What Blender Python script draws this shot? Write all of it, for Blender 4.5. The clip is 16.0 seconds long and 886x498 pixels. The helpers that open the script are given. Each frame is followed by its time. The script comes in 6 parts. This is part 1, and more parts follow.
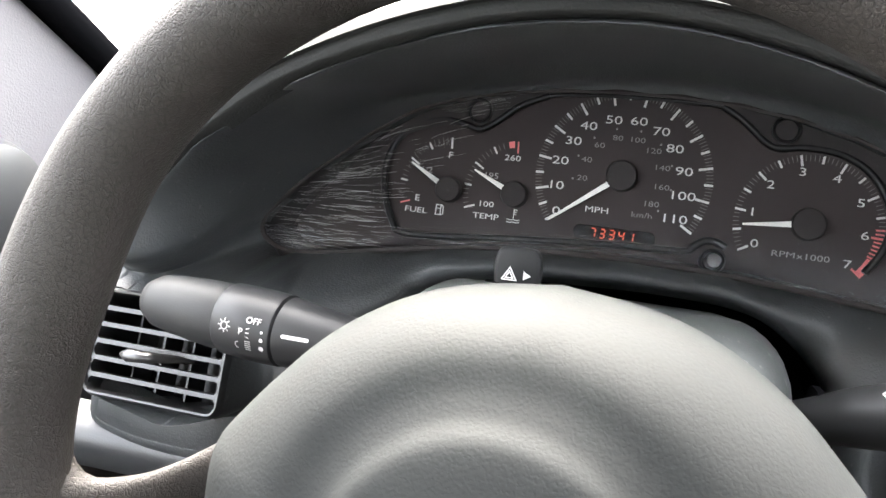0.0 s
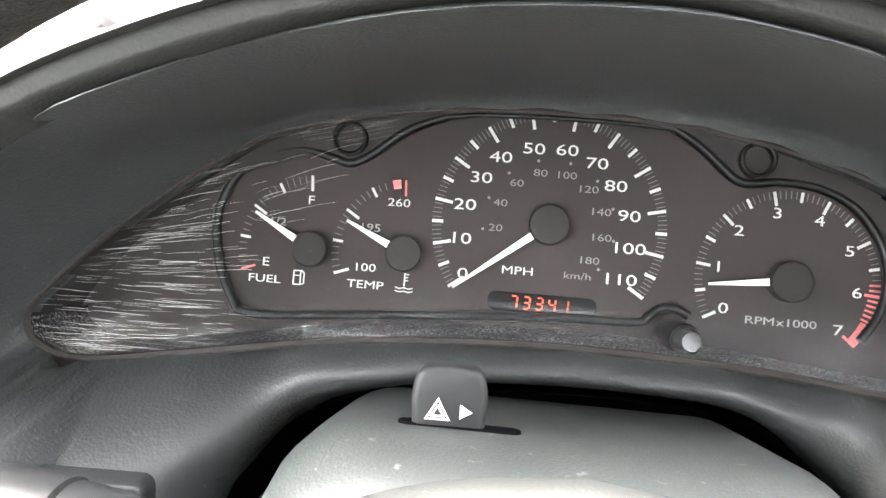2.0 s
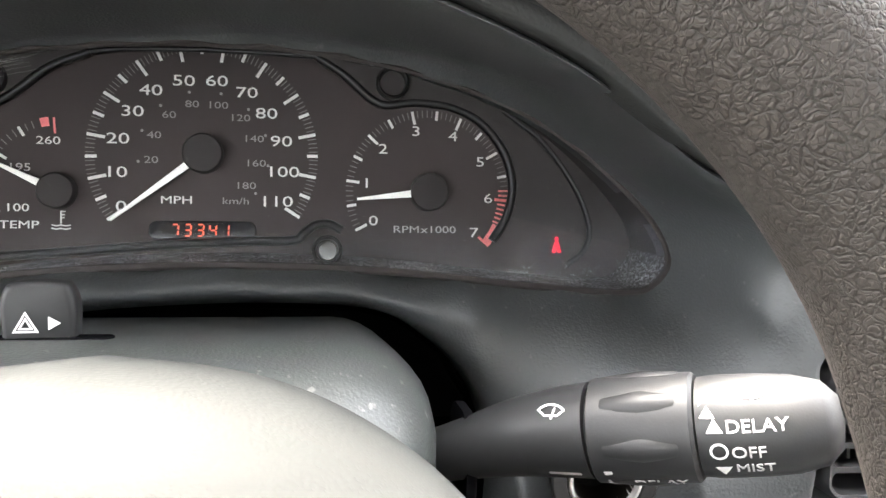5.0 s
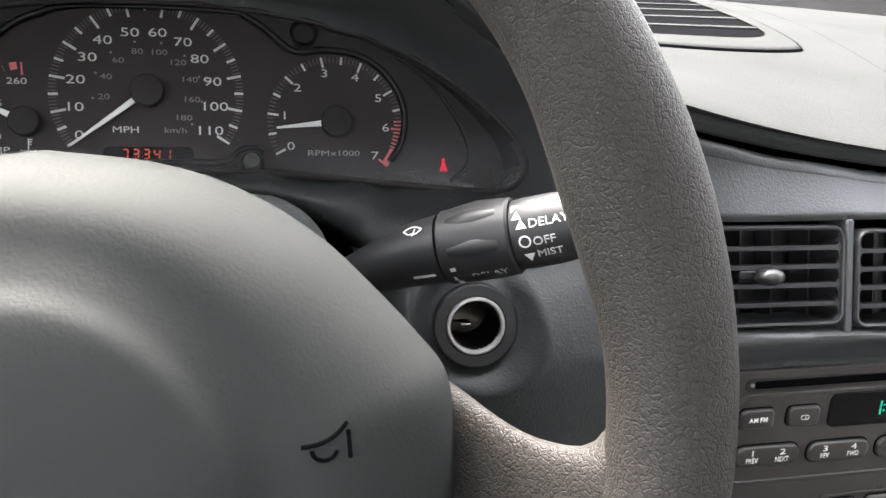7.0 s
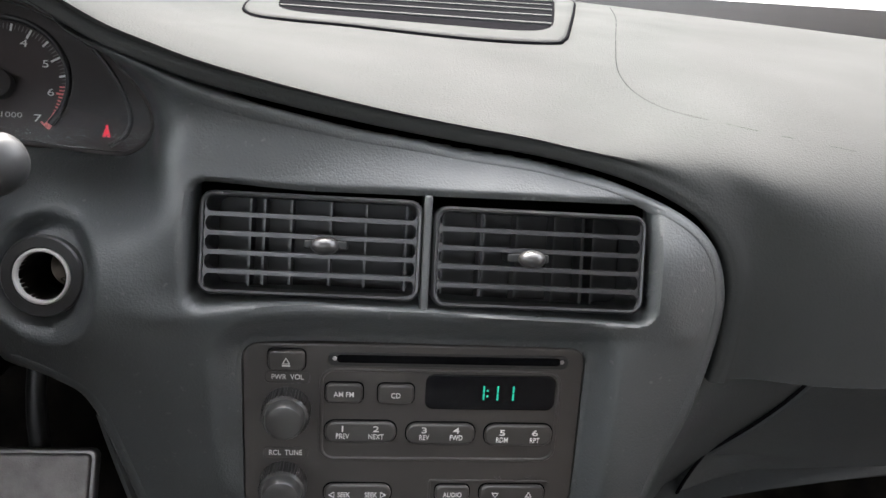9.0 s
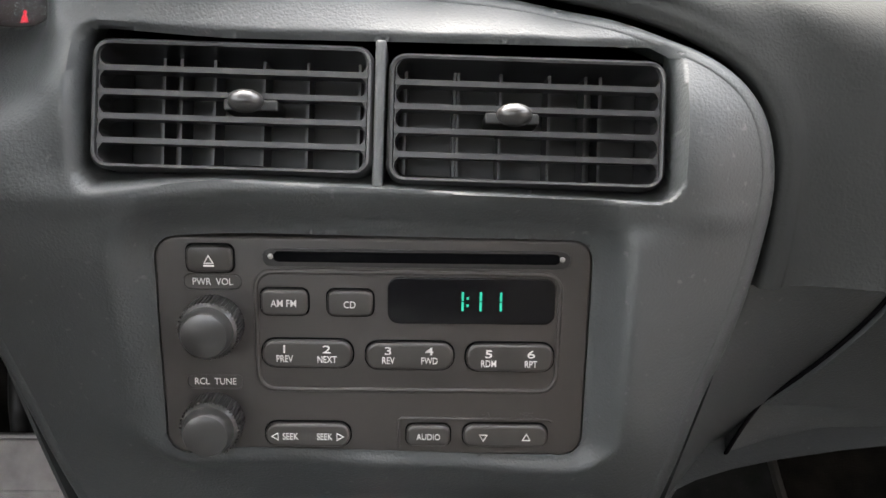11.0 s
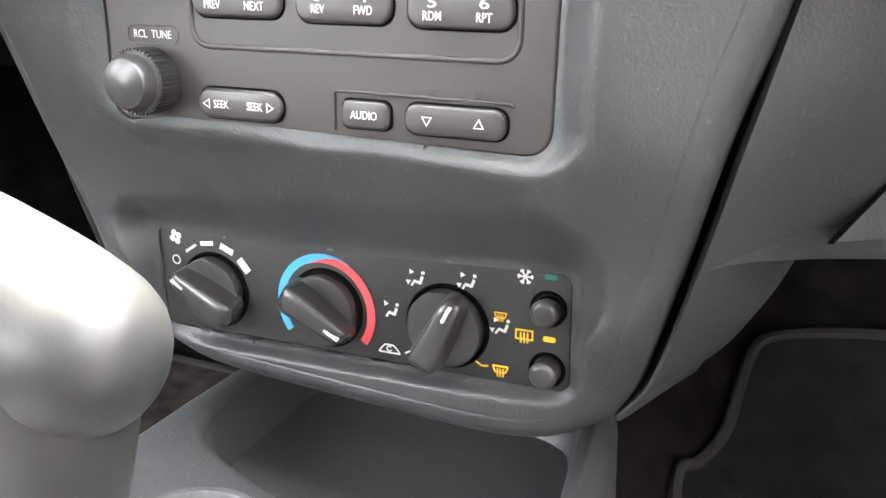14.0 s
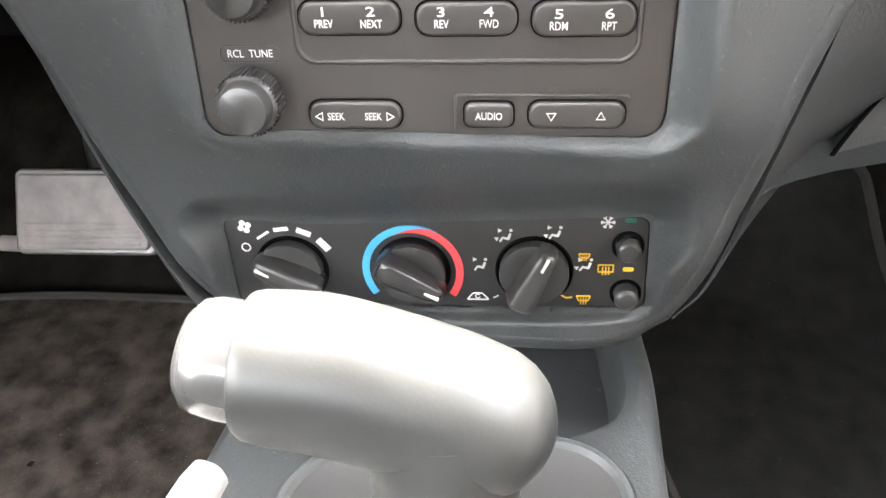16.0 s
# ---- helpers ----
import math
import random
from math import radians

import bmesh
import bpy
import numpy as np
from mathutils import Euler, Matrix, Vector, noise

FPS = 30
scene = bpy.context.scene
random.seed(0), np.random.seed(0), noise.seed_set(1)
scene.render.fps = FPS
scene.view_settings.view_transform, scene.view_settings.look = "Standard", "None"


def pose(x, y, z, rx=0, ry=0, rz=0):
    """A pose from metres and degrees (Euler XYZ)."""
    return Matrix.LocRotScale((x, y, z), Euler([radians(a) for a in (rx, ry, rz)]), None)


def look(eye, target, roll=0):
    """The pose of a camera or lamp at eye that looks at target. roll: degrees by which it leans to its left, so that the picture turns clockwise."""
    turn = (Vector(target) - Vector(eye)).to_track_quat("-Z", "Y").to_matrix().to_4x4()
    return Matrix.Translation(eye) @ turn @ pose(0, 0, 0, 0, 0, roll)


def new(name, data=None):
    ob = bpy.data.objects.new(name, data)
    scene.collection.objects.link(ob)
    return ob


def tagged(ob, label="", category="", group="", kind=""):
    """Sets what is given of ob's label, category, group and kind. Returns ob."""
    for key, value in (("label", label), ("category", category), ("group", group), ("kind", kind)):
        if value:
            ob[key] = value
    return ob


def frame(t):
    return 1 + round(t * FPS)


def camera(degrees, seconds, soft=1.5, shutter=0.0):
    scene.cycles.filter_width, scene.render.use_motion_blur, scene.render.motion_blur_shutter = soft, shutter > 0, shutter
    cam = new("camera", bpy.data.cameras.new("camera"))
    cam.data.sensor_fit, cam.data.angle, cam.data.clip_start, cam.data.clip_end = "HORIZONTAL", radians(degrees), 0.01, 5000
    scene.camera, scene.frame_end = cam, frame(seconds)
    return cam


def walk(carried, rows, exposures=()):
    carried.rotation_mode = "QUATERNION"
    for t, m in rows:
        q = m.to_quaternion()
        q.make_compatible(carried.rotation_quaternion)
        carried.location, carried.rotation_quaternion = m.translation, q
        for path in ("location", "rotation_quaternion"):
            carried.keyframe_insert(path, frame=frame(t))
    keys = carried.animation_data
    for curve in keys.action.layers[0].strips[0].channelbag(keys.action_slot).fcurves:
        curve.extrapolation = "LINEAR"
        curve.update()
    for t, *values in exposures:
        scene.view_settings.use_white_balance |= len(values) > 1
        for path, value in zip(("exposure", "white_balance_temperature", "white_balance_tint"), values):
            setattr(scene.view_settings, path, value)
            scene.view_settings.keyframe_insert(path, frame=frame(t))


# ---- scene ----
cam = camera(58.4, 16.0)
PATH = [
    (0, (0.0526, 0.023, 0.7851), (-0.6728, 1.7187, 0.0116), -0.77),
    (0.5, (0.0249, 0.0642, 0.7643), (-0.6898, 1.769, 0.0009), -0.77),
    (1, (-0.0031, 0.1021, 0.7582), (-0.6845, 1.8165, -0.0141), -0.10),
    (1.5, (-0.0139, 0.1287, 0.7666), (-0.4978, 1.9084, -0.0071), 1.08),
    (2, (-0.0127, 0.1416, 0.7642), (-0.3277, 1.9647, 0.0046), 1.67),
    (2.5, (-0.008, 0.1438, 0.7665), (-0.2329, 1.9724, -0.0117), 1.85),
    (3, (0.0042, 0.1445, 0.7678), (-0.1489, 1.9716, -0.0309), 1.41),
    (3.5, (0.0176, 0.1437, 0.7684), (-0.0526, 1.968, -0.0482), 1.37),
    (4, (0.0371, 0.1404, 0.7677), (0.0301, 1.9602, -0.062), 1.53),
    (4.5, (0.0522, 0.1312, 0.7653), (0.136, 1.9433, -0.0768), 2.47),
    (4.7, (0.0567, 0.1261, 0.7644), (0.1644, 1.9353, -0.0812), 2.76),
    (6.8, (0.0609, 0.0412, 0.7406), (0.3524, 1.8542, -0.0519), 2.34),
    (7, (0.0744, 0.0194, 0.7413), (0.3479, 1.8427, -0.0337), 2.64),
    (7.2, (0.0957, 0.0058, 0.7429), (0.3524, 1.8351, -0.0239), 2.64),
    (7.5, (0.1342, -0.0095, 0.751), (0.3747, 1.8196, -0.0214), 2.84),
    (7.7, (0.1683, -0.0128, 0.7563), (0.3881, 1.8235, -0.005), 3.04),
    (8, (0.2128, -0.026, 0.7653), (0.3904, 1.8145, 0.003), 2.74),
    (8.5, (0.2825, -0.0217, 0.7537), (0.4272, 1.8269, 0.0043), 3.94),
    (8.7, (0.3023, -0.0193, 0.7453), (0.417, 1.8317, -0.0035), 4.14),
    (10.8, (0.3601, 0.0408, 0.65), (0.3165, 1.9186, -0.0372), 1.25),
    (11, (0.3657, 0.045, 0.6389), (0.3053, 1.9244, -0.0423), 1.05),
    (11.5, (0.38, 0.0522, 0.6106), (0.2545, 1.9269, -0.075), 1.35),
    (12, (0.3905, 0.0554, 0.5893), (0.2131, 1.9292, -0.0871), 1.76),
    (12.5, (0.4038, 0.0597, 0.562), (0.1595, 1.9236, -0.1207), 1.16),
    (13, (0.4273, 0.0652, 0.5445), (0.0663, 1.882, -0.2097), 0.26),
    (13.5, (0.4636, 0.0859, 0.5277), (-0.0912, 1.8317, -0.2751), -0.12),
    (14, (0.488, 0.1023, 0.5141), (-0.2793, 1.7694, -0.281), -0.96),
    (14.5, (0.5097, 0.1127, 0.5107), (-0.3872, 1.7351, -0.24), -2.1),
    (15, (0.5049, 0.1066, 0.5138), (-0.3939, 1.7215, -0.2507), -2.9),
    (15.5, (0.4521, 0.0846, 0.55), (-0.1529, 1.6978, -0.4658), -2.68),
    (16, (0.3742, 0.0631, 0.5827), (0.124, 1.6695, -0.5823), -2.54),
]
EXPOSURES = [(t, s, 6680 if t < 1.2 or 6.9 < t < 8.8 else 6950, 9) for t, s in [(0.0, 5.25), (1.0, 5.53), (1.5, 6.2), (2.0, 6.6), (3.5, 6.6), (4.0, 6.15), (4.5, 5.95), (4.7, 5.85), (7.0, 4.75), (7.5, 4.78), (8.5, 4.5), (8.7, 4.5), (11.0, 4.9), (11.5, 6.0), (12.0, 6.45), (12.5, 6.45), (13.0, 6.2), (13.5, 6.05), (14.0, 6.3), (14.5, 6.9), (15.0, 6.9), (15.5, 6.6), (16.0, 6.2)]]
SKY, SUN = 0.13, 0.5
walk(cam, [(t, look(eye, target, roll)) for t, eye, target, roll in PATH], EXPOSURES)

# ---- light ----
world = bpy.data.worlds.new("sky")
world.use_nodes = True
scene.world = world
sky = world.node_tree.nodes.new("ShaderNodeTexSky")
sky.sky_type = "NISHITA"
sky.sun_disc = False
sky.sun_elevation = radians(48)
sky.sun_rotation = radians(-25)
sky.air_density, sky.dust_density, sky.ozone_density = 1.0, 6.0, 0.6
backdrop_node = world.node_tree.nodes["Background"]
backdrop_node.inputs["Strength"].default_value = SKY
cloud = world.node_tree.nodes.new("ShaderNodeHueSaturation")
cloud.inputs["Saturation"].default_value = 0.35
world.node_tree.links.new(sky.outputs["Color"], cloud.inputs["Color"])
world.node_tree.links.new(cloud.outputs["Color"], backdrop_node.inputs["Color"])
sun = new("sun", bpy.data.lights.new("sun", "SUN"))
sun.data.energy, sun.data.angle, sun.data.color = SUN, radians(40), (1.0, 0.97, 0.93)
sun.matrix_world = look((-0.7, 2.0, 3.0), (0, 0.2, 0.6))


# ---- materials ----
def material(name, color, rough=0.5, metal=0.0, grain=0.0, size=400.0, kind="noise", vary=0.08, spec=0.5, patch=9.0, dust=0.0, coat=0.0, second=None):
    m = bpy.data.materials.new(name)
    m.use_nodes = True
    n, l = m.node_tree.nodes, m.node_tree.links
    b = n["Principled BSDF"]
    b.inputs["Roughness"].default_value, b.inputs["Metallic"].default_value = rough, metal
    b.inputs["Specular IOR Level"].default_value = spec
    b.inputs["Coat Weight"].default_value = coat
    tc = n.new("ShaderNodeTexCoord")
    big = n.new("ShaderNodeTexNoise")
    big.inputs["Scale"].default_value, big.inputs["Detail"].default_value = patch, 6.0
    l.new(tc.outputs["Object"], big.inputs["Vector"])
    ramp = n.new("ShaderNodeMapRange")
    ramp.inputs["From Min"].default_value, ramp.inputs["From Max"].default_value = 0.3, 0.7
    l.new(big.outputs["Fac"], ramp.inputs["Value"])
    mix = n.new("ShaderNodeMix")
    mix.data_type = "RGBA"
    lo = [c * (1 - vary) for c in color]
    hi = second if second else [min(1, c * (1 + vary)) for c in color]
    mix.inputs["A"].default_value, mix.inputs["B"].default_value = (*lo, 1), (*hi, 1)
    l.new(ramp.outputs["Result"], mix.inputs["Factor"])
    out = mix.outputs["Result"]
    if dust:
        speck = n.new("ShaderNodeTexNoise")
        speck.inputs["Scale"].default_value, speck.inputs["Detail"].default_value = 260.0, 3.0
        l.new(tc.outputs["Object"], speck.inputs["Vector"])
        cut = n.new("ShaderNodeMapRange")
        cut.inputs["From Min"].default_value, cut.inputs["From Max"].default_value = 0.66, 0.76
        cut.inputs["To Max"].default_value = dust
        l.new(speck.outputs["Fac"], cut.inputs["Value"])
        mix2 = n.new("ShaderNodeMix")
        mix2.data_type = "RGBA"
        mix2.inputs["B"].default_value = (0.45, 0.43, 0.4, 1)
        l.new(cut.outputs["Result"], mix2.inputs["Factor"])
        l.new(out, mix2.inputs["A"])
        out = mix2.outputs["Result"]
    if kind == "crease":
        # leather cells parted by darker creases
        wn = n.new("ShaderNodeTexNoise")
        wn.inputs["Scale"].default_value, wn.inputs["Detail"].default_value = size * 0.5, 3.0
        sc, warp = n.new("ShaderNodeVectorMath"), n.new("ShaderNodeVectorMath")
        sc.operation, warp.operation = "SCALE", "ADD"
        sc.inputs["Scale"].default_value = 1.5 / size
        cell, fine = n.new("ShaderNodeTexVoronoi"), n.new("ShaderNodeTexVoronoi")
        cell.feature = fine.feature = "DISTANCE_TO_EDGE"
        cell.inputs["Scale"].default_value, fine.inputs["Scale"].default_value = size, size * 2.3
        l.new(tc.outputs["Object"], wn.inputs["Vector"])
        l.new(wn.outputs["Color"], sc.inputs[0])
        l.new(tc.outputs["Object"], warp.inputs[0])
        l.new(sc.outputs["Vector"], warp.inputs[1])
        top = n.new("ShaderNodeMath")
        top.operation = "ADD"
        for q, hi_, slot in ((cell, 0.16, 0), (fine, 0.22, 1)):
            l.new(warp.outputs["Vector"], q.inputs["Vector"])
            edge = n.new("ShaderNodeMapRange")
            edge.interpolation_type = "SMOOTHSTEP"
            edge.inputs["From Max"].default_value, edge.inputs["To Max"].default_value = hi_, 0.65 if slot == 0 else 0.35
            l.new(q.outputs["Distance"], edge.inputs["Value"])
            l.new(edge.outputs["Result"], top.inputs[slot])
        dark = n.new("ShaderNodeMix")
        dark.data_type = "RGBA"
        dark.inputs["A"].default_value = (*[c * 0.62 for c in color], 1)
        l.new(top.outputs["Value"], dark.inputs["Factor"])
        l.new(out, dark.inputs["B"])
        out = dark.outputs["Result"]
        bump = n.new("ShaderNodeBump")
        bump.inputs["Strength"].default_value, bump.inputs["Distance"].default_value = grain, 0.35 / size
        l.new(top.outputs["Value"], bump.inputs["Height"])
        l.new(bump.outputs["Normal"], b.inputs["Normal"])
    l.new(out, b.inputs["Base Color"])
    if grain and kind != "crease":
        tex = n.new("ShaderNodeTexVoronoi" if kind == "leather" else "ShaderNodeTexNoise")
        tex.inputs["Scale"].default_value = size
        warp = n.new("ShaderNodeVectorMath")
        warp.operation = "ADD"
        if kind == "leather":
            tex.feature = "SMOOTH_F1"
            wn = n.new("ShaderNodeTexNoise")
            wn.inputs["Scale"].default_value, wn.inputs["Detail"].default_value = size * 0.6, 2.0
            sc = n.new("ShaderNodeVectorMath")
            sc.operation = "SCALE"
            sc.inputs["Scale"].default_value = 1.6 / size
            l.new(tc.outputs["Object"], wn.inputs["Vector"])
            l.new(wn.outputs["Color"], sc.inputs[0])
            l.new(tc.outputs["Object"], warp.inputs[0])
            l.new(sc.outputs["Vector"], warp.inputs[1])
            l.new(warp.outputs["Vector"], tex.inputs["Vector"])
        else:
            tex.inputs["Detail"].default_value = 3.0
            l.new(tc.outputs["Object"], tex.inputs["Vector"])
        bump = n.new("ShaderNodeBump")
        bump.inputs["Strength"].default_value = grain
        bump.inputs["Distance"].default_value = 0.5 / size
        l.new(tex.outputs["Distance" if kind == "leather" else "Fac"], bump.inputs["Height"])
        l.new(bump.outputs["Normal"], b.inputs["Normal"])
        rr = n.new("ShaderNodeMapRange")
        rr.inputs["To Min"].default_value, rr.inputs["To Max"].default_value = rough * 0.88, min(1.0, rough * 1.12)
        l.new(big.outputs["Fac"], rr.inputs["Value"])
        l.new(rr.outputs["Result"], b.inputs["Roughness"])
    return m


def glow(name, color, strength):
    m = bpy.data.materials.new(name)
    m.use_nodes = True
    b = m.node_tree.nodes["Principled BSDF"]
    b.inputs["Base Color"].default_value = (*[c * 0.3 for c in color], 1)
    b.inputs["Emission Color"].default_value = (*color, 1)
    b.inputs["Emission Strength"].default_value = strength
    return m


def dusty(name, color, speck):
    """Dark plastic under a coat of fine pale specks, thick and thin."""
    m = bpy.data.materials.new(name)
    m.use_nodes = True
    n, l = m.node_tree.nodes, m.node_tree.links
    b = n["Principled BSDF"]
    b.inputs["Roughness"].default_value, b.inputs["Specular IOR Level"].default_value = 0.7, 0.15
    tc = n.new("ShaderNodeTexCoord")
    k = n.new("ShaderNodeMath")
    k.operation = "MULTIPLY"
    for slot, (scale, detail, lo, hi) in enumerate(((900.0, 4.0, 0.50, 0.60), (60.0, 5.0, 0.25, 0.70))):
        tex, cut = n.new("ShaderNodeTexNoise"), n.new("ShaderNodeMapRange")
        tex.inputs["Scale"].default_value, tex.inputs["Detail"].default_value = scale, detail
        cut.inputs["From Min"].default_value, cut.inputs["From Max"].default_value = lo, hi
        l.new(tc.outputs["Object"], tex.inputs["Vector"])
        l.new(tex.outputs["Fac"], cut.inputs["Value"])
        l.new(cut.outputs["Result"], k.inputs[slot])
    mix = n.new("ShaderNodeMix")
    mix.data_type = "RGBA"
    mix.inputs["A"].default_value, mix.inputs["B"].default_value = (*color, 1), (*speck, 1)
    l.new(k.outputs["Value"], mix.inputs["Factor"])
    l.new(mix.outputs["Result"], b.inputs["Base Color"])
    return m


DASH = material("dash_vinyl", (0.0425, 0.0455, 0.0465), 0.46, grain=0.3, size=900, kind="leather", vary=0.12, dust=0.10, spec=0.5)
PAD = material("pad_vinyl", (0.034, 0.035, 0.0347), 0.8, spec=0.0, grain=0.3, size=800, kind="leather", vary=0.1)
TRIM = material("trim_plastic", (0.036, 0.037, 0.038), 0.4, grain=0.2, size=1200, vary=0.08, spec=0.6)
DARK = material("dark_plastic", (0.020, 0.0195, 0.0195), 0.42, grain=0.12, size=1500)
# puts the shade of wells, slots and gaps into the colour; also black parts
BLACK = material("black_shade_and_parts", (0.004, 0.004, 0.0045), 0.8, spec=0.0)
WHEEL = material("wheel_leather", (0.0256, 0.0218, 0.0192), 0.56, grain=0.42, size=500, kind="crease", vary=0.24, patch=16, spec=0.24)
COVER = material("airbag_vinyl", (0.0272, 0.0286, 0.0280), 0.7, grain=0.18, size=850, kind="leather", vary=0.07, spec=0.08)
SHROUD = material("shroud_plastic", (0.040, 0.043, 0.041), 0.4, grain=0.25, size=1100, kind="leather", dust=0.3, spec=0.5)
STALK = material("lever_plastic", (0.019, 0.019, 0.0196), 0.42, grain=0.08, size=1500, spec=0.25)
STALKGREY = material("lever_grip", (0.026, 0.0262, 0.0262), 0.5, grain=0.15, size=1500, spec=0.2)
FACE = material("gauge_face", (0.052, 0.0425, 0.0413), 0.7, grain=0.15, size=2500, vary=0.12, spec=0.12)
MASK = material("gauge_mask", (0.036, 0.0315, 0.0305), 0.62, grain=0.2, size=1800, dust=0.05, spec=0.15)
SHELF = dusty("dusty_shelf", (0.040, 0.037, 0.0365), (0.42, 0.43, 0.455))
BEAD = material("gauge_bead", (0.007, 0.0066, 0.0066), 0.4, grain=0.15, size=1800, spec=0.35)
RADIO = material("radio_plastic", (0.034, 0.030, 0.028), 0.42, grain=0.15, size=1800, vary=0.06, spec=0.6)
BUTTON = material("button_rubber", (0.034, 0.031, 0.029), 0.34, grain=0.1, size=1800, spec=0.65)
KNOB = material("knob_plastic", (0.030, 0.029, 0.0285), 0.28, grain=0.06, size=1500, spec=0.7)
PRINT = material("white_print", (0.66, 0.645, 0.63), 0.6, vary=0.05, patch=300)
PRINTWORN = material("worn_print", (0.42, 0.41, 0.40), 0.6, vary=0.35, patch=500)
PRINTDIM = material("grey_print", (0.22, 0.205, 0.205), 0.6, vary=0.1, patch=300)
PRINTMID = material("pale_print", (0.42, 0.40, 0.39), 0.6, vary=0.1, patch=300)
PRINTFAINT = material("faint_print", (0.16, 0.148, 0.145), 0.6, vary=0.1, patch=300)
PRINTRED = material("red_print", (0.8, 0.2, 0.2), 0.6, vary=0.1, patch=300)
PRINTBLUE = material("blue_print", (0.05, 0.35, 0.62), 0.5, vary=0.05)
PRINTHOT = material("hot_red_print", (0.72, 0.06, 0.07), 0.5, vary=0.05)
AMBER = material("amber_print", (0.75, 0.42, 0.03), 0.55, vary=0.05)
GREENDIM = material("dark_green_print", (0.01, 0.12, 0.09), 0.5)
NEEDLE = material("needle_white", (0.85, 0.84, 0.8), 0.5, vary=0.03)
CHROME = material("worn_chrome", (0.72, 0.71, 0.69), 0.22, metal=1.0, vary=0.1, patch=80)
RING = material("satin_chrome", (0.52, 0.51, 0.49), 0.38, metal=0.45, vary=0.1, patch=80)
SOCKET = material("socket_metal", (0.035, 0.029, 0.024), 0.3, metal=1.0, vary=0.4, patch=120)
VENT = material("vent_plastic", (0.022, 0.022, 0.023), 0.36, grain=0.1, size=1500, spec=0.6)
# darker copy of the vent plastic: the duct's inner shade as colour; also the slide
VENTDARK = material("vent_shade_and_slide", (0.007, 0.007, 0.007), 0.5)
CARPET = material("carpet", (0.013, 0.012, 0.011), 0.95, grain=0.9, size=700, vary=0.3, patch=26, spec=0.1, second=(0.028, 0.024, 0.021))
MAT = material("floor_mat", (0.029, 0.0298, 0.029), 0.95, grain=0.9, size=900, vary=0.3, patch=30, spec=0.1, dust=0.06)
MATBROWN = material("brown_mat", (0.052, 0.043, 0.036), 0.95, grain=1.0, size=520, vary=0.45, patch=34, spec=0.1, dust=0.25, second=(0.13, 0.108, 0.092))
PIPING = material("mat_piping", (0.062, 0.061, 0.057), 0.8, grain=0.4, size=900)
SHIFTER = material("silver_grey_plastic", (0.031, 0.032, 0.0315), 0.36, grain=0.05, size=900, vary=0.14, patch=40)
SHIFTMETAL = material("silver_button", (0.17, 0.17, 0.17), 0.22, metal=0.7, vary=0.15, patch=60)
CONSOLE = material("console_plastic", (0.052, 0.055, 0.056), 0.42, grain=0.3, size=900, kind="leather", dust=0.15, spec=0.6)
PEDAL = material("pedal_rubber", (0.33, 0.30, 0.285), 0.5, grain=0.3, size=500, vary=0.2, patch=50)
STEEL = material("grey_steel", (0.3, 0.29, 0.28), 0.4, metal=0.6, vary=0.15)
HEADLINER = material("headliner_cloth", (0.45, 0.45, 0.44), 0.95, grain=0.3, size=600)
DOORTRIM = material("door_trim", (0.15, 0.143, 0.147), 0.5, grain=0.3, size=700, kind="leather")
ASPHALT = material("asphalt", (0.15, 0.148, 0.14), 0.9, grain=0.6, size=60, vary=0.25, patch=1.5)
IVORY = material("ivory_plastic", (0.32, 0.31, 0.295), 0.45, grain=0.2, size=700)
ODO = glow("odometer_glow", (1.0, 0.13, 0.05), 0.022)
CLOCK = glow("clock_glow", (0.02, 0.75, 0.5), 0.024)
BELT = glow("warning_glow", (1.0, 0.02, 0.06), 0.03)
DISPLAY = material("display_glass", (0.006, 0.006, 0.007), 0.15, spec=0.2)


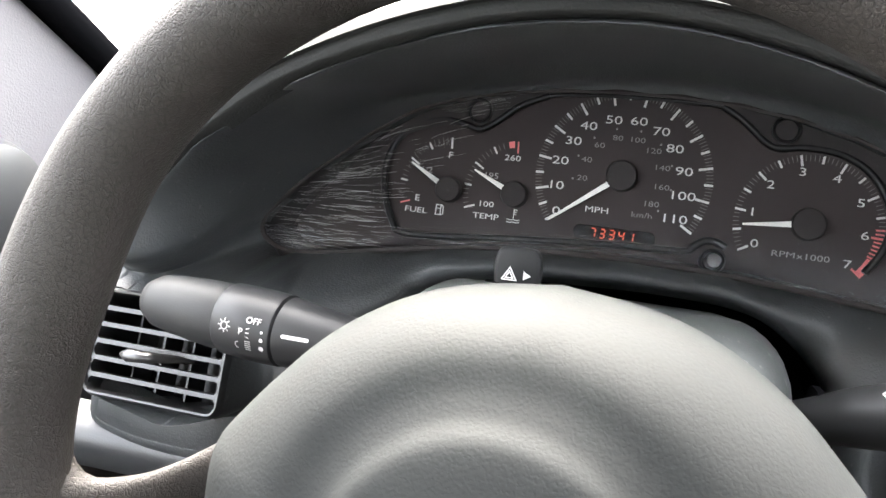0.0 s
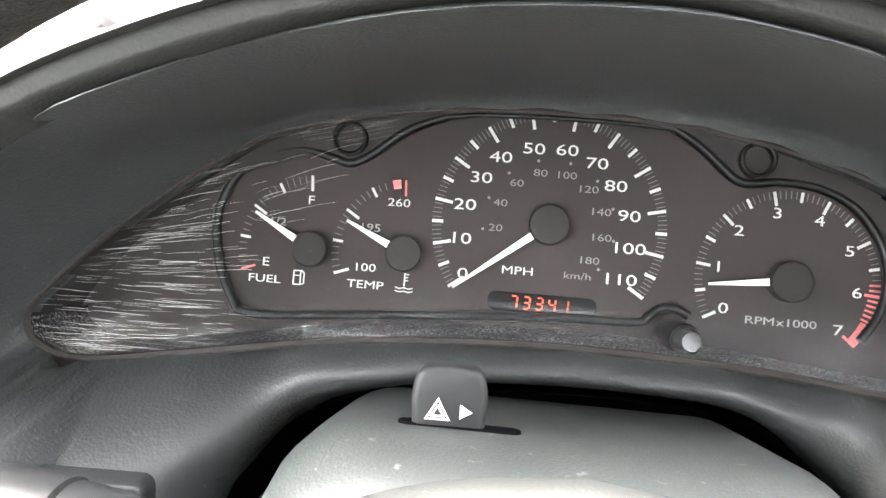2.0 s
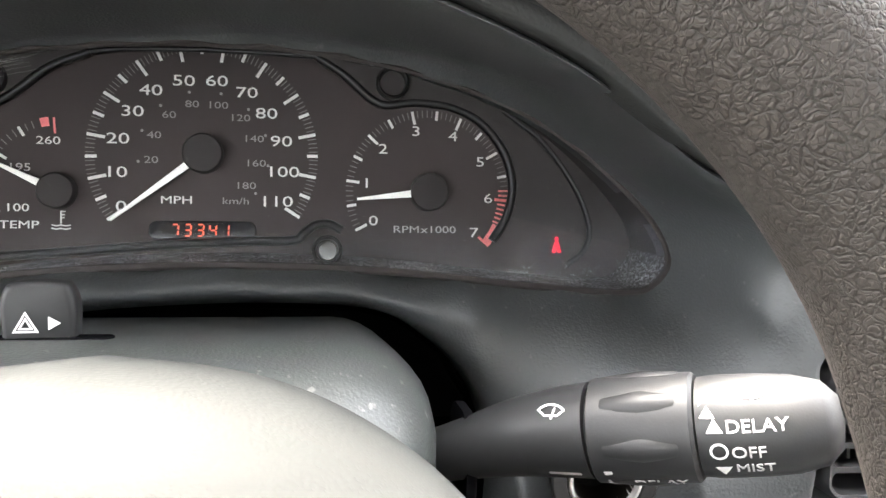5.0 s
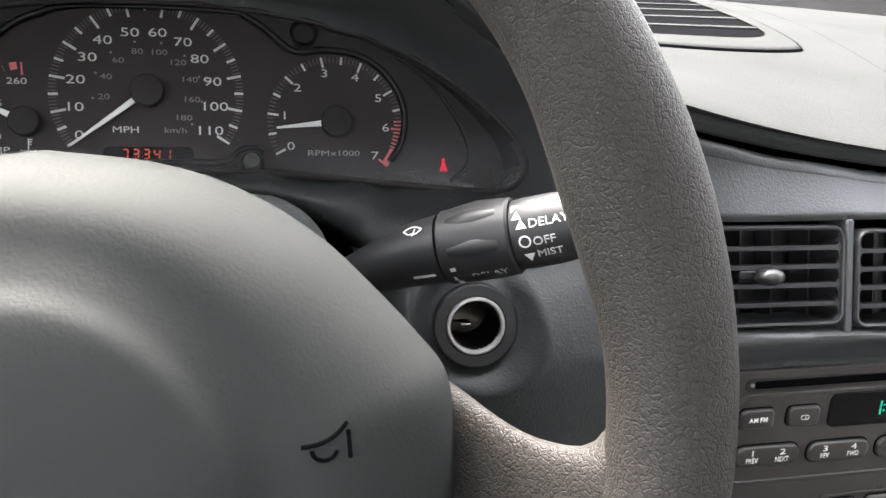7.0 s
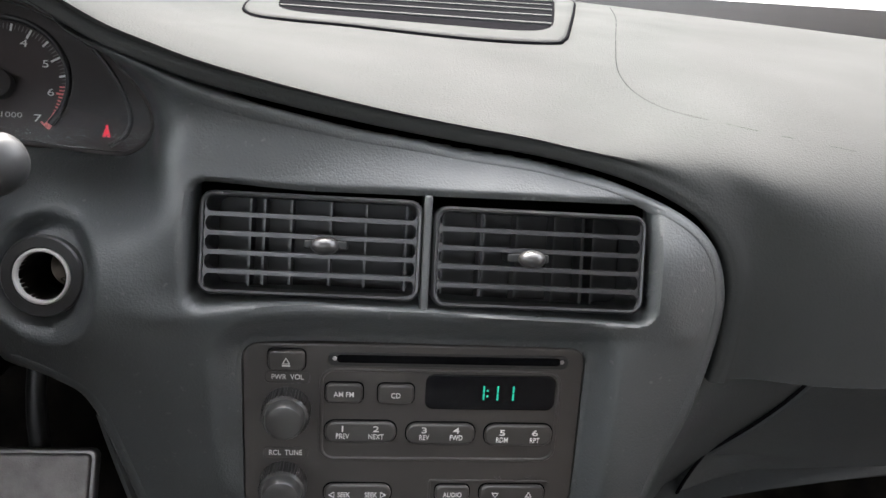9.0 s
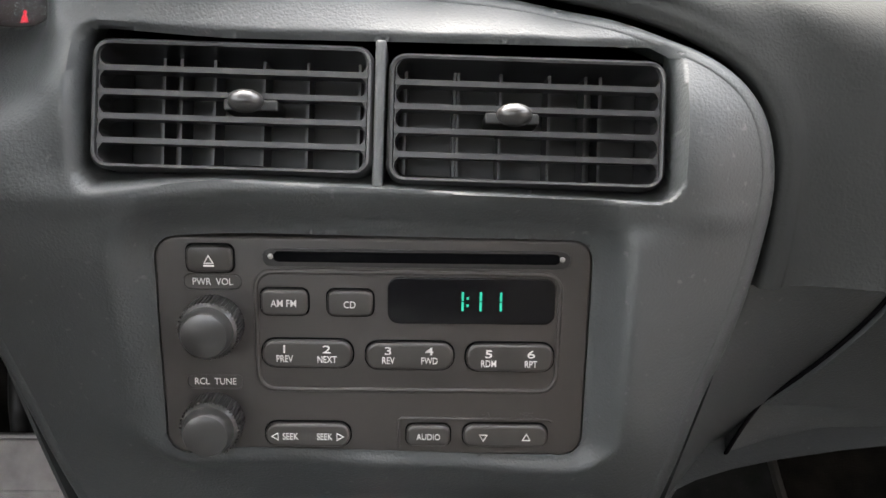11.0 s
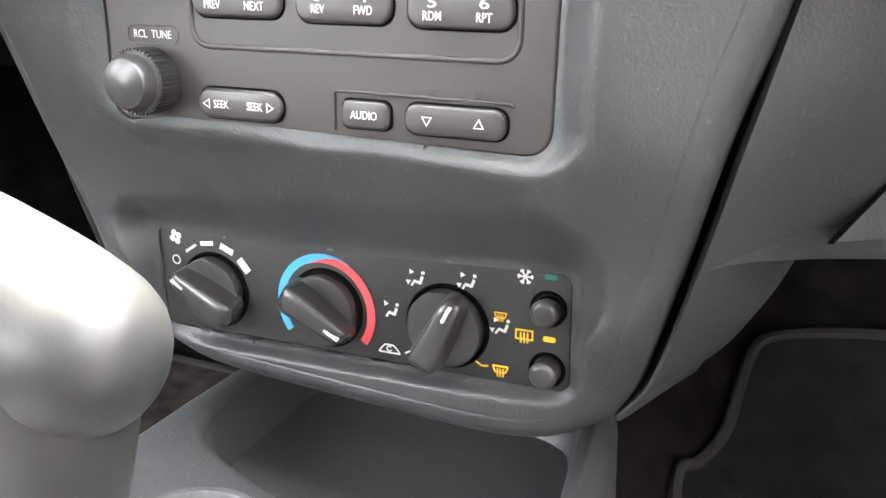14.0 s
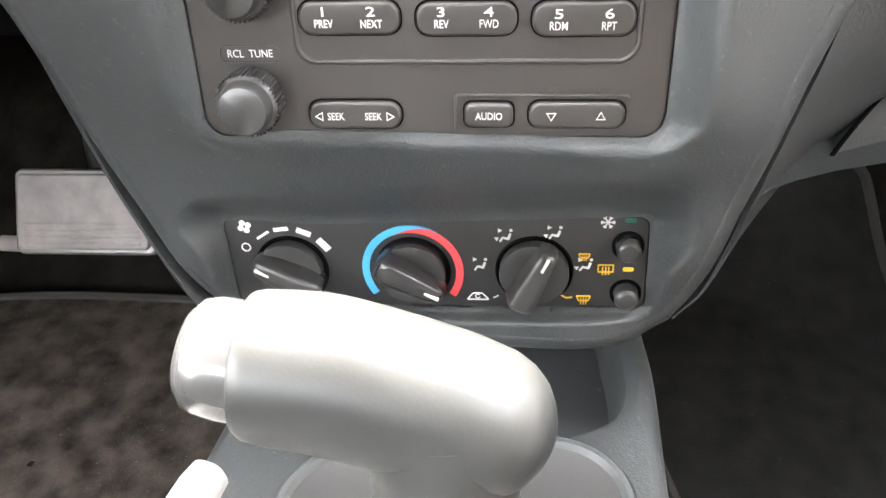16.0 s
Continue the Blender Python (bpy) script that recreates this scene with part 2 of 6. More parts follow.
def clear_pane(name, dusty=0.0, up=(0, 0, 1), low=0.0, high=0.1):
    """Clear plastic or glass: sees through, with a faint gloss, and dust that gathers from high to low along up."""
    m = bpy.data.materials.new(name)
    m.use_nodes = True
    n, l = m.node_tree.nodes, m.node_tree.links
    n.remove(n["Principled BSDF"])
    o = n["Material Output"]
    tr, gl, df = n.new("ShaderNodeBsdfTransparent"), n.new("ShaderNodeBsdfGlossy"), n.new("ShaderNodeBsdfDiffuse")
    gl.inputs["Roughness"].default_value = 0.04
    df.inputs["Color"].default_value = (0.40, 0.41, 0.43, 1)
    fr = n.new("ShaderNodeFresnel")
    fr.inputs["IOR"].default_value = 1.22
    m1, m2 = n.new("ShaderNodeMixShader"), n.new("ShaderNodeMixShader")
    l.new(fr.outputs["Fac"], m1.inputs["Fac"])
    l.new(tr.outputs["BSDF"], m1.inputs[1])
    l.new(gl.outputs["BSDF"], m1.inputs[2])
    if dusty:
        tc = n.new("ShaderNodeTexCoord")
        sep = n.new("ShaderNodeVectorMath")
        sep.operation = "DOT_PRODUCT"
        sep.inputs[1].default_value = up
        l.new(tc.outputs["Object"], sep.inputs[0])
        g = n.new("ShaderNodeMapRange")
        g.inputs["From Min"].default_value, g.inputs["From Max"].default_value = high, low
        l.new(sep.outputs["Value"], g.inputs["Value"])
        a, b = n.new("ShaderNodeTexNoise"), n.new("ShaderNodeTexNoise")
        a.inputs["Scale"].default_value, a.inputs["Detail"].default_value = 1250.0, 5.0
        b.inputs["Scale"].default_value, b.inputs["Detail"].default_value = 75.0, 6.0
        a.inputs["Roughness"].default_value = 0.68
        for q in (a, b):
            l.new(tc.outputs["Object"], q.inputs["Vector"])
        ar = n.new("ShaderNodeMapRange")
        ar.inputs["From Min"].default_value, ar.inputs["From Max"].default_value = 0.48, 0.62
        l.new(a.outputs["Fac"], ar.inputs["Value"])
        br = n.new("ShaderNodeMapRange")
        br.inputs["From Min"].default_value, br.inputs["From Max"].default_value = 0.26, 0.54
        l.new(b.outputs["Fac"], br.inputs["Value"])
        k1, k2, k3 = n.new("ShaderNodeMath"), n.new("ShaderNodeMath"), n.new("ShaderNodeMath")
        for k in (k1, k2, k3):
            k.operation = "MULTIPLY"
        l.new(ar.outputs["Result"], k1.inputs[0])
        l.new(br.outputs["Result"], k1.inputs[1])
        l.new(k1.outputs["Value"], k2.inputs[0])
        l.new(g.outputs["Result"], k2.inputs[1])
        l.new(k2.outputs["Value"], k3.inputs[0])
        k3.inputs[1].default_value = dusty
        # little of it at the scratched end
        where, k4 = n.new("ShaderNodeSeparateXYZ"), n.new("ShaderNodeMath")
        k4.operation = "MULTIPLY"
        l.new(tc.outputs["Object"], where.inputs["Vector"])
        bare = n.new("ShaderNodeMapRange")
        bare.inputs["From Min"].default_value, bare.inputs["From Max"].default_value, bare.inputs["To Min"].default_value = -0.15, -0.07, 0.12
        l.new(where.outputs["X"], bare.inputs["Value"])
        l.new(bare.outputs["Result"], k4.inputs[0])
        l.new(k3.outputs["Value"], k4.inputs[1])
        l.new(k4.outputs["Value"], m2.inputs["Fac"])
    else:
        m2.inputs["Fac"].default_value = 0.0
    l.new(m1.outputs["Shader"], m2.inputs[1])
    l.new(df.outputs["BSDF"], m2.inputs[2])
    l.new(m2.outputs["Shader"], o.inputs["Surface"])
    return m


GLASS = clear_pane("window_glass")


# ---- building helpers ----
def mesh_part(name, verts, faces, mat, parent=None, label="", smooth=True):
    me = bpy.data.meshes.new(name)
    me.from_pydata([tuple(v) for v in verts], [], [tuple(f) for f in faces])
    me.materials.append(mat)
    if smooth:
        me.polygons.foreach_set("use_smooth", [True] * len(me.polygons))
    me.update()
    ob = new(name, me)
    ob.parent = parent
    if label:
        tagged(ob, label)
    return ob


def part(name, bm, mat, parent=None, label="", m=None, smooth=True, sharp=35):
    if m is not None:
        bm.transform(m)
    me = bpy.data.meshes.new(name)
    bmesh.ops.recalc_face_normals(bm, faces=bm.faces)
    for f in bm.faces:
        f.smooth = smooth
    for e in bm.edges:
        if len(e.link_faces) == 2 and e.calc_face_angle(0) > radians(sharp):
            e.smooth = False
    bm.to_mesh(me)
    bm.free()
    me.materials.append(mat)
    ob = new(name, me)
    ob.parent = parent
    if label:
        tagged(ob, label)
    return ob


def thing(name, label, category, group="", kind=""):
    return tagged(new(name), label, category, group, kind)


def face_frame(o, n, turn=0.0):
    """Local axes on a panel: x to the right, y up along it, z out of it."""
    n = Vector(n).normalized()
    u = Vector((0, 0, 1)).cross(n)
    u.normalize()
    if u.x < 0:
        u = -u
    v = n.cross(u)
    m = Matrix((u, v, n)).transposed().to_4x4()
    return Matrix.Translation(o) @ m @ pose(0, 0, 0, 0, 0, turn)


def spline(points, count, closed=False):
    """A Catmull-Rom curve through the points."""
    P = [np.array(p, float) for p in points]
    k = len(P)
    spans = k if closed else k - 1
    out = []
    for i in range(count):
        s = i * spans / (count if closed else count - 1)
        j = min(int(s), spans - 1)
        f = s - j
        if closed:
            a, b, c, d = (P[(j + q) % k] for q in (-1, 0, 1, 2))
        else:
            a, b, c, d = P[max(j - 1, 0)], P[j], P[j + 1], P[min(j + 2, k - 1)]
            if j == 0:
                a = 2 * b - c
            if j + 2 > k - 1:
                d = 2 * c - b
        out.append(0.5 * (2 * b + (c - a) * f + (2 * a - 5 * b + 4 * c - d) * f * f + (3 * b - a - 3 * c + d) * f ** 3))
    return np.array(out)


def grid_faces(rows, cols, wrap_rows=False, wrap_cols=False):
    out = []
    for i in range(rows if wrap_rows else rows - 1):
        for j in range(cols if wrap_cols else cols - 1):
            a, b = (i + 1) % rows, (j + 1) % cols
            out.append((i * cols + j, i * cols + b, a * cols + b, a * cols + j))
    return out


def loft(name, rings, mat, parent=None, label="", closed=True, caps=False, m=None, smooth=True):
    """A skin over rings of points."""
    R, C = len(rings), len(rings[0])
    verts = [Vector(p) for ring in rings for p in ring]
    if m is not None:
        verts = [m @ v for v in verts]
    faces = grid_faces(R, C, False, closed)
    if caps:
        faces += [tuple(range(C))[::-1], tuple(range((R - 1) * C, R * C))]
    ob = mesh_part(name, verts, faces, mat, parent, label, smooth)
    bm = bmesh.new()
    bm.from_mesh(ob.data)
    bmesh.ops.recalc_face_normals(bm, faces=bm.faces)
    for e in bm.edges:
        if len(e.link_faces) == 2 and e.calc_face_angle(0) > radians(40):
            e.smooth = False
    bm.to_mesh(ob.data)
    bm.free()
    return ob


def circle(r, count=32, z=0.0, x=0.0, y=0.0, flat=1.0):
    return [(x + r * math.cos(2 * math.pi * i / count), y + flat * r * math.sin(2 * math.pi * i / count), z) for i in range(count)]


def lathe(name, profile, mat, parent=None, label="", m=None, count=36, cap=True):
    """profile: rows of (radius, height), turned about z."""
    return loft(name, [circle(max(r, 1e-5), count, h) for r, h in profile], mat, parent, label, True, cap, m)


def rrect(w, h, r, steps=5, x=0.0, y=0.0):
    out = []
    for k, (sx, sy) in enumerate(((1, 1), (-1, 1), (-1, -1), (1, -1))):
        for i in range(steps + 1):
            a = math.pi / 2 * (k + i / steps)
            out.append((x + sx * (w / 2 - r) + r * math.cos(a), y + sy * (h / 2 - r) + r * math.sin(a)))
    return out


def inset(outline, d):
    """The outline moved in by d."""
    P = np.array(outline, float)
    a, b = np.roll(P, 1, 0), np.roll(P, -1, 0)
    t = b - a
    t /= np.linalg.norm(t, axis=1)[:, None] + 1e-9
    return P + d * np.stack([-t[:, 1], t[:, 0]], 1)


def slab(name, outline, z0, z1, mat, parent=None, label="", m=None, soft=0.0008, dome=0.0):
    """A plate of the given outline (anticlockwise) between two heights, its front edge rounded."""
    rings = [[(x, y, z0) for x, y in outline], [(x, y, z1 - soft) for x, y in outline]]
    for k in (0.45, 0.8, 1.0):
        rings.append([(x, y, z1 - soft + soft * math.sin(k * math.pi / 2)) for x, y in inset(outline, soft * (1 - math.cos(k * math.pi / 2)))])
    if dome:
        P = np.array(inset(outline, soft))
        c = P.mean(0)
        for s in (0.85, 0.6, 0.3):
            rings.append([(*(c + (p - c) * s), z1 + dome * (1 - s * s)) for p in P])
    return loft(name, rings, mat, parent, label, True, True, m)


def flat(name, outline, z, mat, parent=None, label="", m=None):
    """A printed mark: a thin plate."""
    return loft(name, [[(x, y, z - 0.0003) for x, y in outline], [(x, y, z) for x, y in outline]], mat, parent, label, True, True, m, smooth=False)


def flats(name, outlines, z, mat, parent=None, label="", m=None):
    """Printed marks that belong together, as one mesh."""
    verts, faces = [], []
    for o in outlines:
        k, c = len(verts), len(o)
        verts += [(x, y, z - 0.0003) for x, y in o] + [(x, y, z) for x, y in o]
        faces.append(tuple(range(k + c, k + 2 * c)))
        faces += [(k + i, k + (i + 1) % c, k + c + (i + 1) % c, k + c + i) for i in range(c)]
    if m is not None:
        verts = [m @ Vector(v) for v in verts]
    return mesh_part(name, verts, faces, mat, parent, label, smooth=False)


def bar(x0, y0, x1, y1, w):
    d = np.array([x1 - x0, y1 - y0])
    d = d / (np.linalg.norm(d) + 1e-9)
    n = np.array([-d[1], d[0]]) * w / 2
    return [(x0 - n[0], y0 - n[1]), (x1 - n[0], y1 - n[1]), (x1 + n[0], y1 + n[1]), (x0 + n[0], y0 + n[1])]


def arc_band(r0, r1, a0, a1, steps=24, x=0.0, y=0.0):
    """A band between two radii; angles in degrees, anticlockwise from the right."""
    A = [radians(a0 + (a1 - a0) * i / steps) for i in range(steps + 1)]
    o = [(x + r1 * math.cos(a), y + r1 * math.sin(a)) for a in A] + [(x + r0 * math.cos(a), y + r0 * math.sin(a)) for a in reversed(A)]
    return o if a1 > a0 else o[::-1]


def band_strips(r0, r1, a0, a1, steps=24, x=0.0, y=0.0):
    return [arc_band(r0, r1, a0 + (a1 - a0) * i / steps, a0 + (a1 - a0) * (i + 1) / steps, 1, x, y) for i in range(steps)]


def lettering(name, words, size, x, y, z, mat, parent=None, label="", m=None, wide=1.0, bold=0.0):
    """Printed words, centred at x, y."""
    cu = bpy.data.curves.new(name, "FONT")
    cu.body, cu.size, cu.align_x, cu.align_y, cu.extrude, cu.offset, cu.resolution_u = words, size, "CENTER", "CENTER", 0.00012, bold, 3
    tmp = bpy.data.objects.new(name, cu)
    scene.collection.objects.link(tmp)
    dg = bpy.context.evaluated_depsgraph_get()
    me = bpy.data.meshes.new_from_object(tmp.evaluated_get(dg))
    bpy.data.objects.remove(tmp)
    bpy.data.curves.remove(cu)
    me.name = name
    me.transform((m if m is not None else Matrix()) @ Matrix.Translation((x, y, z)) @ Matrix.Diagonal((wide, 1, 1, 1)))
    me.materials.clear()
    me.materials.append(mat)
    ob = new(name, me)
    ob.parent = parent
    if label:
        tagged(ob, label)
    return ob


def tube(name, path, radii, mat, parent=None, label="", count=16, flat_=1.0, caps=True, m=None):
    """A round bar along a path; radii: one, or one a point."""
    P = np.array(path, float)
    R = np.broadcast_to(np.array(radii, float), (len(P),))
    T = np.gradient(P, axis=0)
    T /= np.linalg.norm(T, axis=1)[:, None]
    up = np.array([0, 0, 1.0]) if abs(T[0][2]) < 0.9 else np.array([0, 1.0, 0])
    rings = []
    for p, t, r in zip(P, T, R):
        a = np.cross(t, up)
        a /= np.linalg.norm(a)
        b = np.cross(a, t)
        up = b
        rings.append([p + r * (math.cos(q) * a + flat_ * math.sin(q) * b) for q in np.linspace(0, 2 * math.pi, count, endpoint=False)])
    return loft(name, rings, mat, parent, label, True, caps, m)


def inside_distance(P, poly):
    """The distance of points from a closed outline, positive inside, and the way to its nearest place."""
    A = np.array(poly, float)
    B = np.roll(A, -1, 0)
    best = np.full(len(P), 9e9)
    near = np.zeros_like(P)
    crossing = np.zeros(len(P), bool)
    for a, b in zip(A, B):
        ab = b - a
        k = np.clip(((P - a) @ ab) / (ab @ ab + 1e-12), 0, 1)
        q = a + k[:, None] * ab
        d = np.hypot(*(P - q).T)
        m = d < best
        best[m], near[m] = d[m], q[m]
        if a[1] != b[1]:
            hit = (a[1] > P[:, 1]) != (b[1] > P[:, 1])
            crossing ^= hit & (P[:, 0] < a[0] + (P[:, 1] - a[1]) * ab[0] / ab[1])
    return np.where(crossing, best, -best), near


def thin_plate(ctrl):
    """A smooth sheet y(x, z) through control points (x, z, y)."""
    C = np.array(ctrl, float)
    n = len(C)

    def kernel(d2):
        return 0.5 * d2 * np.log(d2 + 1e-12)
    d2 = ((C[:, None, :2] - C[None, :, :2]) ** 2).sum(2)
    A = np.zeros((n + 3, n + 3))
    A[:n, :n] = kernel(d2) + np.eye(n) * 2e-5
    A[:n, n], A[:n, n + 1:] = 1, C[:, :2]
    A[n, :n], A[n + 1:, :n] = 1, C[:, :2].T
    w = np.linalg.solve(A, np.concatenate([C[:, 2], np.zeros(3)]))

    def sheet(P):
        out = np.zeros(len(P))
        for i in range(0, len(P), 8000):
            Q = P[i:i + 8000]
            out[i:i + 8000] = kernel(((Q[:, None] - C[None, :, :2]) ** 2).sum(2)) @ w[:n] + w[n] + Q @ w[n + 1:]
        return out
    return sheet


def smooth01(t):
    t = np.clip(t, 0, 1)
    return t * t * (3 - 2 * t)


# ---- the panels' own axes ----
CL = face_frame((-0.0225, 0.4577, 0.6477), (0.0944, -0.9034, 0.4183), -1.66) @ Matrix.Scale(0.9498, 4)
RAD = face_frame((0.3285, 0.3408, 0.4860), (0.0499, -0.9935, 0.1021), 0.0)
VEN = face_frame((0.3037, 0.3541, 0.5952), (0.05, -0.9392, 0.3397), -1.0)
HEAT = face_frame((0.3251, 0.3610, 0.3657), (0.0111, -0.9957, 0.0918), 2.4)
WH = face_frame((-0.0012, 0.1775, 0.6370), (0.037, -0.9255, 0.3767), 0.0)
COL = face_frame((0.0105, 0.1922, 0.6274), (0.1059, -0.9294, 0.3536), -2.27) @ Matrix.Scale(0.9498, 4)
MM = 0.001


def plane_y(m):
    """The y of a panel's plane over x, z."""
    o, n = m.translation, m.to_3x3() @ Vector((0, 0, 1))
    return lambda P: o.y - (n.x * (P[:, 0] - o.x) + n.z * (P[:, 1] - o.z)) / n.y


def on_xz(m, outline, h=0.0):
    return [(q.x, q.z) for q in (m @ Vector((x, y, h)) for x, y in outline)]


# ---- the car's shell ----
def box_wall(name, x0, x1, y0, y1, z0, z1, mat, label, category):
    bm = bmesh.new()
    bmesh.ops.create_cube(bm, size=1)
    ob = part(name, bm, mat, None, "", Matrix.Translation(((x0 + x1) / 2, (y0 + y1) / 2, (z0 + z1) / 2)) @ Matrix.Diagonal((x1 - x0, y1 - y0, z1 - z0, 1)), smooth=False)
    return tagged(ob, label, category, "", "structure")


XL, XR = -0.46, 1.06
LEFT = pose(0.0357, 0.0318, 0.0232, 1.745, 2.065, 7.557) @ Matrix.Scale(0.9498, 4)
g = 400
ground = mesh_part("ground", [(-g, -g, -0.28), (g, -g, -0.28), (g, g, -0.28), (-g, g, -0.28)], [(0, 1, 2, 3)], ASPHALT)
tagged(ground, "plain grey asphalt outside the car", "ground", "", "structure")

N = 60
carpet_v = []
for i in range(N + 1):
    y = -1.4 + 2.6 * i / N
    for j in range(N + 1):
        x = XL + (XR - XL) * j / N
        tun = math.exp(-((x - 0.33) / 0.093) ** 4)
        z = 0.015 + 0.19 * tun + 0.32 * max(0.0, (y - 0.72) / 0.4) ** 1.4
        z += 0.004 * noise.noise(Vector((x * 9, y * 9, 0)))
        carpet_v.append((x, y, z))
floor = mesh_part("floor", carpet_v, grid_faces(N + 1, N + 1), CARPET)
tagged(floor, "dark grey-brown worn carpet over the car floor", "carpet", "", "structure")
box_wall("floor_pan", XL, XR, -1.42, 1.25, -0.05, -0.01, DARK, "black floor pan beneath the carpet", "floor")
box_wall("wall_front", XL, XR, 1.2, 1.24, -0.05, 0.66, DARK, "dark firewall behind the dashboard", "firewall")
box_wall("cowl", XL, XR, 0.86, 1.24, 0.44, 0.615, DARK, "dark cowl under the windscreen", "cowl")
# added out of view, about where a seat back stands, to darken the glove box
box_wall("wall_right_rear", 0.47, XR, -0.34, -0.28, -0.05, 1.02, CARPET, "unseen dark partition added to block rear light on the passenger side", "wall")
prof = [(-1.42, -0.05), (-1.42, 0.50), (0.10, 0.50), (0.30, 0.64), (0.42, 0.735), (0.50, 0.735), (0.605, 0.635), (1.24, 0.62), (1.24, -0.05)]
door = loft("wall_left", [[(x, y, z) for y, z in prof] for x in (XL - 0.04, XL - 0.006, XL)], DOORTRIM, None, "", True, True, LEFT, smooth=False)
tagged(door, "light unseen grey door wall, its height set to hold back side light rising to the mirror corner", "door trim", "", "structure")
ob = tube("trim_1", [(XL + 0.004, 0.495, 0.745), (XL + 0.004, 0.56, 0.682), (XL + 0.004, 0.62, 0.622)], 0.014, BLACK, None, count=10, m=LEFT)
tagged(ob, "black rubber door seal", "door seal", "", "structure")
pod = lathe("door_pod", [(0.055, -0.02), (0.055, 0.006), (0.050, 0.016), (0.036, 0.022), (0.002, 0.024)], TRIM, None, "", LEFT @ Matrix.Translation((XL, 0.425, 0.585)) @ pose(0, 0, 0, 0, 90, 0))
tagged(pod, "dark round speaker pod on the door trim", "speaker")
# added dark box: covers the lit door wall where the footwell lies in shadow
box_wall("kick_panel", -0.405, -0.39, 0.30, 1.20, -0.05, 0.52, CARPET, "dark kick panel box added to keep the driver footwell dark", "kick panel")
# out of view; top edge raised to dim the light from the right
box_wall("wall_right", XR, XR + 0.04, -1.42, 1.24, -0.05, 0.88, DOORTRIM, "unseen grey door wall, its height set to hold back side light", "door trim")
# added behind the camera; its height sets how much rear light enters
box_wall("wall_rear", XL - 0.04, XR + 0.04, -1.20, -1.16, -0.05, 0.94, CARPET, "unseen dark wall behind, its height set for the rear light", "wall")
box_wall("ceiling", XL - 0.04, XR + 0.04, -1.20, 0.15, 1.17, 1.20, HEADLINER, "light grey cloth headliner", "headliner")
for x, nm in ((XL - 0.02, "pillar_left"), (XR + 0.02, "pillar_right")):
    ob = tube(nm, spline([(x, 0.98, 0.62), (x, 0.6, 0.93), (x, 0.06, 1.18)], 14), 0.035, DOORTRIM, None, count=12)
    tagged(ob, "grey plastic windscreen pillar trim", "pillar", "", "structure")
    ob = tube(nm.replace("pillar", "door_pillar"), [(x, -0.5, 0.6), (x, -0.48, 0.9), (x, -0.42, 1.18)], 0.05, DOORTRIM, None, count=12)
    tagged(ob, "grey plastic door pillar trim", "pillar", "", "structure")
window = thing("window_1", "raked windscreen of clear glass", "windscreen", "", "structure")
ws = []
for i in range(13):
    k = i / 12
    for j in range(17):
        q = -1 + j / 8
        ws.append((0.30 + q * 0.76, 1.08 - 1.02 * k - 0.16 * q * q * (1 - 0.6 * k), 0.62 + 0.55 * k + 0.04 * math.sin(math.pi * k)))
pane = mesh_part("pane", ws, grid_faces(13, 17), GLASS, window)
pane.visible_shadow = False

# ---- dashboard ----
dash = thing("dashboard", "charcoal grained vinyl dashboard with a hooded instrument surround", "dashboard")

SEAM = [(-0.2683, 0.3099, 0.5891), (-0.2512, 0.2995, 0.6262), (-0.2235, 0.2963, 0.6631), (-0.1877, 0.2943, 0.692), (-0.1332, 0.2967, 0.7232), (-0.0652, 0.3031, 0.7444), (-0.0083, 0.3095, 0.7495), (0.0338, 0.3161, 0.7446),
        (0.0726, 0.3235, 0.7328), (0.1163, 0.3356, 0.7124), (0.1605, 0.3516, 0.6808), (0.1928, 0.3559, 0.6668), (0.23, 0.361, 0.655), (0.29, 0.374, 0.6403), (0.348, 0.381, 0.6302), (0.402, 0.379, 0.6232),
        (0.446, 0.369, 0.6125), (0.477, 0.361, 0.594), (0.489, 0.358, 0.565), (0.488, 0.356, 0.53), (0.481, 0.353, 0.495), (0.47, 0.352, 0.455), (0.4585, 0.356, 0.4), (0.447, 0.362, 0.35),
        (0.437, 0.366, 0.326)]
LOW = [(0.405, 0.354, 0.3165), (0.33, 0.351, 0.316), (0.24, 0.351, 0.3175), (0.216, 0.354, 0.322), (0.2, 0.355, 0.345), (0.182, 0.348, 0.4), (0.168, 0.342, 0.46), (0.16, 0.338, 0.49),
       (0.148, 0.336, 0.503), (0.1116, 0.3454, 0.5118), (0.0121, 0.3443, 0.5151), (-0.082, 0.3318, 0.5186), (-0.1732, 0.2976, 0.5213), (-0.2649, 0.2816, 0.5265), (-0.2699, 0.2839, 0.5552)]


def shear(x, s):
    """How far the surround's height lines lean: upright under the hood, leaning on the shelves."""
    a = smooth01((x - 0.20) / 0.08)
    c = (1 - smooth01((s - 0.650) / 0.045)) * smooth01((x + 0.21) / 0.10) * smooth01((0.165 - x) / 0.10)
    return 0.58 * (a + (1 - a) * c)


def slant(P):
    """From x, y, z to x, height along the leaning lines, and depth."""
    P = np.array(P, float)
    lo, hi = np.full(len(P), 0.1), np.full(len(P), 1.0)
    for _ in range(40):
        mid = (lo + hi) / 2
        under = mid - shear(P[:, 0], mid) * (P[:, 1] - 0.35) < P[:, 2]
        lo, hi = np.where(under, mid, lo), np.where(under, hi, mid)
    return np.stack([P[:, 0], lo, P[:, 1]], 1)


def unslant(P):
    return np.stack([P[:, 0], P[:, 2], P[:, 1] - shear(P[:, 0], P[:, 1]) * (P[:, 2] - 0.35)], 1)


